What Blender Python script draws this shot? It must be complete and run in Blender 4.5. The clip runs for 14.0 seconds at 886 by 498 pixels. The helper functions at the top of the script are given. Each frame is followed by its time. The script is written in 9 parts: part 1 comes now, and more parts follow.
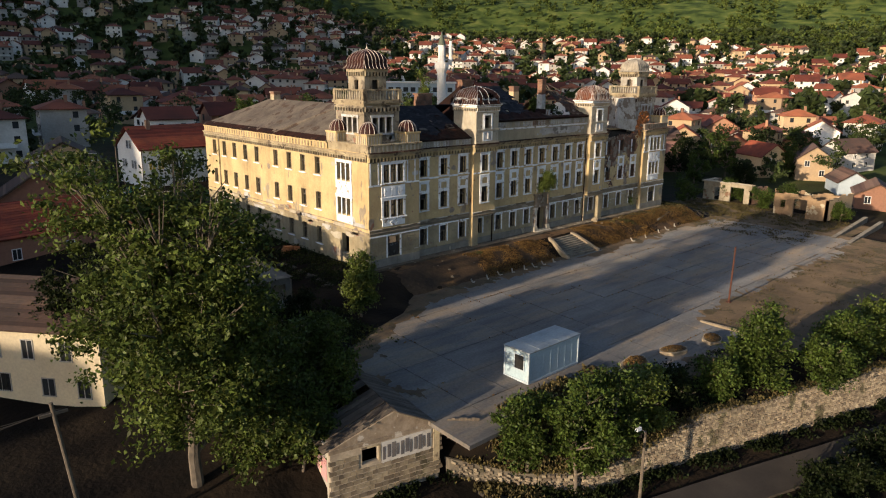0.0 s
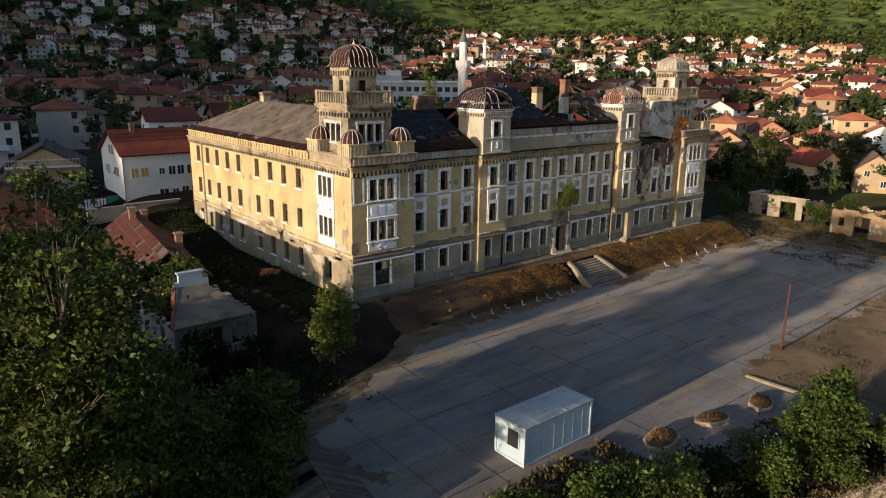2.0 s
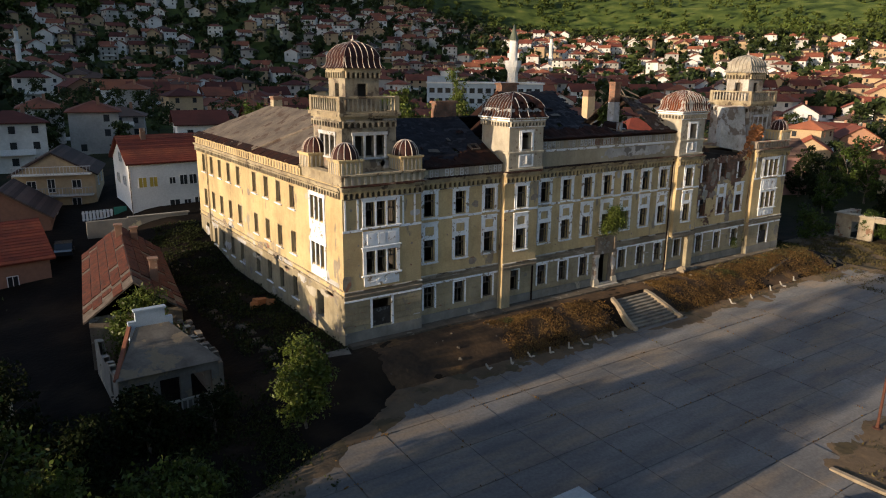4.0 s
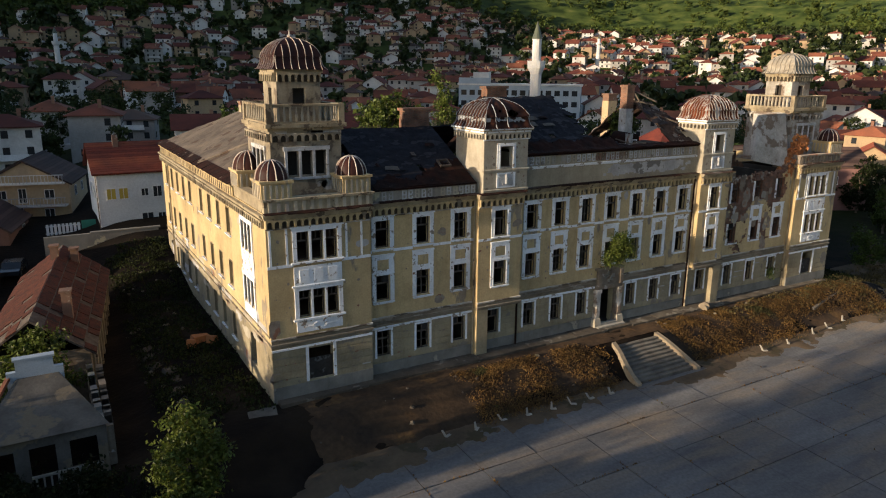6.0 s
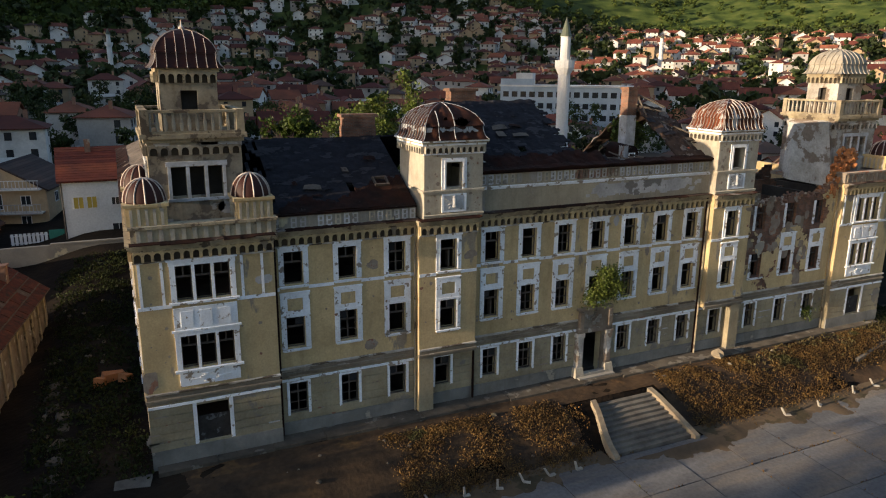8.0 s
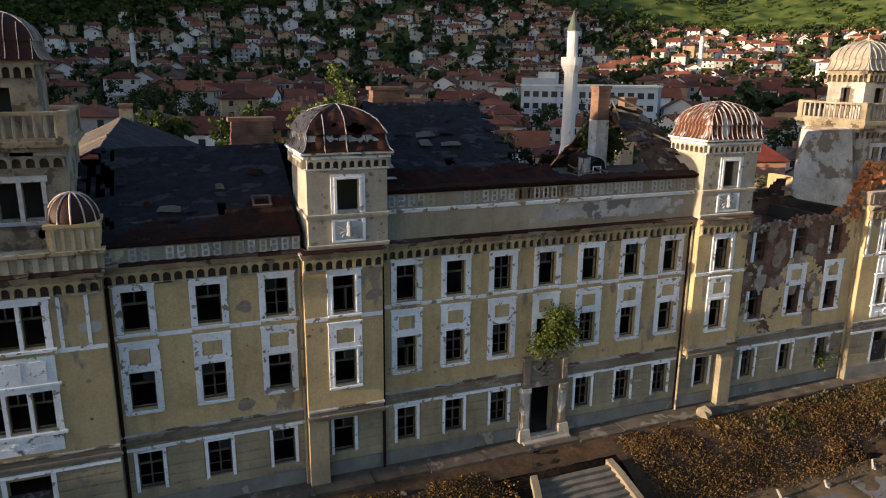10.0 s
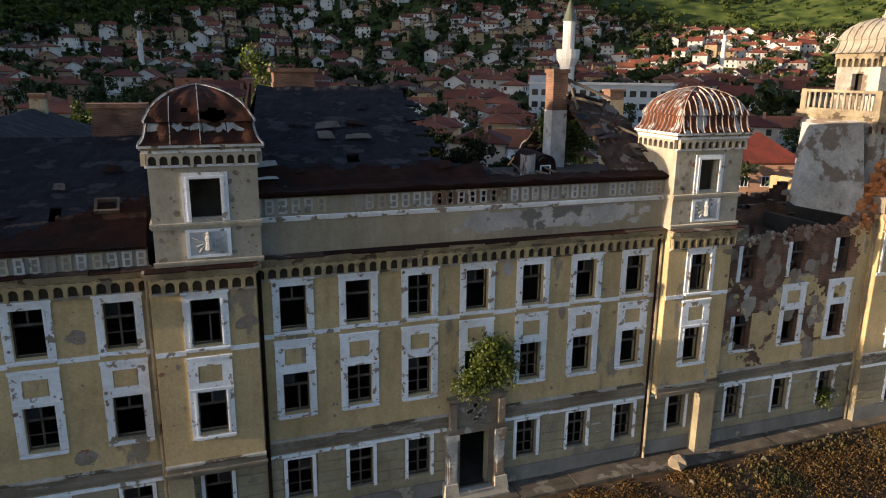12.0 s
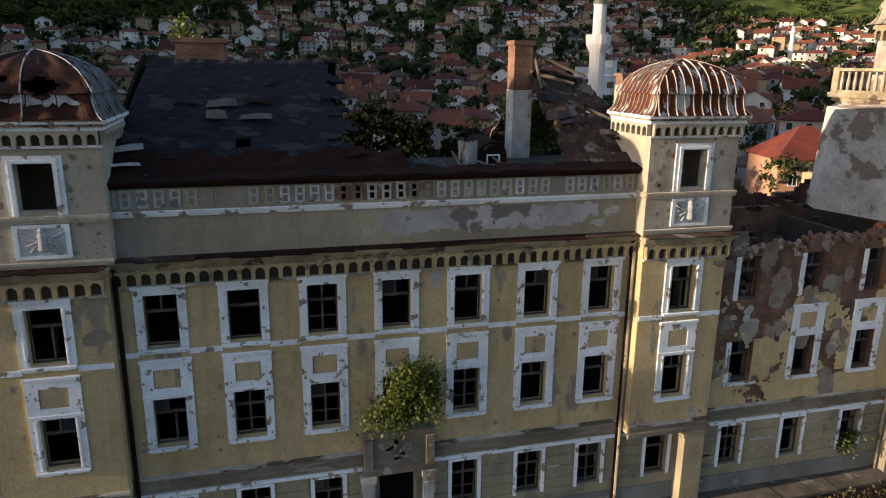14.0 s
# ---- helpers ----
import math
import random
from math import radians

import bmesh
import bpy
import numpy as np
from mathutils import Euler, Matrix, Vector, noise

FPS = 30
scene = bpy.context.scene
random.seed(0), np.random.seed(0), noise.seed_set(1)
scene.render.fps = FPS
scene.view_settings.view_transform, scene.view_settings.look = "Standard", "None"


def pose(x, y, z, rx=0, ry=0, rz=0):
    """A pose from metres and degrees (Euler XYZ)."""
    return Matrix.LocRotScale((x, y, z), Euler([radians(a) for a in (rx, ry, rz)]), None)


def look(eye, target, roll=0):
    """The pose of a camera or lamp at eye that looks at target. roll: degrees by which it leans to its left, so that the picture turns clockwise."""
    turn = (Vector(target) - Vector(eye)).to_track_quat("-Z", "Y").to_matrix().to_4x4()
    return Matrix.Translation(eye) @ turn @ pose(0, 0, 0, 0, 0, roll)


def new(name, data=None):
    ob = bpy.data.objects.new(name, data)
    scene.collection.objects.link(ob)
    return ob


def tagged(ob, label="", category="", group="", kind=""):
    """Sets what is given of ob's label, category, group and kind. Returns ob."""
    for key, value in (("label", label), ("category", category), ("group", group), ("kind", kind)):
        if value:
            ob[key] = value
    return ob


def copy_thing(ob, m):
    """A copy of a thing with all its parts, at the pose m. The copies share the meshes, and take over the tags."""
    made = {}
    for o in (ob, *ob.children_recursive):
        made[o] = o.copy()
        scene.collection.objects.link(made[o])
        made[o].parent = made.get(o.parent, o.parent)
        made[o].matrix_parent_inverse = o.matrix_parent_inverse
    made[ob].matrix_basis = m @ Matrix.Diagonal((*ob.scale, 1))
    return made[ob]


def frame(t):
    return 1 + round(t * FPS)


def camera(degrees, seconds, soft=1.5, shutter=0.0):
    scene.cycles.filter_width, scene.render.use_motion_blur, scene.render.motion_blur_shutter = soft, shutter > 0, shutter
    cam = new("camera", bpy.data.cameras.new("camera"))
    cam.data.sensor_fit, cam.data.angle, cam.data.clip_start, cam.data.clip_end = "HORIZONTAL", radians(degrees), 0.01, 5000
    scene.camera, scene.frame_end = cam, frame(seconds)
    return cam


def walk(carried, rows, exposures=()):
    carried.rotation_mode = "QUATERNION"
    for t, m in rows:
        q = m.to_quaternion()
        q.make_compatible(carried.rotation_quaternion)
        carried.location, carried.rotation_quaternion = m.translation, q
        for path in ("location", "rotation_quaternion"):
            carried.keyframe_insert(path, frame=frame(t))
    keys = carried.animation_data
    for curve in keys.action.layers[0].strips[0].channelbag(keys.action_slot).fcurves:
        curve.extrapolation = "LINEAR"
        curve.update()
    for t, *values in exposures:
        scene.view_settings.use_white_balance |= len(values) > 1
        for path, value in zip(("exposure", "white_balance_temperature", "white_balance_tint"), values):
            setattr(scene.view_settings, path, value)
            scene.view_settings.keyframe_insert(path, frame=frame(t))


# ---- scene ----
cam = camera(64.6, 14.0, soft=1.1)
METRES, EYE, TILT, LEAN, TURN = 76.0, 22.3, 0.0, 0.0, -43.0
ROWS = [
    (0.0, 0.0, 0.0, 0.0, 0.14, -14.22, -0.56),
    (0.5, 0.0136, 0.0369, 0.0, 0.71, -14.25, -0.6),
    (1.0, 0.0258, 0.0747, 0.0001, 1.16, -14.28, -0.64),
    (1.5, 0.0369, 0.1127, 0.0002, 1.87, -14.29, -0.66),
    (2.0, 0.0473, 0.1508, 0.0004, 3.22, -14.32, -0.68),
    (2.5, 0.0582, 0.189, 0.0005, 4.74, -14.34, -0.68),
    (3.0, 0.0697, 0.2265, 0.0009, 6.26, -14.35, -0.66),
    (5.5, 0.1397, 0.4105, 0.0028, 11.87, -14.31, -0.51),
    (6.0, 0.1566, 0.4466, 0.0029, 12.95, -14.3, -0.49),
    (6.5, 0.1741, 0.4824, 0.0029, 14.06, -14.26, -0.47),
    (7.0, 0.1919, 0.5179, 0.0024, 15.19, -14.25, -0.48),
    (7.5, 0.2097, 0.5536, 0.0021, 16.53, -14.24, -0.48),
    (8.0, 0.2267, 0.5897, 0.0021, 18.23, -14.26, -0.48),
    (10.5, 0.2838, 0.7629, -0.0029, 22.14, -14.29, -0.58),
    (11.0, 0.2906, 0.7923, -0.0058, 22.8, -14.26, -0.59),
    (11.5, 0.2979, 0.8179, -0.0098, 23.13, -14.26, -0.61),
    (12.0, 0.3053, 0.8409, -0.0141, 23.43, -14.24, -0.61),
    (12.5, 0.3138, 0.8614, -0.0177, 24.57, -14.24, -0.59),
    (13.0, 0.3222, 0.884, -0.0213, 25.99, -14.25, -0.57),
    (13.5, 0.3311, 0.9091, -0.0244, 27.27, -14.31, -0.6),
    (14.0, 0.34, 0.9364, -0.0263, 28.27, -14.66, -0.62),
]
walk(cam, [(t, pose(0, 0, EYE, TILT, LEAN, TURN) @ pose(METRES * x, METRES * y, METRES * z, 90 + pitch, roll, yaw)) for t, x, y, z, yaw, pitch, roll in ROWS], exposures=((0.0, 0.64, 6530, 18), (3.0, 0.63, 6600, 19), (6.0, 0.62, 6590, 18), (7.0, 0.76, 6600, 18), (8.0, 0.86, 6680, 19), (11.0, 1.0, 6680, 21), (14.0, 0.98, 6680, 21)))

# ---- world, sun, exposure ----
SUN_ELEV = 8.2
SUN_TO = Vector((1.0, 0.03, -math.tan(radians(SUN_ELEV)))).normalized()
world = bpy.data.worlds.new("evening_sky")
scene.world = world
world.use_nodes = True
wn = world.node_tree.nodes
wl = world.node_tree.links
sky = wn.new("ShaderNodeTexSky")
sky.sky_type = "NISHITA"
sky.sun_disc = False
sky.sun_elevation = radians(SUN_ELEV)
sky.sun_rotation = math.atan2(-SUN_TO.x, -SUN_TO.y)
sky.air_density, sky.dust_density, sky.ozone_density = 1.0, 1.0, 1.7
wn["Background"].inputs["Strength"].default_value = 0.15
wl.new(sky.outputs[0], wn["Background"].inputs["Color"])
sun_data = bpy.data.lights.new("sun", "SUN")
sun_data.energy, sun_data.angle, sun_data.color = 4.6, radians(0.55), (1.0, 0.84, 0.58)
sun = new("sun", sun_data)
sun.matrix_world = look((-200, 0, 80), Vector((-200, 0, 80)) + SUN_TO)

# ---- materials ----


def mat(name, c1, c2, scale=1.0, rough=0.85, bump=0.15, fine=14.0, patch=None, patch_scale=0.6, patch_at=0.6, patch_soft=0.03, metal=0.0,
        own=0.0, island=0.0, spec=0.3, thin=0.0, streak=0.0, grain_amt=0.14, stretch=None, grime=0.0):
    """Two-tone weathered surface: large stains, fine grain, optional patches of a third colour."""
    m = bpy.data.materials.new(name)
    m.use_nodes = True
    n, l = m.node_tree.nodes, m.node_tree.links
    b = n["Principled BSDF"]
    geo = n.new("ShaderNodeNewGeometry")
    if streak or stretch:
        mp = n.new("ShaderNodeMapping")
        mp.inputs["Scale"].default_value = stretch or (1, 1, streak)
        l.new(geo.outputs["Position"], mp.inputs["Vector"])
        pos = mp.outputs[0]
    else:
        pos = geo.outputs["Position"]

    def noi(s, detail=5.0, r=0.62, vec=None):
        t = n.new("ShaderNodeTexNoise")
        t.inputs["Scale"].default_value, t.inputs["Detail"].default_value, t.inputs["Roughness"].default_value = s, detail, r
        l.new(vec or pos, t.inputs["Vector"])
        return t.outputs["Fac"]

    def ramp(fac, lo, hi):
        r = n.new("ShaderNodeMapRange")
        r.inputs["From Min"].default_value, r.inputs["From Max"].default_value = lo, hi
        r.clamp = True
        l.new(fac, r.inputs["Value"])
        return r.outputs[0]

    def mix(a, c, f, mode="MIX"):
        x = n.new("ShaderNodeMix")
        x.data_type, x.blend_type = "RGBA", mode
        for sock, v in ((x.inputs[6], a), (x.inputs[7], c), (x.inputs[0], f)):
            if isinstance(v, (int, float)):
                sock.default_value = v
            elif isinstance(v, (tuple, list)):
                sock.default_value = (*v, 1)
            else:
                l.new(v, sock)
        return x.outputs[2]

    col = mix(c1, c2, ramp(noi(scale), 0.35, 0.66))
    if patch:
        col = mix(col, patch, ramp(noi(patch_scale, 7.0, 0.6), patch_at, patch_at + patch_soft))
    if grime:
        gm = n.new("ShaderNodeMapping")
        gm.inputs["Scale"].default_value = (2.1, 2.1, 0.28)
        l.new(geo.outputs["Position"], gm.inputs["Vector"])
        runs = ramp(noi(1.0, 8.0, 0.62, gm.outputs[0]), 0.50, 0.72)
        spots = ramp(noi(0.33, 6.0, 0.7, geo.outputs["Position"]), 0.42, 0.66)
        both = n.new("ShaderNodeMath")
        both.operation = "MULTIPLY_ADD"
        l.new(runs, both.inputs[0])
        both.inputs[1].default_value = 0.6
        l.new(spots, both.inputs[2])
        amt = n.new("ShaderNodeMath")
        amt.operation = "MULTIPLY"
        amt.use_clamp = True
        l.new(both.outputs[0], amt.inputs[0])
        amt.inputs[1].default_value = grime
        col = mix(col, (0.44, 0.39, 0.33), amt.outputs[0], "MULTIPLY")
    if rough > 0.84 and not thin:
        b.inputs["Diffuse Roughness"].default_value = 1.0
    grain = noi(fine, 4.0, 0.6, geo.outputs["Position"])
    g = n.new("ShaderNodeMapRange")
    g.inputs["From Min"].default_value, g.inputs["From Max"].default_value = 0.25, 0.75
    g.inputs["To Min"].default_value, g.inputs["To Max"].default_value = 1 - grain_amt, 1 + grain_amt * 0.8
    l.new(grain, g.inputs["Value"])
    cb = n.new("ShaderNodeCombineColor")
    for i in range(3):
        l.new(g.outputs[0], cb.inputs[i])
    col = mix(col, cb.outputs[0], 1.0, "MULTIPLY")
    if own or island:
        src = n.new("ShaderNodeObjectInfo").outputs["Random"] if own else geo.outputs["Random Per Island"]
        hv = n.new("ShaderNodeHueSaturation")
        v = own or island
        r = n.new("ShaderNodeMapRange")
        r.inputs["To Min"].default_value, r.inputs["To Max"].default_value = 1 - v, 1 + v
        l.new(src, r.inputs["Value"])
        l.new(r.outputs[0], hv.inputs["Value"])
        r2 = n.new("ShaderNodeMapRange")
        r2.inputs["To Min"].default_value, r2.inputs["To Max"].default_value = 0.5 - v * 0.02, 0.5 + v * 0.02
        l.new(src, r2.inputs["Value"])
        l.new(r2.outputs[0], hv.inputs["Hue"])
        l.new(col, hv.inputs["Color"])
        col = hv.outputs[0]
    l.new(col, b.inputs["Base Color"])
    b.inputs["Roughness"].default_value, b.inputs["Metallic"].default_value = rough, metal
    b.inputs["Specular IOR Level"].default_value = spec
    if bump:
        bp = n.new("ShaderNodeBump")
        bp.inputs["Strength"].default_value, bp.inputs["Distance"].default_value = bump, 0.05
        l.new(grain, bp.inputs["Height"])
        l.new(bp.outputs[0], b.inputs["Normal"])
    if thin:
        tr = n.new("ShaderNodeBsdfTranslucent")
        l.new(col, tr.inputs["Color"])
        ms = n.new("ShaderNodeMixShader")
        ms.inputs[0].default_value = thin
        l.new(b.outputs[0], ms.inputs[1])
        l.new(tr.outputs[0], ms.inputs[2])
        l.new(ms.outputs[0], n["Material Output"].inputs["Surface"])
    return m


YELLOW = mat("yellow_plaster", (0.60, 0.465, 0.25), (0.49, 0.38, 0.21), 0.42, 0.9, 0.25, 9.0, (0.31, 0.265, 0.20), 0.6, 0.605, streak=0.35, grain_amt=0.17, grime=0.4)
# Darker than the upper plaster: wear, with the dimmer low light painted in.
YELLOW_B = mat("worn_base_plaster", (0.38, 0.32, 0.205), (0.275, 0.24, 0.165), 0.4, 0.92, 0.25, 8.0, (0.235, 0.21, 0.175), 0.6, 0.6, grime=0.5)
WHITE = mat("flaking_white_plaster", (0.84, 0.87, 0.90), (0.73, 0.755, 0.78), 0.8, 0.88, 0.15, 10.0, (0.30, 0.25, 0.20), 2.1, 0.585, grain_amt=0.12, grime=0.28)
CREAM = mat("cream_cornice", (0.46, 0.395, 0.265), (0.29, 0.24, 0.17), 0.8, 0.9, 0.3, 9.0, (0.14, 0.11, 0.08), 1.0, 0.58, grime=0.6)
GREYPL = mat("grey_render", (0.34, 0.315, 0.265), (0.23, 0.215, 0.19), 0.5, 0.92, 0.25, 8.0, (0.52, 0.46, 0.32), 0.45, 0.6)
BRICK = mat("exposed_brick", (0.27, 0.15, 0.10), (0.19, 0.12, 0.09), 1.3, 0.93, 0.6, 7.0, (0.38, 0.33, 0.26), 0.8, 0.57)
# Near-black colour stands in for rooms that no light reaches.
DARKIN = mat("unlit_interior", (0.07, 0.06, 0.05), (0.04, 0.035, 0.03), 0.8, 0.95, 0.1)
SASH = mat("weathered_sash", (0.055, 0.04, 0.03), (0.12, 0.10, 0.085), 2.0, 0.8, 0.1)
RUSTDOME = mat("rusty_sheet_metal", (0.155, 0.04, 0.013), (0.05, 0.017, 0.010), 1.6, 0.7, 0.25, 9.0, (0.40, 0.39, 0.38), 1.5, 0.55, spec=0.15, stretch=(1.6, 1.6, 0.5))
DARKDOME = mat("dark_red_sheet_metal", (0.046, 0.014, 0.010), (0.024, 0.009, 0.008), 0.9, 0.6, 0.15, 9.0, spec=0.2)
PALEDOME = mat("pale_weathered_metal", (0.36, 0.33, 0.27), (0.24, 0.21, 0.165), 1.2, 0.6, 0.15, 9.0, (0.15, 0.12, 0.09), 1.4, 0.6, spec=0.3)
PLINTHPL = mat("grey_plinth", (0.26, 0.25, 0.22), (0.16, 0.155, 0.14), 0.5, 0.92, 0.25, 8.0, (0.36, 0.33, 0.26), 0.5, 0.62, grime=0.4)
BOARD = mat("near_black_board", (0.05, 0.045, 0.04), (0.025, 0.022, 0.02), 1.5, 0.9, 0.3, 8.0, (0.12, 0.12, 0.12), 2.2, 0.6)
BANKEARTH = mat("rusty_bank_earth", (0.075, 0.045, 0.023), (0.035, 0.023, 0.014), 0.45, 0.95, 0.7, 3.0, (0.13, 0.072, 0.027), 0.35, 0.56, patch_soft=0.1, grain_amt=0.35)
ZINC = mat("stained_zinc", (0.34, 0.36, 0.38), (0.20, 0.20, 0.20), 2.4, 0.6, 0.1, 9.0, (0.10, 0.045, 0.025), 2.2, 0.58, stretch=(1.5, 1.5, 0.4))
SEAM = mat("zinc_seam", (0.56, 0.52, 0.47), (0.30, 0.20, 0.15), 2.2, 0.6, 0.05)
SLATE = mat("black_tar_roof", (0.023, 0.023, 0.028), (0.011, 0.011, 0.014), 1.1, 0.8, 0.9, 3.0, (0.042, 0.041, 0.045), 1.1, 0.56, spec=0.12, grain_amt=0.3, stretch=(0.55, 1.2, 1.2))
GREYROOF = mat("grey_sheet_roof", (0.165, 0.135, 0.105), (0.085, 0.068, 0.053), 0.45, 0.8, 0.4, 5.0, (0.075, 0.05, 0.036), 0.7, 0.57, grain_amt=0.22)
RUSTROOF = mat("rusted_eave", (0.034, 0.013, 0.009), (0.013, 0.009, 0.008), 0.9, 0.85, 0.5, 6.0, (0.10, 0.08, 0.068), 0.9, 0.67, spec=0.1)
TORNROOF = mat("sagging_felt_roof", (0.075, 0.05, 0.038), (0.034, 0.022, 0.018), 1.1, 0.9, 0.5, 5.0, (0.17, 0.15, 0.135), 0.8, 0.57, spec=0.15)
# Tan patches are stains; drawn out along x they also paint sunlit streaks.
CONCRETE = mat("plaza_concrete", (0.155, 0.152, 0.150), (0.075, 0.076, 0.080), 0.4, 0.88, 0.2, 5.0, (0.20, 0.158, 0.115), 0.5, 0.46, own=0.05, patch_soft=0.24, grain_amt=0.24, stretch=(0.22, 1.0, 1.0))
DIRT = mat("dry_soil", (0.125, 0.088, 0.053), (0.07, 0.05, 0.031), 0.3, 0.95, 0.6, 3.0, (0.06, 0.047, 0.025), 0.35, 0.54)
STONE = mat("pale_rubble_stone", (0.25, 0.205, 0.15), (0.155, 0.125, 0.09), 0.8, 0.92, 0.6, 6.0, (0.09, 0.08, 0.05), 0.5, 0.58, island=0.45)
MORTAR = mat("rubble_mortar", (0.14, 0.12, 0.09), (0.09, 0.075, 0.058), 0.8, 0.95, 0.4, 6.0)
BONE = mat("white_concrete_post", (0.40, 0.37, 0.31), (0.27, 0.24, 0.2), 1.5, 0.85, 0.1)
CABIN = mat("pale_blue_cabin", (0.36, 0.47, 0.53), (0.29, 0.39, 0.45), 0.5, 0.5, 0.05, 6.0, streak=0.25, spec=0.5)
CABROOF = mat("cabin_roof", (0.31, 0.345, 0.36), (0.22, 0.25, 0.265), 0.5, 0.6, 0.1, 5.0, (0.22, 0.22, 0.21), 0.7, 0.6)
BLACK = mat("dark_opening", (0.02, 0.02, 0.02), (0.012, 0.012, 0.012), 1.0, 0.9, 0.0)
RUST = mat("rusty_pole", (0.10, 0.035, 0.02), (0.06, 0.025, 0.017), 2.0, 0.8, 0.2)
LEAF = mat("broad_leaf", (0.068, 0.10, 0.02), (0.03, 0.048, 0.010), 0.3, 0.5, 0.0, 1.0, island=0.55, thin=0.3, spec=0.15)
DRYGRASS = mat("dry_grass", (0.12, 0.092, 0.035), (0.065, 0.055, 0.022), 0.4, 0.9, 0.0, 2.0, island=0.35, thin=0.2)
LEAF_OLIVE = mat("olive_leaf", (0.085, 0.112, 0.024), (0.036, 0.052, 0.012), 0.22, 0.5, 0.0, 1.0, island=0.55, thin=0.3, spec=0.15)
# Darker leaf colours that carry the shade of lane, courtyard and yard.
LEAF_DARK = mat("shade_dark_leaf", (0.016, 0.024, 0.007), (0.009, 0.014, 0.0045), 0.3, 0.6, 0.0, 1.0, island=0.4, thin=0.25, spec=0.1)
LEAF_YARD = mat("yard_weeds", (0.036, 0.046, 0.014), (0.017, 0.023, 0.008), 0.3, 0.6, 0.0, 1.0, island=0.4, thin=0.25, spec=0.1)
LEAF_BRIGHT = mat("fresh_leaf", (0.105, 0.135, 0.025), (0.07, 0.095, 0.018), 0.3, 0.5, 0.0, 1.0, island=0.4, thin=0.35)
DRY = mat("dry_ferns", (0.21, 0.118, 0.036), (0.075, 0.045, 0.018), 0.8, 0.9, 0.0, 2.0, (0.075, 0.07, 0.024), 0.3, 0.62, island=0.4, thin=0.2)
BARK = mat("grey_bark", (0.16, 0.13, 0.10), (0.09, 0.075, 0.06), 2.0, 0.95, 0.5, 8.0)
TILE = mat("red_clay_tiles", (0.20, 0.045, 0.024), (0.115, 0.03, 0.02), 0.5, 0.85, 0.4, 5.0, own=0.3)
TILE_OLD = mat("old_clay_tiles", (0.33, 0.13, 0.065), (0.22, 0.09, 0.05), 0.6, 0.9, 0.4, 5.0, own=0.35)
HROOF = mat("town_roof_red", (0.175, 0.050, 0.030), (0.095, 0.032, 0.021), 0.2, 0.88, 0.2, 3.0, own=0.6)
HROOF_B = mat("town_roof_brown", (0.085, 0.05, 0.040), (0.05, 0.036, 0.032), 0.2, 0.88, 0.2, 3.0, own=0.5)
HWALL = mat("town_wall_pale", (0.58, 0.56, 0.53), (0.42, 0.405, 0.38), 0.2, 0.9, 0.1, 3.0, own=0.4)
HWALL_B = mat("town_wall_ochre", (0.50, 0.37, 0.22), (0.40, 0.30, 0.2), 0.2, 0.9, 0.1, 3.0, own=0.3)
HWALL_C = mat("town_wall_brick", (0.36, 0.19, 0.12), (0.29, 0.16, 0.11), 0.2, 0.9, 0.1, 3.0, own=0.3)
PUREWHITE = mat("white_painted_wall", (0.74, 0.74, 0.73), (0.64, 0.64, 0.63), 0.3, 0.85, 0.08, 5.0)
GLASSY = mat("dark_window_glass", (0.03, 0.035, 0.04), (0.02, 0.022, 0.025), 0.5, 0.12, 0.0, spec=0.6)
YELLGLASS = mat("yellow_blind", (0.5, 0.36, 0.06), (0.42, 0.3, 0.05), 0.5, 0.6, 0.0)
GREENPAINT = mat("green_sheet", (0.03, 0.22, 0.16), (0.03, 0.18, 0.13), 0.5, 0.6, 0.05)
PALEBLUE = mat("faded_blue_panel", (0.40, 0.47, 0.53), (0.32, 0.38, 0.43), 0.4, 0.7, 0.05)
ORANGE = mat("orange_brick_rubble", (0.45, 0.19, 0.07), (0.38, 0.15, 0.06), 1.0, 0.9, 0.3)
PAINT_DARK = mat("sprayed_paint", (0.07, 0.07, 0.08), (0.14, 0.13, 0.13), 1.0, 0.8, 0.0)
ASPHALT = mat("lane_asphalt", (0.045, 0.038, 0.032), (0.028, 0.024, 0.021), 0.4, 0.9, 0.2, 8.0)
TOWERWALL = mat("tower_plaster", (0.40, 0.35, 0.26), (0.225, 0.195, 0.15), 0.9, 0.9, 0.25, 8.0, (0.16, 0.135, 0.108), 0.9, 0.54, grime=0.6)
ATTICPL = mat("attic_plaster", (0.42, 0.37, 0.27), (0.33, 0.29, 0.22), 0.4, 0.9, 0.2, 8.0, (0.36, 0.335, 0.30), 0.4, 0.62, streak=0.5, grime=0.4)
PEELED = mat("peeled_grey_render", (0.50, 0.49, 0.475), (0.33, 0.32, 0.31), 0.7, 0.92, 0.3, 6.0, (0.18, 0.165, 0.15), 0.9, 0.6)
PEELBRICK = mat("bare_patch_render", (0.30, 0.26, 0.21), (0.21, 0.165, 0.13), 1.4, 0.95, 0.5, 7.0, (0.26, 0.13, 0.085), 1.3, 0.56)
PORTAL = mat("sooty_portal_stone", (0.26, 0.215, 0.165), (0.15, 0.115, 0.085), 1.2, 0.92, 0.3, 8.0, (0.38, 0.35, 0.31), 1.1, 0.6)
TOWERPALE = mat("pale_tower_plaster", (0.52, 0.475, 0.38), (0.40, 0.36, 0.285), 0.5, 0.9, 0.25, 8.0, (0.36, 0.32, 0.27), 0.6, 0.6, grime=0.45)
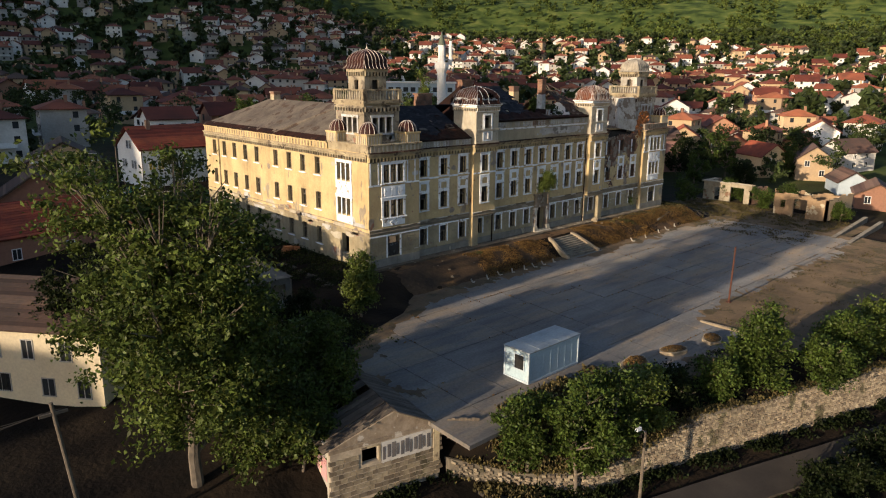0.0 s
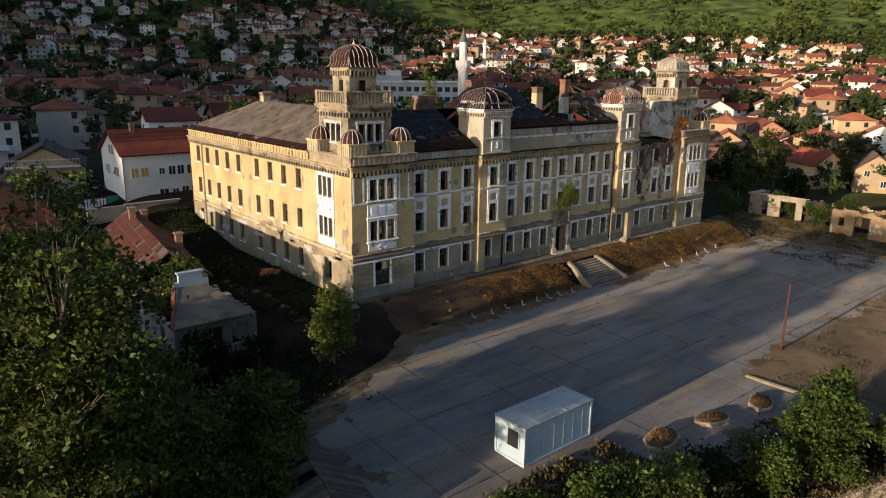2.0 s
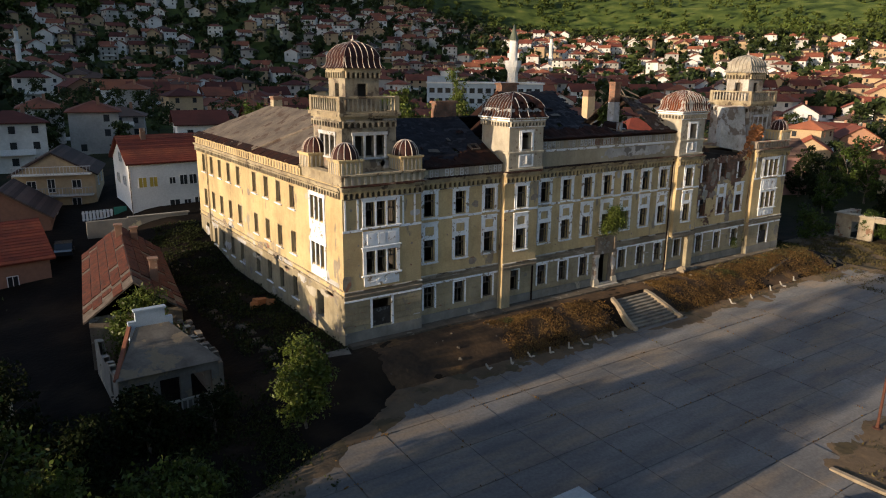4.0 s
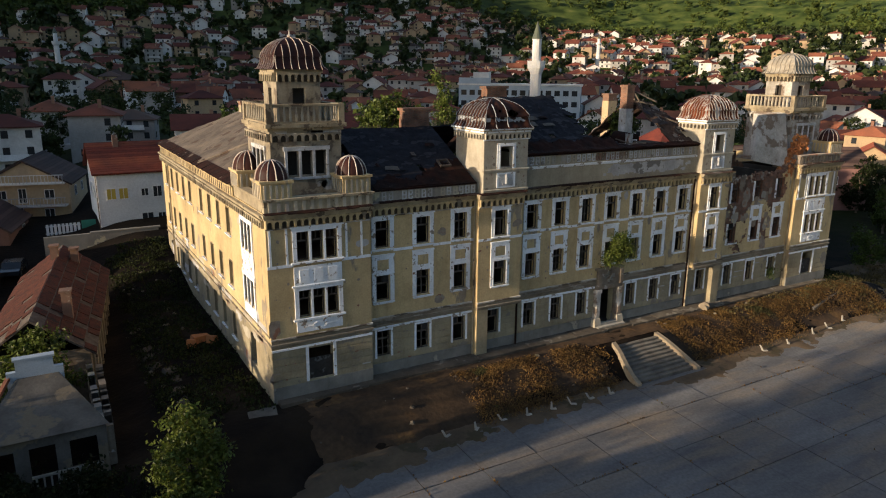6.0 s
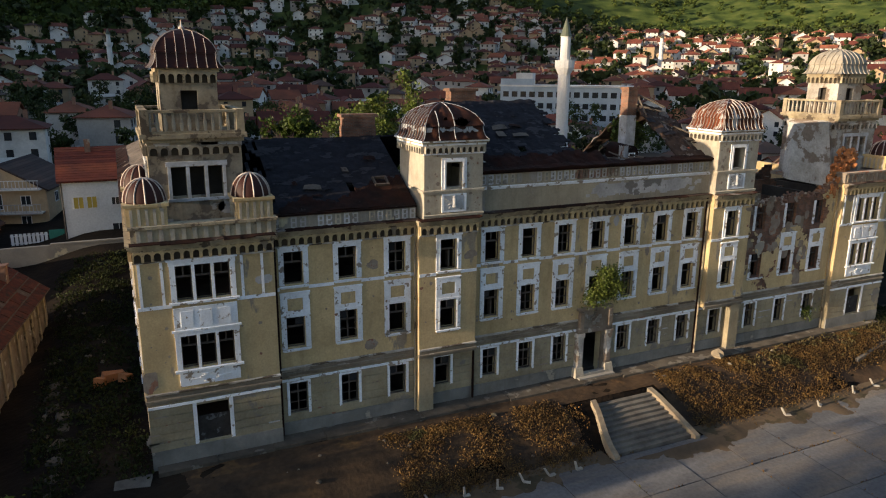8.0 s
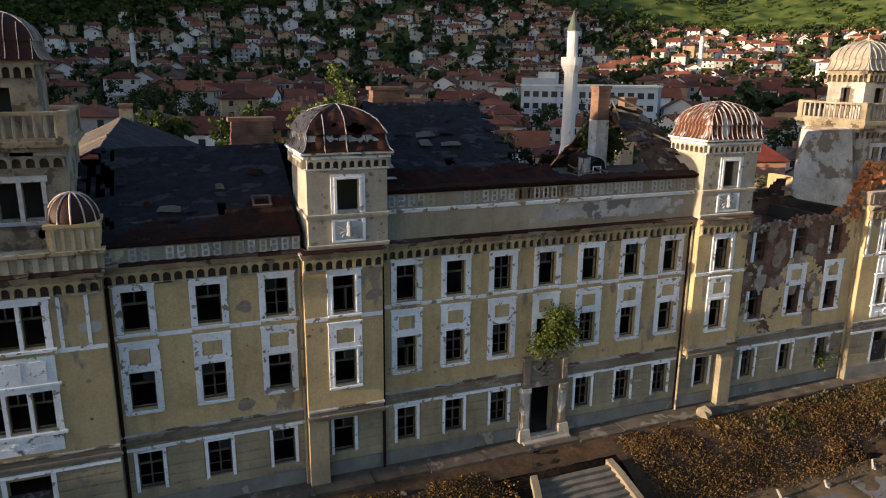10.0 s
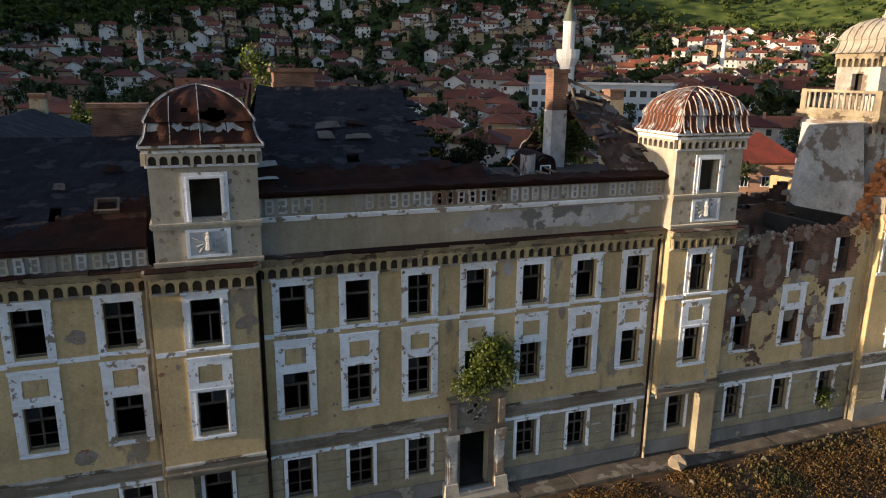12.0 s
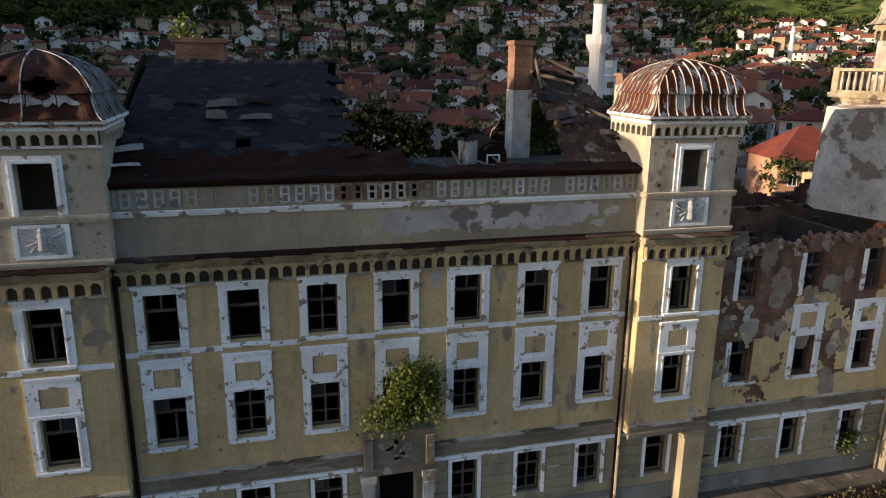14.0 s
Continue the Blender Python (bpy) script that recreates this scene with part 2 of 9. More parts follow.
STONE_OWN = mat("pale_rubble_block", (0.20, 0.165, 0.12), (0.12, 0.097, 0.07), 0.8, 0.92, 0.6, 6.0, (0.09, 0.08, 0.05), 0.5, 0.58, own=0.4)
HWALL_CREAM = mat("cream_house_wall", (0.66, 0.58, 0.42), (0.58, 0.50, 0.36), 0.3, 0.9, 0.1, 5.0, (0.45, 0.40, 0.32), 0.4, 0.66)
TILE_BARN = mat("barn_tiles", (0.115, 0.028, 0.013), (0.045, 0.016, 0.010), 2.2, 0.9, 0.5, 7.0, (0.035, 0.02, 0.014), 1.4, 0.6, own=0.12, grain_amt=0.3)
TILE_HUT = mat("hut_roof_boards", (0.10, 0.082, 0.066), (0.055, 0.045, 0.038), 0.8, 0.9, 0.3, 6.0, own=0.35)
PAINT_PALE = mat("pale_sprayed_paint", (0.55, 0.53, 0.5), (0.4, 0.38, 0.36), 1.5, 0.8, 0.1)
RUINPL = mat("flaking_cream_render", (0.40, 0.355, 0.27), (0.27, 0.225, 0.165), 0.7, 0.92, 0.3, 6.0, (0.22, 0.13, 0.085), 0.55, 0.58, grime=0.4)
# Evening sun on the ruined hut walls is put into this orange.
SUNLIT_WALL = mat("sunlit_block_wall", (0.33, 0.23, 0.135), (0.22, 0.145, 0.09), 0.6, 0.92, 0.3, 6.0, (0.5, 0.44, 0.32), 0.5, 0.58)
SPIRE = mat("dark_spire_metal", (0.10, 0.12, 0.08), (0.08, 0.09, 0.07), 1.0, 0.5, 0.0)
LEAF_WOOD = mat("hillside_foliage", (0.082, 0.108, 0.025), (0.046, 0.066, 0.016), 0.04, 0.7, 0.0, 1.0, island=0.4, thin=0.2, spec=0.1)
LEAF_TOWN = mat("far_foliage", (0.044, 0.062, 0.015), (0.02, 0.032, 0.009), 0.05, 0.7, 0.0, 1.0, island=0.45, thin=0.2)
DARKRUST = mat("dark_rust_sheet", (0.026, 0.011, 0.008), (0.052, 0.018, 0.010), 1.3, 0.7, 0.25, 9.0, (0.10, 0.085, 0.08), 1.6, 0.68, spec=0.15, stretch=(1.6, 1.6, 0.5))
HUTSTONE = mat("hut_rubble_wall", (0.36, 0.31, 0.24), (0.24, 0.2, 0.155), 1.6, 0.92, 0.6, 5.0, (0.24, 0.21, 0.17), 1.8, 0.58)
HROOF_S = mat("roof_red_mixed", (0.165, 0.048, 0.029), (0.09, 0.031, 0.021), 0.2, 0.88, 0.2, 3.0, island=0.5)
HWALL_S = mat("wall_pale_mixed", (0.58, 0.56, 0.53), (0.42, 0.405, 0.38), 0.2, 0.9, 0.1, 3.0, island=0.5)
HWHITE = mat("town_wall_white", (0.76, 0.75, 0.73), (0.62, 0.61, 0.59), 0.2, 0.9, 0.1, 3.0, own=0.25)
PINKWALL = mat("dull_pink_wall", (0.30, 0.16, 0.145), (0.22, 0.125, 0.115), 0.3, 0.9, 0.1, 4.0)
STRINGW = mat("stained_string_course", (0.60, 0.58, 0.54), (0.33, 0.29, 0.235), 1.1, 0.9, 0.2, 8.0, (0.12, 0.095, 0.07), 1.0, 0.54, grime=0.5, stretch=(0.45, 0.45, 2.0))
SOOT = mat("sooty_moulding", (0.30, 0.255, 0.19), (0.17, 0.14, 0.105), 0.8, 0.92, 0.3, 8.0, (0.36, 0.32, 0.26), 0.8, 0.62, grime=0.5, stretch=(0.5, 0.5, 2.0))
EARTHPAVE = mat("earth_covered_paving", (0.105, 0.088, 0.066), (0.058, 0.048, 0.037), 0.9, 0.95, 0.5, 4.0, (0.17, 0.15, 0.12), 0.8, 0.60, own=0.15)
PANELW = mat("dirty_white_panel", (0.60, 0.62, 0.65), (0.40, 0.40, 0.39), 1.6, 0.9, 0.2, 9.0, (0.24, 0.21, 0.175), 1.8, 0.60, grime=0.3)
PLANTER = mat("sandy_concrete", (0.33, 0.27, 0.185), (0.23, 0.18, 0.125), 1.0, 0.9, 0.2, 6.0)
STEP = mat("worn_step", (0.165, 0.15, 0.125), (0.09, 0.08, 0.068), 0.9, 0.9, 0.2, 5.0)
# Shade inside the frieze niches, painted as a dark brown.
NICHE = mat("shaded_niche", (0.10, 0.075, 0.048), (0.06, 0.046, 0.032), 1.0, 0.95, 0.2)
TOWERTORN = mat("torn_tower_plaster", (0.60, 0.575, 0.53), (0.33, 0.30, 0.255), 0.45, 0.92, 0.35, 6.0, (0.25, 0.195, 0.15), 0.55, 0.52, grain_amt=0.22, grime=0.4)
FRIEZE = mat("sooty_frieze", (0.47, 0.37, 0.20), (0.32, 0.25, 0.145), 0.8, 0.9, 0.3, 9.0, (0.20, 0.165, 0.12), 1.0, 0.58)
PAINT_PINK = mat("faded_pink_spray", (0.45, 0.2, 0.2), (0.3, 0.28, 0.3), 1.2, 0.8, 0.1)


def brickwork():
    """Bare courses of brick, mortar joints and soot, at true brick size."""
    m = bpy.data.materials.new("bare_brickwork")
    m.use_nodes = True
    n, l = m.node_tree.nodes, m.node_tree.links
    b = n["Principled BSDF"]
    b.inputs["Roughness"].default_value = 0.95
    geo = n.new("ShaderNodeNewGeometry")
    sp = n.new("ShaderNodeSeparateXYZ")
    l.new(geo.outputs["Position"], sp.inputs[0])
    ad = n.new("ShaderNodeMath")
    l.new(sp.outputs[0], ad.inputs[0])
    l.new(sp.outputs[1], ad.inputs[1])
    cb = n.new("ShaderNodeCombineXYZ")
    l.new(ad.outputs[0], cb.inputs[0])
    l.new(sp.outputs[2], cb.inputs[1])
    br = n.new("ShaderNodeTexBrick")
    for key, v in (("Scale", 1.0), ("Mortar Size", 0.012), ("Brick Width", 0.28), ("Row Height", 0.085), ("Bias", -0.2)):
        br.inputs[key].default_value = v
    br.inputs["Color1"].default_value = (0.27, 0.11, 0.058, 1)
    br.inputs["Color2"].default_value = (0.145, 0.068, 0.042, 1)
    br.inputs["Mortar"].default_value = (0.20, 0.17, 0.135, 1)
    l.new(cb.outputs[0], br.inputs["Vector"])
    t = n.new("ShaderNodeTexNoise")
    t.inputs["Scale"].default_value, t.inputs["Detail"].default_value = 1.1, 8.0
    l.new(geo.outputs["Position"], t.inputs["Vector"])
    r = n.new("ShaderNodeMapRange")
    r.inputs["From Min"].default_value, r.inputs["From Max"].default_value = 0.3, 0.7
    r.inputs["To Min"].default_value, r.inputs["To Max"].default_value = 0.35, 1.05
    l.new(t.outputs["Fac"], r.inputs["Value"])
    mx = n.new("ShaderNodeVectorMath")
    mx.operation = "SCALE"
    l.new(br.outputs["Color"], mx.inputs[0])
    l.new(r.outputs[0], mx.inputs["Scale"])
    l.new(mx.outputs[0], b.inputs["Base Color"])
    bp = n.new("ShaderNodeBump")
    bp.inputs["Strength"].default_value, bp.inputs["Distance"].default_value = 0.8, 0.04
    l.new(t.outputs["Fac"], bp.inputs["Height"])
    l.new(bp.outputs[0], b.inputs["Normal"])
    return m


BRICKWORK = brickwork()
COTTAGE = mat("cracked_cottage_render", (0.16, 0.145, 0.125), (0.09, 0.082, 0.07), 0.7, 0.92, 0.3, 7.0, (0.2, 0.16, 0.11), 0.5, 0.55)

# ---- mesh helpers ----


class Mesh:
    """Collects boxes, prisms and sheets into one mesh."""

    def __init__(self):
        self.v, self.f = [], []

    def add(self, vs, fs):
        k = len(self.v)
        self.v += [tuple(p) for p in vs]
        self.f += [tuple(i + k for i in f) for f in fs]
        return self

    def box(self, x0, y0, z0, x1, y1, z1, m=None):
        vs = [(x, y, z) for z in (z0, z1) for x, y in ((x0, y0), (x1, y0), (x1, y1), (x0, y1))]
        if m is not None:
            vs = [m @ Vector(p) for p in vs]
        return self.add(vs, [(3, 2, 1, 0), (4, 5, 6, 7), (0, 1, 5, 4), (1, 2, 6, 5), (2, 3, 7, 6), (3, 0, 4, 7)])

    def hexa(self, a, b):
        """A solid between two quads (bottom a, top b)."""
        return self.add(list(a) + list(b), [(3, 2, 1, 0), (4, 5, 6, 7), (0, 1, 5, 4), (1, 2, 6, 5), (2, 3, 7, 6), (3, 0, 4, 7)])

    def sheet(self, a, b, c, d, t):
        """A plate of thickness t under the quad a b c d."""
        n = (Vector(b) - Vector(a)).cross(Vector(d) - Vector(a)).normalized() * t
        return self.hexa([Vector(p) - n for p in (a, b, c, d)], (a, b, c, d))

    def lathe(self, profile, cx, cy, n=8, m=None):
        vs = []
        for r, z in profile:
            for i in range(n):
                p = Vector((cx + r * math.cos(i * math.tau / n), cy + r * math.sin(i * math.tau / n), z))
                vs.append(m @ p if m is not None else p)
        fs = [(j * n + i, j * n + (i + 1) % n, (j + 1) * n + (i + 1) % n, (j + 1) * n + i) for j in range(len(profile) - 1) for i in range(n)]
        fs += [tuple(range(n))[::-1], tuple(range((len(profile) - 1) * n, len(profile) * n))]
        return self.add(vs, fs)

    def tube(self, a, b, ra, rb, n=6):
        a, b = Vector(a), Vector(b)
        q = (b - a).to_track_quat("Z", "Y").to_matrix()
        vs = [p + q @ Vector((r * math.cos(i * math.tau / n), r * math.sin(i * math.tau / n), 0)) for p, r in ((a, ra), (b, rb)) for i in range(n)]
        return self.add(vs, [(i, (i + 1) % n, n + (i + 1) % n, n + i) for i in range(n)] + [tuple(range(n))[::-1], tuple(range(n, 2 * n))])

    def data(self, name):
        me = bpy.data.meshes.new(name)
        me.from_pydata(self.v, [], self.f)
        me.update()
        return me


def part(name, mesh, material, parent=None, label="", smooth=False):
    """One mesh object, under parent where one is given."""
    me = mesh if isinstance(mesh, bpy.types.Mesh) else mesh.data(name)
    if not me.materials:
        me.materials.append(material)
    if smooth:
        me.polygons.foreach_set("use_smooth", [True] * len(me.polygons))
    ob = new(name, me)
    if parent is not None:
        ob.parent = parent
    if label:
        ob["label"] = label
    return ob


def thing(name, label, category, group="", kind="", at=(0, 0, 0), rz=0):
    ob = tagged(new(name), label, category, group, kind)
    ob.matrix_world = pose(*at, 0, 0, rz)
    return ob


def lerp(x, xs, ys):
    return float(np.interp(x, xs, ys))


def smooth01(v):
    v = min(1.0, max(0.0, v))
    return v * v * (3 - 2 * v)

# ---- ground ----
WALL_X = (-400, 0, 20, 30, 33, 36, 42, 48, 54, 63, 80, 110, 500)
WALL_Y = (36, 36, 34.9, 33.1, 27.6, 24.6, 22.8, 20.9, 18.9, 16.2, 11, 3, -60)


def court_z(y):
    """The court falls gently to the south."""
    return -0.9 * min(1.15, max(0.0, (50.5 - y) / 19.0))


def wall_line(x):
    return lerp(x, WALL_X, WALL_Y)


def height(x, y, below=None):
    """The ground's height: court, bank and terrace in the middle, a river track below the stone wall, a town on a rising slope."""
    yw = wall_line(x)
    low = (y < yw) if below is None else below
    if low:
        near = -5.3 - 0.05 * min(20, yw - y)
    else:
        b = lerp(x, (30, 39, 46), (-4.3, -4.0, -2.1))
        near = b + (court_z(y) - 0.15 - b) * smooth01((y - yw) / 4.6)
        bank = 1.75 * smooth01((y - 50.8) / 4.6) * smooth01((x - 33) / 8) * (1 - smooth01((x - 104) / 8))
        near += bank
        left = 1 - smooth01((x - 12) / 16)
        near = near * (1 - left) + left * lerp(y, (-50, 30, 58, 80, 140), (-3.6, -3.6, -3.3, -1.0, 0.4))
        near += lerp(y, (84, 108, 140), (0, 4.4, 5.0)) * (1 - 0.75 * smooth01((x - 60) / 40))
    d = math.hypot(x - 30, y - 40)
    a = math.degrees(math.atan2(x - 30, y - 40))
    rise = lerp(d, (0, 130, 200, 260, 330, 400, 440, 490, 540, 640, 800, 1100), (0, 0, 2, 4.5, 8.5, 14, 24, 42, 57, 84, 130, 230))
    far = lerp(d, (0, 130, 200, 280, 380, 470, 560, 640, 760, 1000, 1500, 2200, 3600), (0, 0, 3, 8, 14, 22, 36, 46, 62, 120, 260, 420, 640))
    w = smooth01((a - 22) / 22)
    hilly = smooth01((a + 62) / 20)  # the unseen west is kept flat to let the low sun in
    z = near + (rise * (1 - w) + far * w) * hilly
    if d > 1100:
        z += (d - 1100) * 0.22 * (1 - w) * hilly
    z += hilly * (noise.noise((x * 0.012, y * 0.012, 0.3)) * 5 + noise.noise((x * 0.004, y * 0.004, 4.0)) * 16) * smooth01((d - 200) / 250)
    # an unseen western ridge, added to keep the evening sun off the slope
    z += lerp(y, (70, 105, 160, 220, 300, 450), (0, 82, 111, 106, 97, 94)) * smooth01((-170 - x) / 260)
    # an unseen hill added north-west of the lane, to shade the yard
    z += 21 * smooth01((-45 - x) / 60) * smooth01((y - 46) / 6) * (1 - smooth01((y - 250) / 130))
    return z


def ground():
    xs = [-2600, -1500, -1000] + list(range(-800, -100, 50)) + list(range(-100, -20, 10)) + [i * 1.5 for i in range(-13, 90)]
    xs += list(range(136, 300, 10)) + list(range(300, 760, 20)) + [800, 860, 940, 1050, 1200, 1400, 1700, 2100, 2700, 3400]
    rows = [-2200, -1200, -600, -300, -150, -80, -50, -35, -25, -18, -12, -8, -5, -3, -1.5, -0.05, 0.05] + [i * 1.4 for i in range(1, 70)]
    rows += list(range(100, 300, 9)) + list(range(300, 720, 16)) + [740, 780, 840, 920, 1020, 1150, 1300, 1500, 1800, 2200, 2800, 3600]
    vs, fs = [], []
    for s in rows:
        for x in xs:
            y = s + wall_line(x) * (1 - smooth01((abs(s) - 20) / 60))
            z = height(x, y, s < 0)
            near = 12 < x < 110 and -40 < y < 110
            vs.append((x, y, z + (noise.noise((x * 0.35, y * 0.35, 1.7)) * 0.10 if near else 0)))
    n = len(xs)
    for j in range(len(rows) - 1):
        for i in range(n - 1):
            fs.append((j * n + i, j * n + i + 1, (j + 1) * n + i + 1, (j + 1) * n + i))
    m = Mesh().add(vs, fs)
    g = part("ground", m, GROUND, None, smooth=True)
    return tagged(g, "dry earth and grass rising to green hillsides", "ground", kind="structure")


def ground_material():
    m = bpy.data.materials.new("earth_and_grass")
    m.use_nodes = True
    n, l = m.node_tree.nodes, m.node_tree.links
    b = n["Principled BSDF"]
    b.inputs["Roughness"].default_value = 0.95
    b.inputs["Specular IOR Level"].default_value = 0.1
    b.inputs["Diffuse Roughness"].default_value = 1.0
    geo = n.new("ShaderNodeNewGeometry")

    def noi(s, d=6.0):
        t = n.new("ShaderNodeTexNoise")
        t.inputs["Scale"].default_value, t.inputs["Detail"].default_value = s, d
        l.new(geo.outputs["Position"], t.inputs["Vector"])
        return t.outputs["Fac"]

    def ramp(f, stops):
        r = n.new("ShaderNodeValToRGB")
        while len(r.color_ramp.elements) < len(stops):
            r.color_ramp.elements.new(0.5)
        for e, (p, c) in zip(r.color_ramp.elements, stops):
            e.position, e.color = p, (*c, 1)
        l.new(f, r.inputs["Fac"])
        return r.outputs[0]

    # Near soil is darkened: the yard's shade is put into its colour.
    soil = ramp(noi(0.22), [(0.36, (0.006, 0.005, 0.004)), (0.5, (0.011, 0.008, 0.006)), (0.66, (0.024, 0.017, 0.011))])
    hill = ramp(noi(0.06, 12.0), [(0.36, (0.015, 0.026, 0.006)), (0.47, (0.032, 0.050, 0.012)), (0.58, (0.048, 0.067, 0.016)), (0.74, (0.088, 0.10, 0.028))])
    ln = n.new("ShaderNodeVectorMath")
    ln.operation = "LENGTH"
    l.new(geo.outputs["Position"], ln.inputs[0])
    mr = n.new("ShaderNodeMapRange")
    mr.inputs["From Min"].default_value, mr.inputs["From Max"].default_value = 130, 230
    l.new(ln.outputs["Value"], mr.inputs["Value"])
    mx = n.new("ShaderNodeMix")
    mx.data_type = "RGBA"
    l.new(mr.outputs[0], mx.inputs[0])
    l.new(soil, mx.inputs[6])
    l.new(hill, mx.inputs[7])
    l.new(mx.outputs[2], b.inputs["Base Color"])
    bp = n.new("ShaderNodeBump")
    bp.inputs["Strength"].default_value, bp.inputs["Distance"].default_value = 0.6, 0.15
    l.new(noi(2.5), bp.inputs["Height"])
    l.new(bp.outputs[0], b.inputs["Normal"])
    return m


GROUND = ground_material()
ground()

# ---- the derelict barracks ----
X_W, X_E, Y_BACK = 43.3, 101.9, 71.5
barracks = thing("barracks_building", "derelict yellow plaster barracks with white window surrounds and corner towers", "building")


def front(y):
    return lambda u, d, z: (u, y + d, z)


def side(x):
    return lambda u, d, z: (x + d, u, z)


def slab(m, place, u0, u1, d0, d1, z0, z1):
    p, q = place(u0, d0, z0), place(u1, d1, z1)
    return m.box(*(min(a, b) for a, b in zip(p, q)), *(max(a, b) for a, b in zip(p, q)))


def welded(m):
    """The same mesh with its coincident corners joined."""
    seat, order, vs = {}, [], []
    for p in m.v:
        key = (round(p[0], 4), round(p[1], 4), round(p[2], 4))
        if key not in seat:
            seat[key] = len(vs)
            vs.append(p)
        order.append(seat[key])
    m.f = [tuple(order[i] for i in f) for f in m.f]
    m.v = vs
    return m


def wall_mesh(place, u0, u1, z0, z1, holes, thick=0.55, top=None):
    """A wall with openings (u0, u1, z0, z1) right through it. top(u): height of a broken top edge."""
    m = Mesh()
    us = sorted({u0, u1, *[h[0] for h in holes], *[h[1] for h in holes]})
    zs = sorted({z0, z1, *[h[2] for h in holes], *[h[3] for h in holes]})
    if top:
        us = sorted({*us, *[u0 + i * 0.3 for i in range(int((u1 - u0) / 0.3))]})
    solid = lambda u, z: u0 < u < u1 and z0 < z < z1 and not any(h[0] < u < h[1] and h[2] < z < h[3] for h in holes) and not (top and z > top(u))
    if top:
        zs = sorted({*zs, *[z1 - i * 0.22 for i in range(1, 16)]})
    uc = [(a, b, (a + b) / 2) for a, b in zip(us, us[1:])]
    zc = [(a, b, (a + b) / 2) for a, b in zip(zs, zs[1:])]
    e = 0.01
    for a, b, cu in uc:
        for c, d, cz in zc:
            if not solid(cu, cz):
                continue
            m.add([place(a, 0, c), place(b, 0, c), place(b, 0, d), place(a, 0, d)], [(0, 1, 2, 3)])
            m.add([place(a, thick, c), place(b, thick, c), place(b, thick, d), place(a, thick, d)], [(3, 2, 1, 0)])
            for test, p, q in (((a - e, cz), (a, c), (a, d)), ((b + e, cz), (b, c), (b, d)), ((cu, c - e), (a, c), (b, c)), ((cu, d + e), (a, d), (b, d))):
                if not solid(*test):
                    m.add([place(p[0], 0, p[1]), place(q[0], 0, q[1]), place(q[0], thick, q[1]), place(p[0], thick, p[1])], [(0, 1, 2, 3)])
    return welded(m)


def arcade(place, u0, u1, z0, z1, pitch=0.46, d=0.24):
    """A frieze of small round niches under a cornice."""
    m = Mesh()
    n = max(1, round((u1 - u0) / pitch))
    p = (u1 - u0) / n
    r = p * 0.35
    zc = z1 - 0.1 - r
    for i in range(n):
        a, b = u0 + i * p, u0 + (i + 1) * p
        c = (a + b) / 2
        slab(m, place, a, c - r, -d, -0.03, z0, z1)
        slab(m, place, c + r, b, -d, -0.03, z0, z1)
        arc = [(c - r * math.cos(k * math.pi / 6), zc + r * math.sin(k * math.pi / 6)) for k in range(7)]
        for (ua, za), (ub, zb) in zip(arc, arc[1:]):
            m.add([place(ua, -d, za), place(ub, -d, zb), place(ub, -d, z1), place(ua, -d, z1),
                   place(ua, -0.03, za), place(ub, -0.03, zb)], [(0, 1, 2, 3), (0, 4, 5, 1)])
    return m


def frieze(place, u0, u1, z0, z1, pitch, d, material, parent, label=""):
    """The arcade with niche backs, darkened to paint recess shade, as a part of their own."""
    fr = part("arcade_frieze", arcade(place, u0, u1, z0, z1, pitch, d), material, parent, label)
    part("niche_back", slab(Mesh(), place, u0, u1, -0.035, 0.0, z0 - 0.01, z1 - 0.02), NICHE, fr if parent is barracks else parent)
    return fr


def pilasters(name, place, u0, u1, z0, z1, pitch, w, d, material, parent):
    """A row of flat pilasters, each a part of its own."""
    n = max(1, int((u1 - u0) / pitch))
    for i in range(n):
        c = u0 + (i + 0.5) * (u1 - u0) / n
        part(name, slab(Mesh(), place, c - w / 2, c + w / 2, -d, 0.0, z0, z1), material, parent)


def cornice(place, u0, u1, z0, z1, out):
    """A moulding of three steps that grows outward to its top."""
    m = Mesh()
    h = (z1 - z0) / 3
    for i, k in enumerate((0.45, 0.75, 1.0)):
        slab(m, place, u0 - out * k * 0.5, u1 + out * k * 0.5, -out * k, 0.02, z0 + i * h, z0 + (i + 1) * h)
    return m


# windows ------------------------------------------------------------------
TOP, LOW, GF = (10.85, 12.75), (7.1, 8.95), (3.0, 4.95)
rnd = random.Random(5)


def jamb_mesh(kind, w, s):
    """One upright of a surround, with its raised bead, on side s."""
    side_w, d, z0, z1 = {"top": (0.29, 0.07, TOP[0], TOP[1] + 0.24), "low": (0.29, 0.07, *LOW), "ground": (0.15, 0.06, GF[0] - 0.02, GF[1] + 0.1), "turret": (0.27, 0.06, 15.75, 17.56)}[kind]
    a, b = sorted((s * w, s * (w + side_w)))
    m = Mesh().box(a, -d, z0, b, 0.03, z1)
    if kind == "turret":
        a, b = sorted((s * w, s * (w + 0.12)))
        m.box(a, -0.10, z0, b, -0.05, 17.34)
    if kind in ("top", "low"):
        a, b = sorted((s * (w + 0.04), s * (w + 0.10)))
        m.box(a, -0.10, z0, b, -0.06, z1 - 0.26 if kind == "top" else z1)
    return m


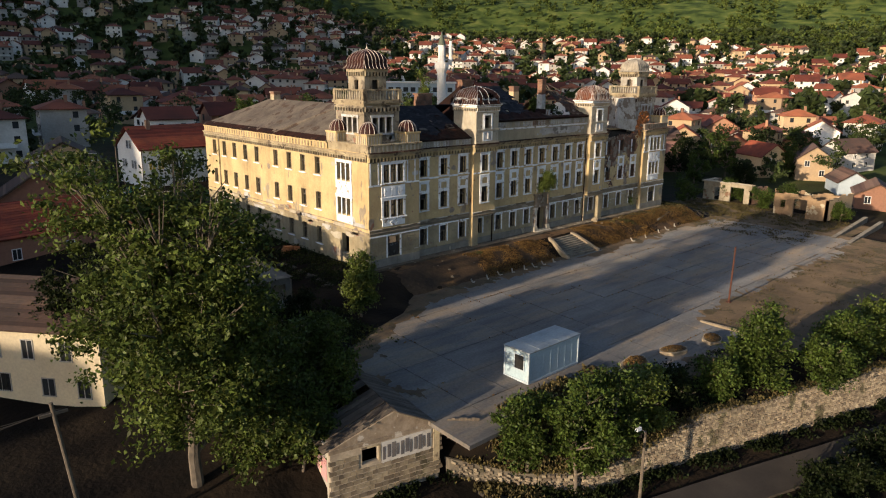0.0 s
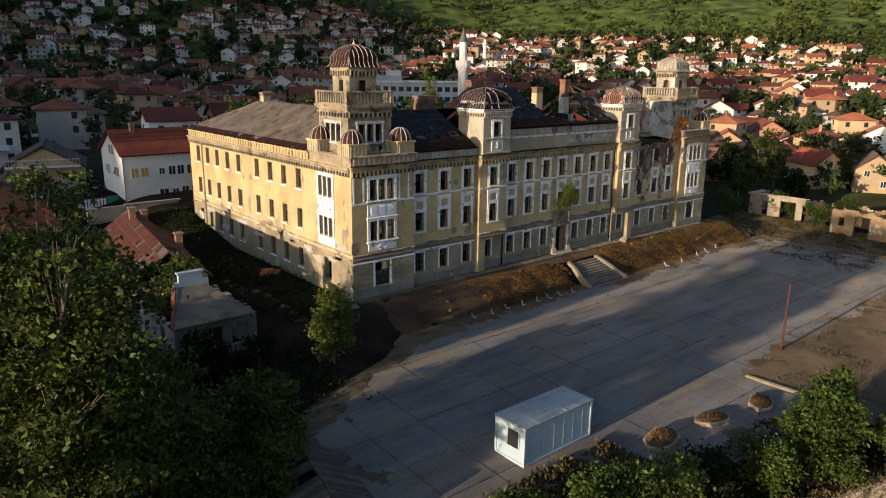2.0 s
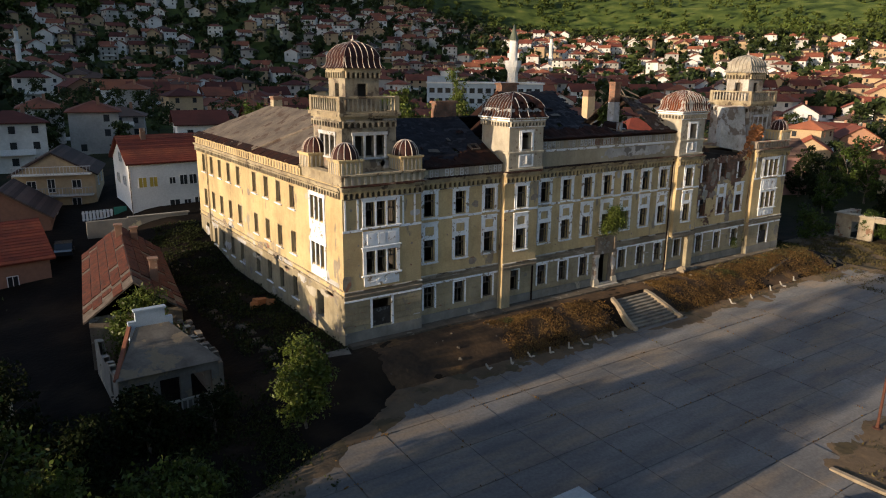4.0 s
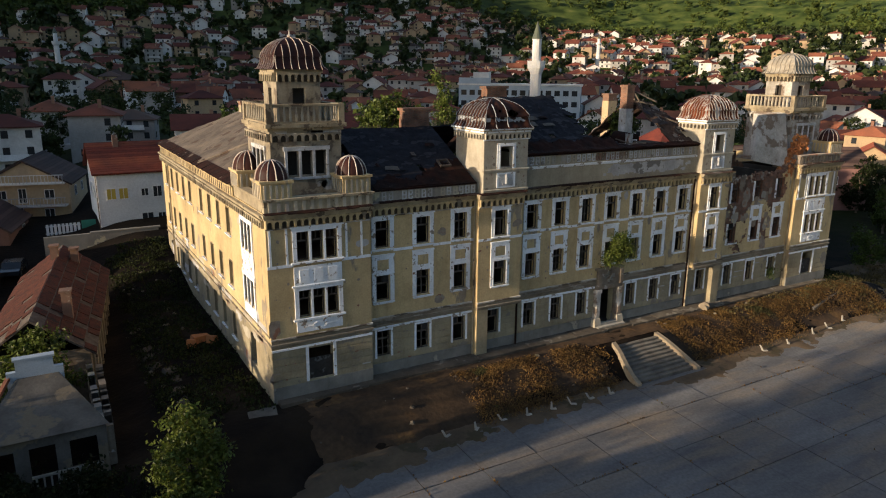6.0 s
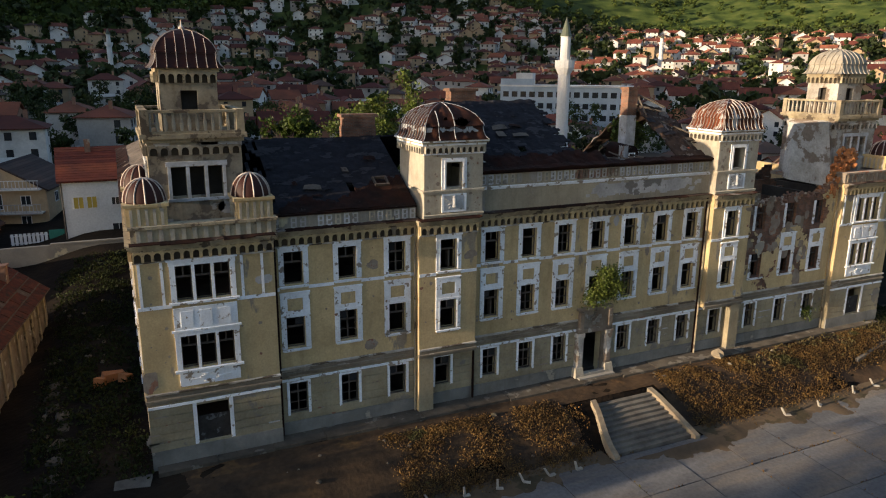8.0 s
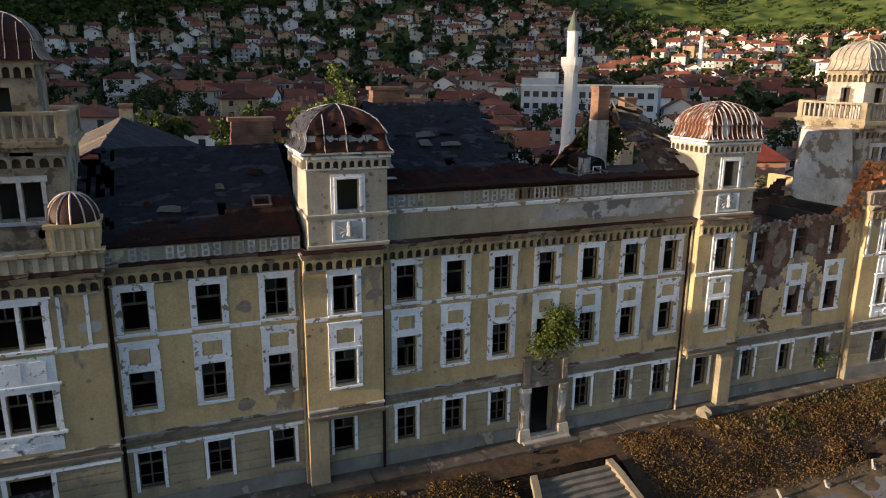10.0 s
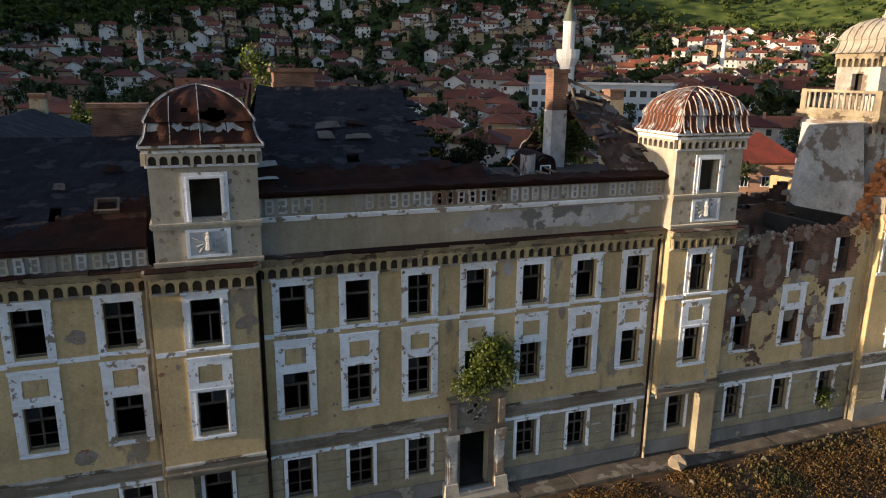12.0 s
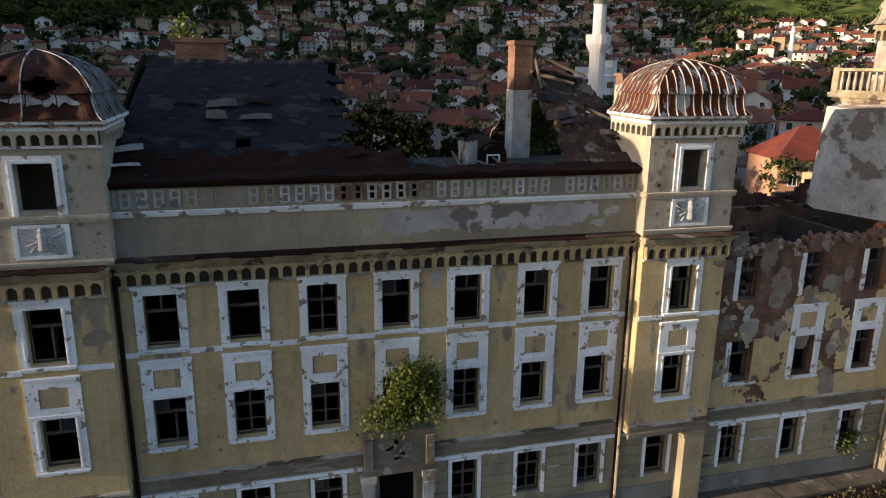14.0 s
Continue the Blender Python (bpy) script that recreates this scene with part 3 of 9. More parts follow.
def surround_mesh(kind, w):
    m = Mesh()
    if kind == "top":
        m.box(-w, -0.07, TOP[1], w, 0.03, TOP[1] + 0.24)
    elif kind == "low":
        z1 = LOW[1]
        m.box(-w - 0.29, -0.07, z1, w + 0.29, 0.03, z1 + 0.38)
    elif kind == "ground":
        m.box(-w, -0.05, GF[1], w, 0.03, GF[1] + 0.1)
    elif kind == "turret":
        m.box(-w, -0.06, 17.35, w, 0.03, 17.56)
        m.box(-w - 0.12, -0.1, 17.34, w + 0.12, -0.06, 17.44)
    return m


def sash_mesh(w, z0, z1, style, d=0.24):
    """A timber casement: frame, transom at two thirds, centre post; style drops some bars where they are broken out."""
    m = Mesh()
    b = 0.055
    m.box(-w, d, z0, -w + b, d + 0.07, z1)
    m.box(w - b, d, z0, w, d + 0.07, z1)
    m.box(-w + b, d, z1 - b, w - b, d + 0.07, z1)
    m.box(-w + b, d, z0, w - b, d + 0.07, z0 + b)
    zt = z0 + (z1 - z0) * 0.66
    m.box(-w + b, d - 0.02, zt - 0.05, w - b, d + 0.07, zt + 0.05)
    if style in (0, 1):
        m.box(-0.035, d - 0.01, zt + 0.05, 0.035, d + 0.06, z1 - b)
    if style == 0:
        m.box(-0.04, d - 0.01, z0 + b, 0.04, d + 0.06, zt - 0.05)
        m.box(-w + b, d, (z0 + zt) / 2 - 0.02, w - b, d + 0.05, (z0 + zt) / 2 + 0.02)
    if style == 3:
        m.box(w * 0.2, d, z0 + b, w * 0.2 + 0.06, d + 0.5, zt - 0.05)
    return m


CACHE = {}


def shared(key, build, material):
    if key not in CACHE:
        me = build().data(key)
        me.materials.append(material)
        CACHE[key] = me
    return CACHE[key]


def add_window(m4, kind, w, z0, z1, sill=True):
    """A window part with its sash, sill and panel, set at the pose m4 of the wall face."""
    key = f"{kind}{w:.2f}"
    smat = {"plain": CREAM}.get(kind, WHITE)
    if kind == "bare":
        me = shared(key + f"{z0}", lambda: Mesh().box(-w - 0.22, -0.05, z0, -w, 0.03, z1), smat)
    elif kind == "plain":
        me = shared(key + f"{z0:.2f}", lambda: Mesh().box(-w - 0.06, -0.03, z0 - 0.02, -w, 0.02, z1 + 0.06).box(w, -0.03, z0 - 0.02, w + 0.06, 0.02, z1 + 0.06).box(-w, -0.03, z1, w, 0.02, z1 + 0.06), smat)
    else:
        me = shared(key, lambda: surround_mesh(kind, w), smat)
    win = part("window", me, smat, barracks)
    win.matrix_local = m4
    if kind in ("top", "low", "ground", "turret"):
        for s in (-1, 1):
            part("jamb", shared(f"jamb{key}{s}", lambda: jamb_mesh(kind, w, s), WHITE), WHITE, win)
    if kind == "top":
        part("hood", shared(f"hood{key}", lambda: Mesh().box(-w - 0.34, -0.15, TOP[1] + 0.24, w + 0.34, 0.02, TOP[1] + 0.34), WHITE), WHITE, win)
    if kind == "low":
        zp = LOW[1]
        for s in (-1, 1):
            a, b = sorted((s * (w - 0.10), s * (w + 0.29)))
            part("panel_stile", shared(f"stile{key}{s}", lambda: Mesh().box(a, -0.07, zp + 0.38, b, 0.03, zp + 1.1), WHITE), WHITE, win)
        part("panel_rail", shared(f"rail{key}", lambda: Mesh().box(-w - 0.29, -0.07, zp + 1.1, w + 0.29, 0.03, zp + 1.38), WHITE), WHITE, win)
        part("hood", shared(f"hood{key}", lambda: Mesh().box(-w - 0.32, -0.13, zp + 1.38, w + 0.32, 0.02, zp + 1.48), WHITE), WHITE, win)
        part("bead", shared(f"bead{key}", lambda: Mesh().box(-w - 0.3, -0.11, zp + 0.06, w + 0.3, -0.07, zp + 0.15), WHITE), WHITE, win)
    style = rnd.choice((0, 0, 1, 1, 2, 3))
    part("sash", shared(f"sash{w:.2f}{z0:.2f}{z1:.2f}{style}", lambda: sash_mesh(w, z0, z1, style), SASH), SASH, win, "weathered dark timber sash with missing panes")
    if sill:
        part("sill", shared(f"sill{w:.2f}{z0:.2f}", lambda: Mesh().box(-w - 0.28, -0.16, z0 - 0.13, w + 0.28, 0.02, z0 - 0.05).box(-w - 0.2, -0.08, z0 - 0.2, w + 0.2, 0.02, z0 - 0.13), WHITE), WHITE, win)
    if rnd.random() < 0.45:
        zt = z0 + (z1 - z0) * 0.66
        a, b = ((-w + 0.06, -0.03), (0.03, w - 0.06))[rnd.randrange(2)]
        part("pane", shared(f"pane{a:.2f}{zt:.2f}", lambda: Mesh().box(a, 0.27, zt + 0.05, b, 0.276, z1 - 0.05), GLASSY), GLASSY, win, "dusty window pane")
    if kind == "low":
        part("panel", shared(f"panel{w:.2f}", lambda: Mesh().box(-w + 0.14, -0.035, LOW[1] + 0.4, w - 0.14, 0.02, LOW[1] + 1.08), YELLOW), YELLOW, win, "ochre inset panel")
    return win


def at_front(u, y):
    return pose(u, y, 0)


def at_side(x, v):
    return pose(x, v, 0, 0, 0, -90)


# front sections: west bay, west range, turret bay, middle range, turret bay, east range, east bay
SECTIONS = [
    (43.3, 50.2, 57.78, "bay", [46.55]),
    (50.2, 58.7, 58.4, "range", [51.38, 54.47, 57.52]),
    (58.7, 62.5, 57.8, "turret", [60.6]),
    (62.5, 81.7, 58.5, "middle", [63.98, 66.69, 69.4, 72.09, 74.84, 77.63, 80.36]),
    (81.7, 85.4, 57.8, "turret", [83.55]),
    (85.4, 95.5, 58.4, "ruin", [87.2, 90.44, 93.7]),
    (95.5, 101.9, 57.78, "bay", [98.6]),
]
W = 0.54
BASE = 1.2


def broken_top(u):
    return 13.1 + 0.55 * noise.noise((u * 0.9, 2.0, 0)) + 0.8 * smooth01((u - 92.5) / 3) - 0.3 * smooth01((90 - u) / 3)


def plaster_skin(place, u0, u1, z0, z1, holes):
    """What is left of the plaster over a brick wall: thin cells with a ragged outline, whole below and torn above."""
    m = Mesh()
    c = 0.075
    nu, nz = int((u1 - u0) / c), int((z1 - z0) / c)

    def there(i, j):
        u, z = u0 + (i + 0.5) * c, z0 + (j + 0.5) * c
        if not (0 <= i < nu and 0 <= j < nz) or any(h[0] - 0.05 < u < h[1] + 0.05 and h[2] - 0.05 < z < h[3] + 0.05 for h in holes):
            return False
        k = 0.34 - 0.105 * (z - 6.2) + 0.09 * max(0, u - 91.5) + 0.75 * noise.noise((u * 0.55, z * 0.5, 3.1)) + 0.28 * noise.noise((u * 2.2, z * 2.2, 8.1)) + 0.16 * noise.noise((u * 5.2, z * 5.2, 1.1))
        return k > 0.1 and z < broken_top(u)

    for i in range(nu):
        for j in range(nz):
            if not there(i, j):
                continue
            a, b, p, q = u0 + i * c, u0 + (i + 1) * c, z0 + j * c, z0 + (j + 1) * c
            m.add([place(a, -0.035, p), place(b, -0.035, p), place(b, -0.035, q), place(a, -0.035, q)], [(0, 1, 2, 3)])
            for di, dj, e in ((-1, 0, ((a, p), (a, q))), (1, 0, ((b, p), (b, q))), (0, -1, ((a, p), (b, p))), (0, 1, ((a, q), (b, q)))):
                if not there(i + di, j + dj):
                    (ua, za), (ub, zb) = e
                    m.add([place(ua, -0.035, za), place(ub, -0.035, zb), place(ub, 0.0, zb), place(ua, 0.0, za)], [(0, 1, 2, 3)])
    return m


for u0, u1, y, kind, us in SECTIONS:
    f = front(y)
    g = front(58.5) if kind == "turret" else f
    holes = []
    for u in us:
        if kind == "bay":
            holes += [(u - 1.35 + i * 0.95, u - 0.55 + i * 0.95, *z) for i in range(3) for z in (TOP, LOW)] + [(u - 0.85, u + 0.85, 2.75, 4.95)]
        elif kind == "middle" and abs(u - 72.09) < 0.1:
            holes += [(u - W, u + W, *TOP), (u - W, u + W, *LOW), (u - 0.75, u + 0.75, BASE + 0.5, 5.0)]
        else:
            holes += [(u - W, u + W, *TOP), (u - W, u + W, *LOW), (u - W, u + W, *GF)]
    zt = 14.0
    upper = [h for h in holes if h[2] > 6]
    lower = [h for h in holes if h[2] < 6]
    if kind == "ruin":
        part("wall", wall_mesh(f, u0, u1, 5.7, 14.0, upper, 0.55, broken_top), BRICKWORK, barracks, "bare brick wall where the plaster has fallen")
        part("plaster_skin", plaster_skin(f, u0, u1, 5.7, 13.6, upper), YELLOW, barracks, "remaining yellow plaster with ragged edges")
    else:
        part("wall", wall_mesh(f, u0, u1, 5.7, zt, upper), YELLOW, barracks)
    part("base_wall", wall_mesh(g, u0, u1, BASE, 5.7, lower), YELLOW_B, barracks, "grooved ground floor wall, worn and stained")
    # plinth, string course, storey band
    gaps = [u0] + sorted(v for h in lower if h[2] < 2.6 for v in h[:2]) + [u1]
    pl = Mesh()
    for a, b in zip(gaps[::2], gaps[1::2]):
        slab(pl, g, a - 0.02, b + 0.02, -0.08, 0.03, BASE, 2.65 if kind == "bay" else 2.55)
    part("plinth", pl, PLINTHPL, barracks)
    sc = cornice(f, u0, u1, 5.35, 5.62, 0.16)
    slab(sc, f, u0, u1, -0.05, 0.02, 5.62, 5.86)
    part("string_line", slab(Mesh(), f, u0 - 0.04, u1 + 0.04, -0.14, 0.02, 5.86, 5.96), STRINGW, barracks)
    for a, b in zip([u0] + [h[1] for h in sorted(lower) if h[3] > 5.2], [h[0] for h in sorted(lower) if h[3] > 5.2] + [u1]):
        part("head_ledge", slab(Mesh(), g, a, b, -0.10, 0.01, 5.11, 5.24), WHITE, barracks, "flaking white ledge over the ground-floor windows")
    if kind == "turret":
        px = u0 if u0 < 70 else u1 - 0.95
        part("pier", Mesh().box(px, 57.8, BASE, px + 0.95, 58.46, 5.35), YELLOW_B, barracks, "projecting pier under the turret bay")
        part("soffit", Mesh().box(u0 + 0.01, 57.82, 5.5, u1 - 0.01, 58.9, 5.7), GREYPL, barracks)
    part("string_course", sc, SOOT, barracks, "sooty stained string course")
    # rusticated grooves of the ground floor stand as raised courses
    for zc in (2.62, 3.12, 3.62, 4.12, 4.62):
        spans, x = [], u0
        for h in sorted(lower):
            if h[2] < zc + 0.2 and h[3] > zc:
                spans.append((x, h[0] - 0.21))
                x = h[1] + 0.21
        spans.append((x, u1))
        for a, b in spans:
            if b - a > 0.1:
                part("rustic_course", slab(Mesh(), g, a, b, -0.055, 0.01, zc + 0.045, zc + 0.455), YELLOW_B, barracks)
    if kind != "ruin":
        x = u0
        for h in sorted(h for h in upper if h[2] < 8):
            if h[0] - 0.27 > x:
                part("storey_band", slab(Mesh(), f, x, h[0] - 0.27, -0.04, 0.01, 10.55, 10.74), WHITE, barracks)
            x = h[1] + 0.27
        part("storey_band", slab(Mesh(), f, x, u1, -0.04, 0.01, 10.55, 10.74), WHITE, barracks)
        part("frieze_ledge", slab(Mesh(), f, u0 - 0.03, u1 + 0.03, -0.13, 0.01, 13.03, 13.12), STRINGW, barracks, "flaking white ledge under the frieze")
        frieze(f, u0, u1, 13.12, 13.66, 0.46, 0.24, FRIEZE, barracks, "frieze of small round niches")
        part("cornice", cornice(f, u0, u1, 13.66, 14.02, 0.42), CREAM, barracks, "weathered cornice with rust stains")
        u = u0 - 0.1
        while u < u1:
            w = min(rnd.uniform(0.6, 1.9), u1 + 0.1 - u)
            o, k, j = rnd.uniform(0.42, 0.56), rnd.uniform(-0.05, 0.03), rnd.uniform(-0.05, 0.03)
            gm = Mesh().hexa([f(u, -o, 14.02 + k), f(u + w, -o - 0.03, 14.02 + j), f(u + w, 0, 14.03), f(u, 0, 14.03)], [f(u, -o, 14.055 + k), f(u + w, -o - 0.03, 14.055 + j), f(u + w, 0, 14.09), f(u, 0, 14.09)])
            part("gutter_sheet", gm, (RUSTROOF, RUSTROOF, RUSTROOF, TORNROOF)[rnd.randrange(4)], barracks, "rusted sheet on the cornice")
            u += w
    for u in us:
        if kind == "bay":
            for (z0, z1), k in ((TOP, "b"), (LOW, "a")):
                m = Mesh()
                for i in range(4):
                    c = u - 1.35 + i * 0.95 - 0.075
                    m.box(c - 0.075 - (0.12 if i == 0 else 0) - u, -0.09, z0, c + 0.075 + (0.12 if i == 3 else 0) - u, 0.03, z1)
                m.box(-1.65, -0.09, z1, 1.65, 0.03, z1 + 0.25)
                m.box(-1.75, -0.17, z1 + 0.25, 1.75, 0.02, z1 + 0.34)
                if k == "a":
                    m.box(-1.6, -0.06, z1 + 0.34, 1.6, 0.03, 10.5)
                    for i in range(3):
                        m.box(-1.25 + i * 0.95, -0.11, z1 + 0.5, -0.65 + i * 0.95, -0.06, 10.3)
                win = part("window", m, WHITE, barracks, "three-light window in a white surround")
                win.matrix_local = at_front(u, y)
                for i in range(3):
                    s = part("sash", shared(f"sash3{z0}", lambda: sash_mesh(0.4, z0, z1, 1), SASH), SASH, win)
                    s.matrix_local = pose(-0.95 + i * 0.95, 0, 0)
                part("sill", Mesh().box(-1.75, -0.2, z0 - 0.15, 1.75, 0.02, z0 - 0.03), WHITE, win)
                if k == "a":
                    ap = Mesh().box(-1.55, -0.08, 6.15, 1.55, 0.02, 6.9)
                    for i in range(9):
                        a = i * math.tau / 9
                        ap.box(0.45 * math.cos(a) - 0.08, -0.14, 6.5 + 0.2 * math.sin(a) - 0.06, 0.45 * math.cos(a) + 0.08, -0.08, 6.5 + 0.2 * math.sin(a) + 0.06)
                    ap.box(-1.1, -0.12, 6.45, -0.55, -0.08, 6.53).box(0.55, -0.12, 6.45, 1.1, -0.08, 6.53)
                    part("apron", ap, WHITE, win, "white apron with a relief garland")
            gw = part("window", Mesh().box(-1.05, -0.06, 2.7, -0.85, 0.03, 5.08).box(0.85, -0.06, 2.7, 1.05, 0.03, 5.08), WHITE, barracks)
            gw.matrix_local = at_front(u, y)
            # Board is coloured near-black so that the opening reads as unlit.
            part("board", Mesh().box(-0.85, 0.15, 2.75, 0.85, 0.2, 4.2), BOARD, gw, "near-black board closing the opening")
            # corner panels beside the bay window
            for a in (u0 + 0.15, u0 + 1.2, u1 - 1.75, u1 - 0.7):
                part("pilaster_strip", slab(Mesh(), f, a, a + 0.14, -0.05, 0.01, 10.74, 13.1), WHITE, barracks)
        else:
            add_window(at_front(u, y), "top" if kind != "ruin" else "bare", W, *TOP, sill=kind != "ruin")
            add_window(at_front(u, y), "low" if u != 87.2 else "bare", W, *LOW)
            if not (kind == "middle" and abs(u - 72.09) < 0.1):
                add_window(at_front(u, 58.5 if kind == "turret" else y), "ground", W, *GF, sill=False)

# returns where a bay stands proud of its neighbour
for x, ya, yb in ((50.2, 57.78, 58.4), (58.7, 57.8, 58.4), (62.5, 57.8, 58.5), (81.7, 57.8, 58.5), (85.4, 57.8, 58.4), (95.5, 57.78, 58.4)):
    part("return_wall", Mesh().box(x - 0.02, ya + 0.01, BASE if ya > 57.9 or x in (58.7, 85.4) else 5.5, x + 0.02, yb + 0.3, 13.9), YELLOW, barracks)

# doorway with its stone portal
door_y = 58.5
door = Mesh()
for s in (-1, 1):
    door.box(72.09 + s * 0.86 - 0.1, door_y - 0.2, BASE + 0.4, 72.09 + s * 0.86 + 0.1, door_y + 0.02, 5.0)
door.box(70.7, door_y - 0.4, 5.0, 73.5, door_y + 0.02, 5.3)
door.box(70.9, door_y - 0.28, 5.3, 73.3, door_y + 0.02, 6.6)
door.box(70.7, door_y - 0.42, 6.6, 73.5, door_y + 0.02, 6.8)
portal = part("portal", door, PORTAL, barracks, "stone portal with a coat of arms, blackened")
for s in (-1, 1):
    col = Mesh().box(72.09 + s * 1.2 - 0.24, door_y - 0.42, BASE + 1.3, 72.09 + s * 1.2 + 0.24, door_y + 0.02, 4.72)
    col.box(72.09 + s * 1.2 - 0.3, door_y - 0.48, 4.72, 72.09 + s * 1.2 + 0.3, door_y + 0.02, 5.0)
    col.box(72.09 + s * 1.2 - 0.17, door_y - 0.46, BASE + 1.5, 72.09 + s * 1.2 + 0.17, door_y - 0.42, 4.5)
    part("column", col, TOWERTORN, portal, "flaking white pilaster of the portal")
    part("pedestal", Mesh().hexa([(72.09 + s * 1.25 - 0.42, door_y - 0.75, BASE + 0.1), (72.09 + s * 1.25 + 0.42, door_y - 0.75, BASE + 0.1), (72.09 + s * 1.25 + 0.42, door_y + 0.02, BASE + 0.1), (72.09 + s * 1.25 - 0.42, door_y + 0.02, BASE + 0.1)],
                                 [(72.09 + s * 1.25 - 0.3, door_y - 0.5, BASE + 1.3), (72.09 + s * 1.25 + 0.3, door_y - 0.5, BASE + 1.3), (72.09 + s * 1.25 + 0.3, door_y + 0.02, BASE + 1.3), (72.09 + s * 1.25 - 0.3, door_y + 0.02, BASE + 1.3)]), TOWERPALE, portal)
    part("bracket", Mesh().box(72.09 + s * 1.2 - 0.16, door_y - 0.5, 5.3, 72.09 + s * 1.2 + 0.16, door_y - 0.2, 6.55), PORTAL, portal)
cr = Mesh()
for i in range(14):
    a = rnd.random() * math.tau
    r = 0.45 * math.sqrt(rnd.random())
    cr.box(72.09 + r * math.cos(a) - 0.1, door_y - 0.36, 5.95 + r * math.sin(a) - 0.09, 72.09 + r * math.cos(a) + 0.1, door_y - 0.28, 5.95 + r * math.sin(a) + 0.09)
part("relief", cr, GREYPL, portal)
for i in range(3):
    part("doorstep", Mesh().box(70.9 - 0.3 * i, door_y - 0.6 - 0.35 * i, BASE, 73.3 + 0.3 * i, door_y - 0.2 - 0.35 * i, 2.05 - 0.16 * i), GREYPL, barracks)

# west side ----------------------------------------------------------------
SIDE_V = [67.3, 70.4, 73.4, 76.5, 81.2, 84.2, 87.2, 90.1, 93.0]
Y_N = 95.8
f = side(X_W)
sw = 0.46
holes = [(v - sw, v + sw, a, b) for v in SIDE_V for a, b in ((10.95, 12.85), (7.0, 8.9), (3.0, 4.95))]
holes += [(61.0 + i * 0.85, 61.7 + i * 0.85, *z) for i in range(3) for z in (TOP, LOW)] + [(61.5, 62.8, 2.75, 4.95)]
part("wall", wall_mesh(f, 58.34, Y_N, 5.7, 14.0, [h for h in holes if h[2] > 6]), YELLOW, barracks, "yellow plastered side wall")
part("base_wall", wall_mesh(f, 58.34, Y_N, BASE - 0.8, 5.7, [h for h in holes if h[2] < 6]), YELLOW_B, barracks)
sc = cornice(f, 58.0, Y_N, 5.4, 5.62, 0.1)
slab(sc, f, 58.0, Y_N, -0.07, 0.02, 6.0, 6.1)
part("string_course", sc, CREAM, barracks)
frieze(f, 58.0, Y_N, 13.12, 13.62, 0.5, 0.2, CREAM, barracks)
part("cornice", cornice(f, 58.0, Y_N, 13.64, 13.95, 0.3), CREAM, barracks)
part("parapet", Mesh().box(X_W - 0.05, 65.2, 13.95, X_W + 0.25, Y_N, 14.62).box(X_W - 0.2, 65.2, 14.62, X_W + 0.3, Y_N, 14.74), YELLOW, barracks)
pilasters("parapet_pilaster", side(X_W - 0.05), 65.3, Y_N - 0.1, 14.0, 14.6, 0.66, 0.22, 0.05, CREAM, barracks)
for v in SIDE_V:
    for a, b in ((10.95, 12.85), (7.0, 8.9), (3.0, 4.95)):
        add_window(at_side(X_W, v), "plain", sw, a, b)
for z0, z1 in (TOP, LOW):
    m = Mesh()
    for i in range(4):
        c = -1.275 + i * 0.85
        m.box(c - 0.075 - (0.12 if i == 0 else 0), -0.09, z0 - 0.1, c + 0.075 + (0.12 if i == 3 else 0), 0.03, z1)
    m.box(-1.6, -0.1, z1, 1.6, 0.03, z1 + 0.3).box(-1.5, -0.06, z0 - 0.9, 1.5, 0.02, z0 - 0.1)
    if z0 < 8:
        m.box(-1.5, -0.05, z1 + 0.3, 1.5, 0.02, 10.4)
    win = part("window", m, WHITE, barracks, "three-light window in a white surround")
    win.matrix_local = at_side(X_W, 62.2)
    for i in range(3):
        s = part("sash", shared(f"sash4{z0}", lambda: sash_mesh(0.35, z0, z1, 0), SASH), SASH, win)
        s.matrix_local = pose(-0.85 + i * 0.85, 0, 0)
# downpipes
for p in ((X_W - 0.12, 91.6), (58.58, 58.3), (81.55, 58.35), (85.55, 58.25), (95.35, 58.25)):
    m = Mesh()
    m.tube((p[0], p[1] - (0.12 if p[0] > 50 else 0), BASE), (p[0], p[1] - (0.12 if p[0] > 50 else 0), 13.7), 0.07, 0.07, 8)
    part("downpipe", m, CREAM, barracks, "rusted sheet-metal downpipe")
# Dark rusty pipes; the shade of the bays' return corners is in them too.
for px_ in (62.68, 81.5, 50.35):
    part("downpipe", Mesh().tube((px_, 58.33, BASE), (px_, 58.33, 13.9), 0.08, 0.08, 8), RUSTROOF, barracks, "blackened rusty downpipe")

# rear, east, floors, partitions keep the inside closed; near-black floors and partitions paint its dark
part("rear_wall", Mesh().box(57.3, Y_BACK, BASE, 82.0, Y_BACK + 0.5, 14.2).box(82.0, Y_BACK, BASE, 101.4, Y_BACK + 0.5, 9.5), GREYPL, barracks)
part("rear_wall", Mesh().box(57.0, Y_BACK + 0.5, BASE - 0.8, 57.5, Y_N, 14.2), GREYPL, barracks)
part("north_wall", Mesh().box(X_W + 0.02, Y_N - 0.5, BASE - 0.8, 57.5, Y_N, 14.3), YELLOW, barracks)
part("east_wall", Mesh().box(X_E - 0.55, 58.56, BASE, X_E, Y_BACK + 0.5, 13.9), YELLOW, barracks)
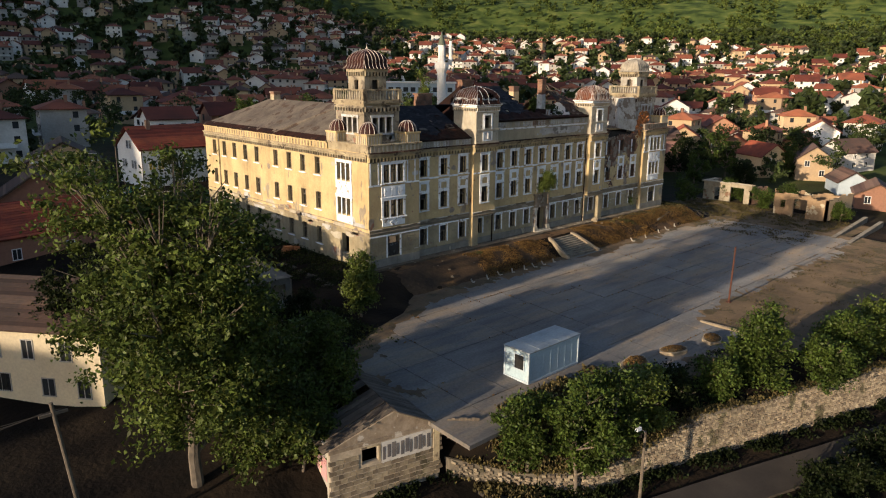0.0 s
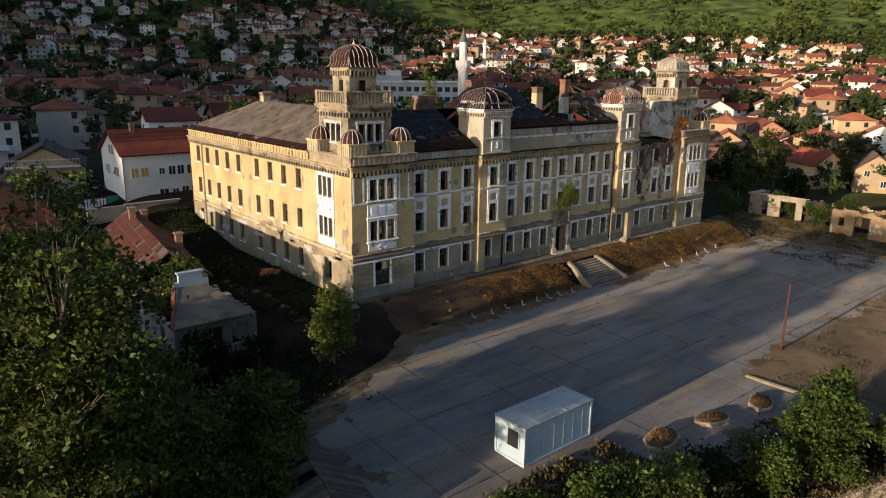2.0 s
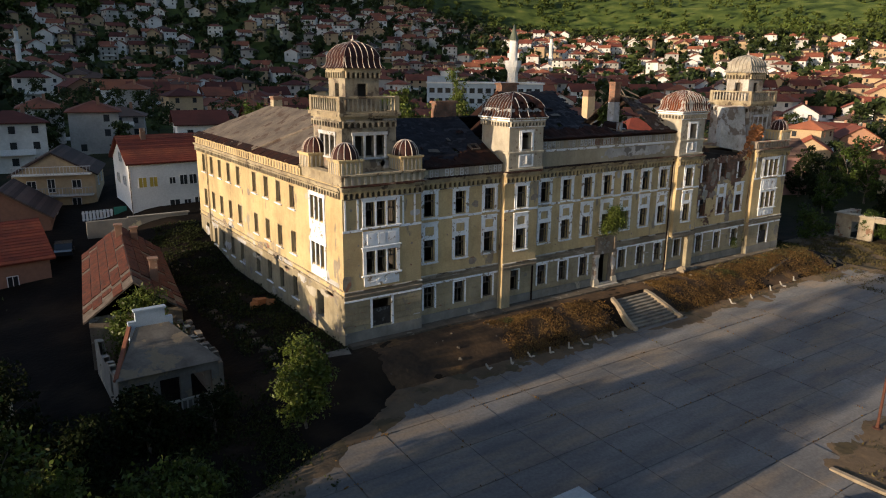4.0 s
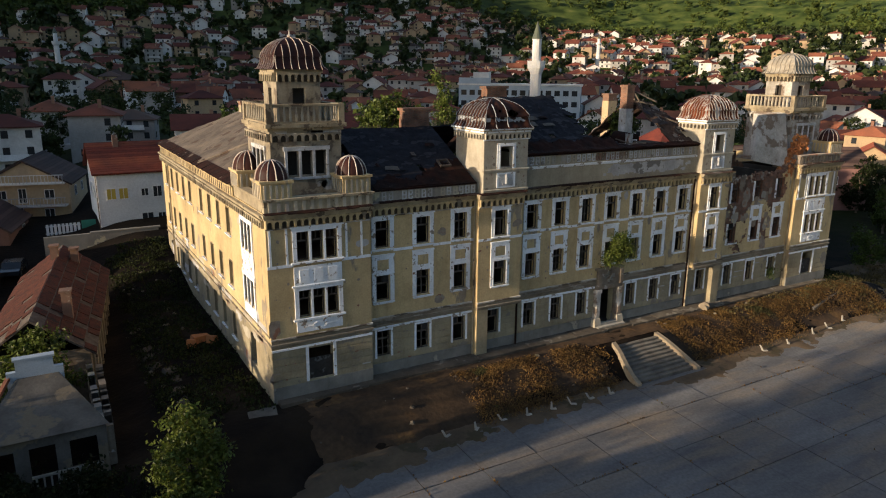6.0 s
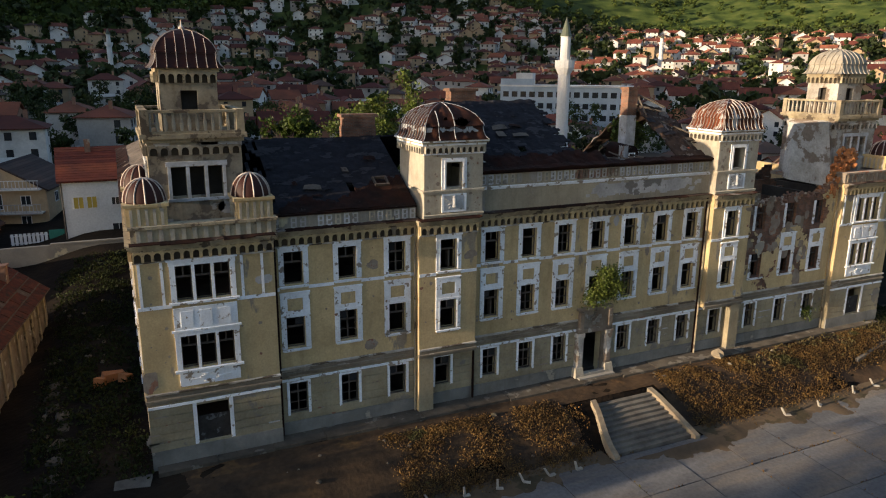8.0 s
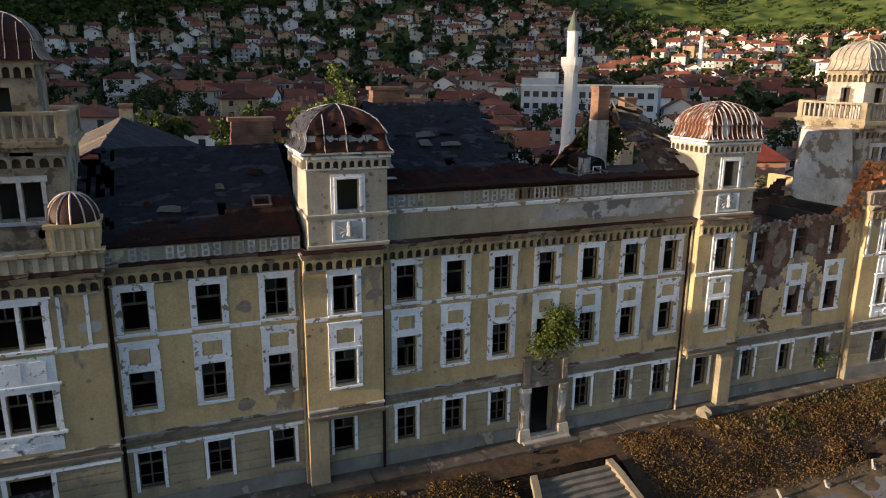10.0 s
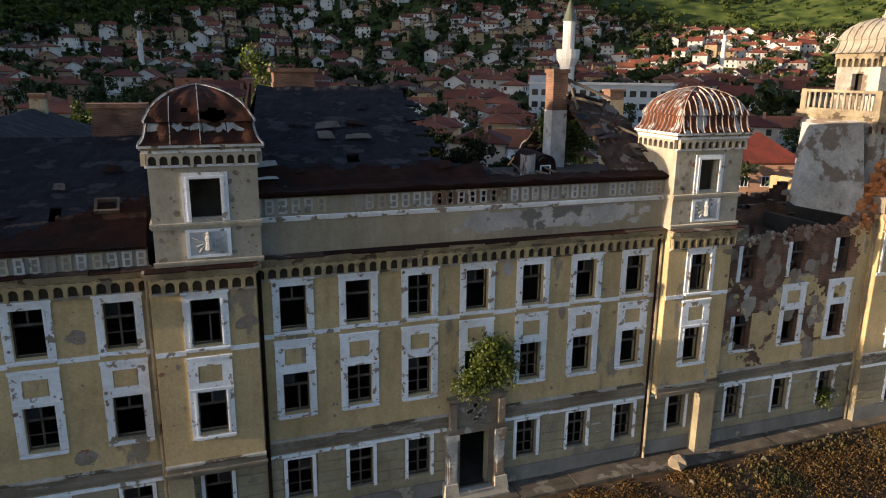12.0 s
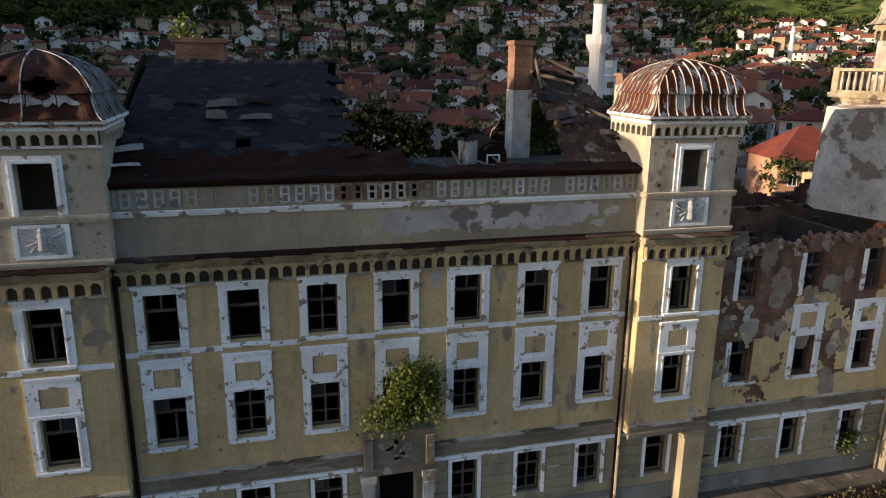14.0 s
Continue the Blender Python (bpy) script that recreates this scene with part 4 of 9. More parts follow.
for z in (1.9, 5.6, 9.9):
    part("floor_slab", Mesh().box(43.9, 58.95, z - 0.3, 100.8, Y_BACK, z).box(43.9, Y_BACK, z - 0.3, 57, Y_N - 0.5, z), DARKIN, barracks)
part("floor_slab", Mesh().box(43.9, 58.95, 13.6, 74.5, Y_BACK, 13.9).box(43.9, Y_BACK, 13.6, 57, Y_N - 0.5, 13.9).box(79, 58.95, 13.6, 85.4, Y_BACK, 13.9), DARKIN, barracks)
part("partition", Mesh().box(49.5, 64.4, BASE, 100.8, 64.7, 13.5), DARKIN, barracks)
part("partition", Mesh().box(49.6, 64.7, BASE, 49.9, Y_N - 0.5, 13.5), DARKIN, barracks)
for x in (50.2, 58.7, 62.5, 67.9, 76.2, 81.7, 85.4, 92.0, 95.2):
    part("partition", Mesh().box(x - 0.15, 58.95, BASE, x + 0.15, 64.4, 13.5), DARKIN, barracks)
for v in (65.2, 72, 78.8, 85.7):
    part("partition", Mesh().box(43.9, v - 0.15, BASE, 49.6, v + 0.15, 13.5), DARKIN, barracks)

# attic of the middle range and low parapets --------------------------------
f = front(58.5)
part("attic_wall", Mesh().box(62.5, 58.5, 14.02, 81.7, 59.0, 16.45), ATTICPL, barracks, "attic wall with plaster peeling to grey render")
m = cornice(f, 62.5, 81.7, 15.42, 15.62, 0.14)
part("attic_moulding", m, WHITE, barracks)


def attic_panels(f, u0, n, z0, z1):
    """A row of small framed ornament panels, half of them weathered bare."""
    for i in range(n):
        c = u0 + i * 0.5 + rnd.uniform(-0.02, 0.02)
        if 66.2 < c < 67.2:
            continue
        am = Mesh()
        for k in (-0.125, 0.125):
            slab(am, f, c + k - 0.042, c + k + 0.042, -0.05, 0.0, z0 + rnd.uniform(0, 0.05), z1)
        for z in (z0, (z0 + z1) / 2 - 0.03, z1 - 0.08):
            slab(am, f, c - 0.083, c + 0.083, -0.05, 0.0, z, z + 0.07)
        part("panel_fill", slab(Mesh(), f, c - 0.083, c + 0.083, -0.012, 0.0, z0 + 0.06, z1 - 0.08), GREYPL, barracks)
        part("attic_panel", am, (PEELED, PEELED, PANELW, TOWERPALE, GREYPL)[rnd.randrange(5)] if not 70.0 < c < 73.4 else (PORTAL, PEELED, BRICK)[rnd.randrange(3)], barracks)


attic_panels(f, 62.75, 38, 15.72, 16.32)


def peel(place, u0, u1, z0, z1, seed, full=0.0, c=0.1, depth=0.012, edge=1.0):
    """A ragged patch where the plaster has come off: shallow cells with a torn outline."""
    m = Mesh()
    nu, nz = int((u1 - u0) / c), int((z1 - z0) / c)
    cu, cz, ru, rz = (u0 + u1) / 2, (z0 + z1) / 2, (u1 - u0) / 2, (z1 - z0) / 2

    def depth_at(u, z):
        k = max(((u - cu) / ru) ** 2, ((z - cz) / rz) ** 2) * full + (((u - cu) / ru) ** 2 + ((z - cz) / rz) ** 2) * (1 - full)
        return k + edge * (0.7 * noise.noise((u * 1.1, z * 1.5, seed)) + 0.3 * noise.noise((u * 3.7, z * 3.7, seed + 4.0)))

    for i in range(nu):
        for j in range(nz):
            a, b = u0 + i * c, z0 + j * c
            if depth_at(a + c / 2, b + c / 2) < 0.75:
                m.add([place(a, -depth, b), place(a + c, -depth, b), place(a + c, -depth, b + c), place(a, -depth, b + c)], [(0, 1, 2, 3)])
    return welded(m)


part("peeled_patch", peel(f, 70.4, 81.0, 14.35, 15.38, 3.0, 0.7), PEELED, barracks, "grey render where the attic plaster has come off")
part("peeled_patch", peel(f, 69.6, 73.6, 15.72, 16.36, 7.0, 0.8, 0.08), BRICK, barracks, "bare brick where the frieze has fallen")
for u0, u1, y, kind, us in SECTIONS:
    g = front(y)
    lo, hi = u0 + 0.1, u1 - 0.1
    for i in range(int((u1 - u0) * 0.9)):
        u = rnd.uniform(lo, hi)
        z = rnd.choice((rnd.uniform(6.2, 13.0), rnd.uniform(6.2, 7.0), rnd.uniform(9.0, 10.5), rnd.uniform(12.6, 13.1)))
        w, hgt = rnd.uniform(0.15, 0.55), rnd.uniform(0.15, 0.7)
        if any(abs(u - v) < (1.75 if kind == "bay" else 0.85) + w for v in us):
            continue
        pm = peel(g, u - w, u + w, z - hgt, z + hgt, i + u, 0.0, 0.06, 0.01, 1.3)
        if pm.v:
            part("peeled_patch", pm, (PEELBRICK, PEELED, PEELBRICK)[i % 3], barracks)
    b58 = front(58.5) if kind == "turret" else g
    for i in range(int((u1 - u0) * 0.8)):
        u, z = rnd.uniform(lo, hi), rnd.uniform(2.6, 5.3)
        if any(abs(u - v) < (1.3 if kind == "bay" else 1.0) for v in us):
            continue
        pm = peel(b58, u - 0.4, u + 0.4, z - 0.45, z + 0.45, i + u + 50, 0.0, 0.07, 0.045, 1.3)
        if pm.v:
            part("peeled_patch", pm, (PEELBRICK, PEELED)[i % 2], barracks)
rp = random.Random(314)
for i in range(46):
    u, z = rp.uniform(58.6, 95.0), rp.choice((rp.uniform(4.9, 6.4), rp.uniform(5.2, 6.2), rp.uniform(1.2, 5.0), rp.uniform(6.0, 13.0)))
    big = 1.6 if z < 6.4 else 0.6
    w, hgt = rp.uniform(0.3, 1.0) * big, rp.uniform(0.2, 0.45) * (1.3 if z < 6.4 else 1.0)
    if z > 6.4 and any(abs(u - v) < 0.62 + w for v in (*SIDE_V, 62.2)):
        continue
    pm = peel(side(X_W), u - w, u + w, z - hgt, z + hgt, i * 1.7, 0.0, 0.08, 0.015, 1.3)
    if pm.v:
        part("peeled_patch", pm, (PEELED, PEELBRICK, TOWERPALE)[i % 3], barracks)
for i in range(20):
    u, z = 46.65 + rp.uniform(-2.3, 2.3), rp.choice((rp.uniform(14.4, 15.6), rp.uniform(17.8, 18.9), rp.uniform(15.0, 18.6)))
    if abs(u - 46.65) < 1.9 and 15.4 < z < 18.0:
        continue
    pm = peel(front(60.0) if i % 3 else side(44.51), *((u - 0.5, u + 0.5) if i % 3 else (62.5 + u - 47.15, 62.5 + u - 46.15)), z - 0.4, z + 0.4, i * 2.3, 0.0, 0.07, 0.012, 1.4)
    if pm.v:
        part("peeled_patch", pm, (PEELBRICK, PEELED, PORTAL)[i % 3], barracks)
part("attic_cornice", cornice(f, 62.5, 81.7, 16.38, 16.62, 0.3), RUSTROOF, barracks)
f = front(58.4)
part("parapet", Mesh().box(50.2, 58.35, 14.02, 58.7, 58.7, 14.75), GREYPL, barracks)
attic_panels(front(58.35), 50.5, 17, 14.08, 14.68)
part("parapet_coping", Mesh().box(50.2, 58.2, 14.75, 58.7, 58.8, 14.87), RUSTROOF, barracks)


# domes and towers ------------------------------------------------------------
OGEE = [(1.04, 0.0), (0.985, 0.05), (0.94, 0.13), (0.91, 0.23), (0.895, 0.31), (0.885, 0.35), (0.87, 0.37), (0.925, 0.38), (0.915, 0.41), (0.87, 0.49), (0.82, 0.58), (0.725, 0.70), (0.61, 0.79), (0.50, 0.86), (0.33, 0.93), (0.17, 0.975), (0.02, 1.0)]
HELMET = [(1.04, 0.0), (0.985, 0.035), (0.93, 0.10), (0.885, 0.19), (0.855, 0.29), (0.84, 0.37), (0.875, 0.375), (0.87, 0.41), (0.835, 0.51), (0.765, 0.63), (0.655, 0.75), (0.50, 0.86), (0.31, 0.94), (0.13, 0.985), (0.02, 1.0)]
ROUND = [(1.0, 0.0), (1.0, 0.06), (0.97, 0.25), (0.9, 0.45), (0.78, 0.64), (0.6, 0.82), (0.38, 0.94), (0.15, 0.99), (0.02, 1.0)]


def fine(profile, k=3):
    """The profile with k steps between its points."""
    out = []
    for (r0, z0), (r1, z1) in zip(profile, profile[1:]):
        out += [(r0 + (r1 - r0) * i / k, z0 + (z1 - z0) * i / k) for i in range(k)]
    return out + [profile[-1]]


def dome(parent, cx, cy, z0, half, h, profile, material, seams, torn=False, ky=1.0, seam_mat=None):
    """A four-sided sheet-metal dome with raised seams; a torn one has a ragged hole and dented sheets."""
    m = Mesh()
    n = 9
    flat = Matrix.Diagonal((1, ky, 1, 1))
    for side_i in range(4):
        rot = flat @ Matrix.Rotation(side_i * math.pi / 2, 4, "Z")
        vs, fs = [], []
        prof, cols = (fine(profile), 33) if torn and side_i == 0 else (profile, n)
        for r, z in prof:
            for k in range(cols):
                s = -1 + 2 * k / (cols - 1)
                p = Vector((s * r * half, -r * half, z * h))
                if torn and abs(s) < 0.97 and z > 0.02:
                    p += Vector((0, 1, -0.4)) * 0.10 * noise.noise((s * 3.3, z * 6, side_i + 0.5))
                vs.append(Vector((cx, cy, z0)) + rot @ p)
        for j in range(len(prof) - 1):
            for k in range(cols - 1):
                if cols == 33:
                    r, z = prof[j]
                    s = (-1 + 2 * (k + 0.5) / 32) * r
                    e = 0.30 * noise.noise((s * 4.1, z * 7.3, 2.2)) + 0.15 * noise.noise((s * 11, z * 17, 5.2))
                    if ((s - 0.23) / 0.22) ** 2 + ((z - 0.48) / 0.10) ** 2 < 1 + 1.4 * e or ((s + 0.24) / 0.05) ** 2 + ((z - 0.56) / 0.04) ** 2 < 1:
                        continue
                fs.append((j * cols + k, j * cols + k + 1, (j + 1) * cols + k + 1, (j + 1) * cols + k))
        m.add(vs, fs)
    d = part("dome", m, material, parent, "ribbed sheet-metal dome")
    shell = bmesh.new()
    shell.from_mesh(d.data)
    bmesh.ops.remove_doubles(shell, verts=shell.verts, dist=0.002)
    shell.to_mesh(d.data)
    shell.free()
    rib = Mesh()
    w = max(0.013, half * 0.0075)
    for side_i in range(4):
        rot = flat @ Matrix.Rotation(side_i * math.pi / 2, 4, "Z")
        for q in range(seams if not (torn and side_i == 0) else 2):
            s = (-1 + 2 * (q + 0.5) / seams) * 0.98 if not (torn and side_i == 0) else (-0.02, -0.52)[q]
            pts = []
            for r, z in profile:
                lim = min(abs(s), r * 0.995)
                if abs(s) > r and z > 0.5:
                    break
                pts.append(Vector((math.copysign(min(abs(s) * (0.86 + 0.14 * r), lim), s) * half, -r * half, z * h)))
            for a, b in zip(pts, pts[1:]):
                o, e = Vector((w, 0, 0)), Vector((0, -0.05 - w, 0.03))
                quad = [a - o, a + o, b + o, b - o]
                rib.hexa([Vector((cx, cy, z0)) + rot @ p for p in quad], [Vector((cx, cy, z0)) + rot @ (p + e) for p in quad])
        hip = [Vector((r * half, -r * half, z * h)) for r, z in profile]
        for a, b in zip(hip, hip[1:]):
            rib.tube(Vector((cx, cy, z0)) + rot @ a, Vector((cx, cy, z0)) + rot @ b, w * 1.6, w * 1.6, 5)
    part("seam", rib, seam_mat or SEAM, parent)
    if seams < 9:
        part("finial", Mesh().lathe([(0.12, z0 + h - 0.05), (0.16, z0 + h + 0.1), (0.05, z0 + h + 0.2), (0.02, z0 + h + 0.5)], cx, cy, 8), SEAM, parent)
    return d


def zinc_band(parent, cx, cy, z0, half, h, ky):
    """Pale zinc sheets left on the upper skirt of a rusted dome, with a ragged lower edge."""
    q = random.Random(12)
    rs_, zs_ = [r for r, z in OGEE[:7]], [z for r, z in OGEE[:7]]
    for side_i in range(4):
        rot = Matrix.Diagonal((1, ky, 1, 1)) @ Matrix.Rotation(side_i * math.pi / 2, 4, "Z")
        for u0, u1 in ((-0.97, -0.22), (-0.2, 0.02), (0.04, 0.47), (0.49, 0.96)):
            if side_i and q.random() < 0.3:
                continue
            vs, fs, n = [], [], 9
            for k in range(n):
                s = u0 + (u1 - u0) * k / (n - 1)
                lo = 0.235 + 0.10 * noise.noise((s * 5.1, side_i * 3.0, 1.0)) + q.uniform(-0.025, 0.025)
                for j in range(4):
                    z = lo + (0.365 - lo) * j / 3
                    r = lerp(z, zs_, rs_)
                    vs.append(Vector((cx, cy, z0)) + rot @ Vector((s * r * half, -r * half - 0.014, z * h)))
            for k in range(n - 1):
                for j in range(3):
                    fs.append((k * 4 + j, k * 4 + 4 + j, k * 4 + 5 + j, k * 4 + 1 + j))
            part("zinc_sheet", Mesh().add(vs, fs), ZINC, parent, "pale zinc sheet with rust runs")


def turret(cx, material, torn, back):
    t = part("turret", wall_mesh(front(57.8), cx - 1.9, cx + 1.9, 14.02, 18.3, [(cx - 0.54, cx + 0.54, 15.85, 17.35)], 0.4), TOWERPALE, barracks, "square roof turret with a window")
    part("wall", Mesh().box(cx - 1.9, 58.201, 14.02, cx - 1.5, back, 18.3).box(cx + 1.5, 58.201, 14.02, cx + 1.9, back, 18.3).box(cx - 1.5, back - 0.4, 14.02, cx + 1.5, back, 18.3).box(cx - 1.5, 58.2, 18.0, cx + 1.5, back - 0.4, 18.3), TOWERPALE, t)
    part("window_surround", surround_mesh("turret", 0.54), WHITE, t).matrix_local = pose(cx, 57.8, 0)
    for s in (-1, 1):
        part("jamb", jamb_mesh("turret", 0.54, s), WHITE, t).matrix_local = pose(cx, 57.8, 0)
    m = Mesh()
    f = front(57.8)
    slab(m, f, cx - 1.97, cx + 1.97, -0.14, 0.01, 15.62, 15.72)
    slab(m, f, cx - 1.95, cx + 1.95, -0.1, 0.01, 15.5, 15.62)
    slab(m, f, cx - 1.97, cx + 1.97, -0.14, 0.01, 14.2, 14.28)
    slab(m, f, cx - 1.95, cx + 1.95, -0.09, 0.01, 14.1, 14.2)
    slab(m, side(cx - 1.9), 57.75, back, -0.1, 0.01, 15.55, 15.72)
    part("moulding", m, TOWERPALE, t)
    pm = Mesh()
    part("trophy_panel", slab(Mesh(), f, cx - 0.8, cx + 0.8, -0.05, 0.01, 14.38, 15.47), PANELW, t, "white panel with a relief trophy")
    part("panel_border", slab(slab(slab(slab(Mesh(), f, cx - 0.8, cx - 0.66, -0.09, -0.04, 14.38, 15.47), f, cx + 0.66, cx + 0.8, -0.09, -0.04, 14.38, 15.47), f, cx - 0.66, cx + 0.66, -0.085, -0.04, 15.36, 15.47), f, cx - 0.66, cx + 0.66, -0.085, -0.04, 14.38, 14.48), WHITE, t)
    pm.lathe([(0.02, 14.6), (0.16, 14.68), (0.12, 14.95), (0.15, 15.1), (0.09, 15.2), (0.11, 15.3), (0.02, 15.38)], cx, 57.72, 8)
    for s in (-1, 1):
        for k in range(4):
            pm.tube((cx + s * 0.1, 57.72, 14.95), (cx + s * (0.35 + 0.09 * k), 57.7, 14.6 + 0.2 * k), 0.03, 0.03, 5)
    part("trophy_relief", pm, PANELW, t)
    for fr, a, b in ((front(57.8), cx - 1.9, cx + 1.9), (side(cx - 1.9), 57.8, back), (side(cx + 1.9), 57.8, back)):
        if fr(0, 1, 0)[0] > cx + 1.9:
            fr = lambda u, d, z: (cx + 1.9 - d, u, z)
        frieze(fr, a, b, 17.85, 18.3, 0.38, 0.2, TOWERPALE, t)
    part("cornice", Mesh().box(cx - 2.05, 57.65, 18.3, cx + 2.05, back + 0.15, 18.42).box(cx - 2.17, 57.53, 18.5, cx + 2.17, back + 0.27, 18.6), WHITE, t, "flaking white eave cornice")
    dm = Mesh().box(cx - 2.1, 57.6, 18.42, cx + 2.1, back + 0.2, 18.5)
    for i in range(30):
        dm.box(cx - 2.12 + i * 0.145, 57.55, 18.42, cx - 2.05 + i * 0.145, 57.6, 18.5)
    part("dentil_band", dm, CREAM, t)
    part("eave_line", Mesh().box(cx - 1.98, 57.7, 17.78, cx + 1.98, 57.8, 17.86), WHITE, t)
    ky = ((back - 57.8) / 2 + 0.26) / 2.04
    dome(t, cx, (57.8 + back) / 2, 18.6, 2.04, 2.05, OGEE, material, 11, torn, ky, ZINC if torn else None)
    if torn:
        zinc_band(t, cx, (57.8 + back) / 2, 18.6, 2.04, 2.05, ky)
    return t


turret(60.9, DARKRUST, True, 61.6)
turret(83.5, RUSTDOME, False, 60.6)


def balustrade(parent, x0, y0, x1, y1, z0, z1):
    b = None
    for x in (x0, x1):
        for y in (y0, y1):
            m = Mesh().box(x - 0.05 if x == x0 else x - 0.36, y - 0.05 if y == y0 else y - 0.36, z0, x + 0.36 if x == x0 else x + 0.05, y + 0.36 if y == y0 else y + 0.05, z1 + 0.03)
            part("pedestal", m, CREAM, parent)
    for a, c, d, e in ((x0, y0, x1, y0 + 0.3), (x0, y1 - 0.3, x1, y1), (x0, y0 + 0.3, x0 + 0.3, y1 - 0.3), (x1 - 0.3, y0 + 0.3, x1, y1 - 0.3)):
        part("base_rail", Mesh().box(a, c, z0, d, e, z0 + 0.12), CREAM, parent)
        r = part("top_rail", Mesh().box(a - 0.04, c - 0.04, z1 - 0.14, d + 0.04, e + 0.04, z1), CREAM, parent, "weathered stone balustrade rail")
        b = b or r
    me = shared(f"baluster{z1 - z0:.2f}", lambda: Mesh().lathe([(0.06, 0), (0.085, 0.12 * (z1 - z0)), (0.10, 0.3 * (z1 - z0)), (0.055, 0.62 * (z1 - z0)), (0.08, 0.76 * (z1 - z0))], 0, 0, 6), TOWERPALE)
    n = 12
    for i in range(n):
        k = (i + 1) / (n + 1)
        for x, y in ((x0 + (x1 - x0) * k, y0 + 0.15), (x0 + (x1 - x0) * k, y1 - 0.15), (x0 + 0.15, y0 + (y1 - y0) * k), (x1 - 0.15, y0 + (y1 - y0) * k)):
            part("baluster", me, TOWERPALE, parent).matrix_local = pose(x, y, z0 + 0.12)
    return b


def corner_tower(cx, mirror, dome_mat, wall_mat, cup_mat, ruined):
    """A stepped corner tower: parapet, cupolas, body with a three-light window, balustrade, lantern and dome."""
    s = -1 if mirror else 1
    cy, y0 = 62.5, 60.0
    t = part("corner_tower", wall_mesh(front(y0), cx - 2.36, cx + 2.36, 14.0, 19.0, [(cx - 1.3 + i * 0.92, cx - 0.55 + i * 0.92, 15.9, 17.45) for i in range(3)], 0.4), wall_mat, barracks, "stepped corner tower with balustrade and dome")
    wm = wall_mesh(side(cx - 2.36), y0 + 0.401, y0 + 5.1, 14.0, 19.0, [(cy - 1.3 + i * 0.92, cy - 0.55 + i * 0.92, 15.9, 17.45) for i in range(3)], 0.4)
    wm.box(cx + 1.96, y0 + 0.401, 14.0, cx + 2.36, y0 + 5.1, 19.0).box(cx - 1.96, y0 + 4.7, 14.0, cx + 1.96, y0 + 5.1, 19.0)
    part("wall", wm, wall_mat, t)
    wn_ = Mesh()
    for i in range(4):
        c = -1.38 + i * 0.92
        wn_.box(c - 0.085, -0.08, 15.8, c + 0.085, 0.03, 17.5)
    wn_.box(-1.55, -0.1, 17.5, 1.55, 0.02, 17.75).box(-1.55, -0.12, 15.65, 1.55, 0.02, 15.8)
    part("window_surround", wn_, PANELW, t, "flaking white surround").matrix_local = pose(cx, y0, 0)
    part("window_surround", wn_.data("window_surround"), PANELW, t).matrix_local = pose(cx - 2.36, cy, 0, 0, 0, -90)
    for fr, a, b in ((front(y0), cx - 2.3, cx + 2.3), (side(cx - 2.36), y0, y0 + 5.1)):
        frieze(fr, a, b, 18.1, 18.6, 0.5, 0.2, wall_mat, t)
    part("cornice", Mesh().box(cx - 2.5, y0 - 0.13, 18.75, cx + 2.5, y0 + 5.23, 18.95).box(cx - 2.66, y0 - 0.3, 18.95, cx + 2.66, y0 + 5.4, 19.2), CREAM, t)
    # Near-black boxes added inside body and lantern, so the openings look unlit.
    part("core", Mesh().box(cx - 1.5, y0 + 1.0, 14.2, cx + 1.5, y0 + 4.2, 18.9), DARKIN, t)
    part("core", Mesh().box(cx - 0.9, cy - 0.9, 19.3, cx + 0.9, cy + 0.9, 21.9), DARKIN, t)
    balustrade(t, cx - 2.52, y0 - 0.15, cx + 2.52, y0 + 5.25, 19.2, 20.4)
    h = 1.45
    part("lantern", wall_mesh(front(cy - h), cx - h, cx + h, 19.2, 22.4, [(cx - 0.42, cx + 0.42, 20.2, 21.35)], 0.3), wall_mat, t, "square lantern with small windows")
    lm = wall_mesh(side(cx - h), cy - h + 0.301, cy + h, 19.2, 22.4, [(cy - 0.35, cy + 0.35, 20.2, 21.35)], 0.3)
    lm.box(cx + h - 0.3, cy - h + 0.301, 19.2, cx + h, cy + h, 22.4).box(cx - h + 0.3, cy + h - 0.3, 19.2, cx + h - 0.3, cy + h, 22.4).box(cx - h + 0.3, cy - h + 0.3, 22.0, cx + h - 0.3, cy + h - 0.3, 22.2)
    part("lantern_wall", lm, wall_mat, t)
    for fr, a in ((front(cy - h), cx), (side(cx - h), cy)):
        frieze(fr, a - h, a + h, 21.75, 22.3, 0.42, 0.24, CREAM, t)
    part("lantern_cornice", Mesh().box(cx - h - 0.14, cy - h - 0.14, 22.3, cx + h + 0.14, cy + h + 0.14, 22.5), CREAM, t)
    dome(t, cx, cy, 22.5, 1.78, 2.0, HELMET, dome_mat, 7, seam_mat=PALEDOME if ruined else None)
    # parapet with cupolas
    pb = Mesh()
    xo = X_W if not mirror else X_E
    x_in = cx + s * 3.55
    a, b = sorted((xo, x_in))
    pb.box(a, 57.78, 14.07, b, 58.5, 14.75).box(a - 0.1, 57.63, 14.75, b + 0.1, 58.55, 14.9)
    c, d = sorted((xo, xo + s * 0.5))
    pb.box(c, 58.5, 14.07, d, 65.0, 14.75).box(c - 0.1, 58.55, 14.75, d + 0.1, 65.1, 14.9)
    pb.box(a + 0.1, 58.1, 13.9, b - 0.1, 65.0, 14.2)
    part("parapet", pb, PEELBRICK if ruined else CREAM, t)
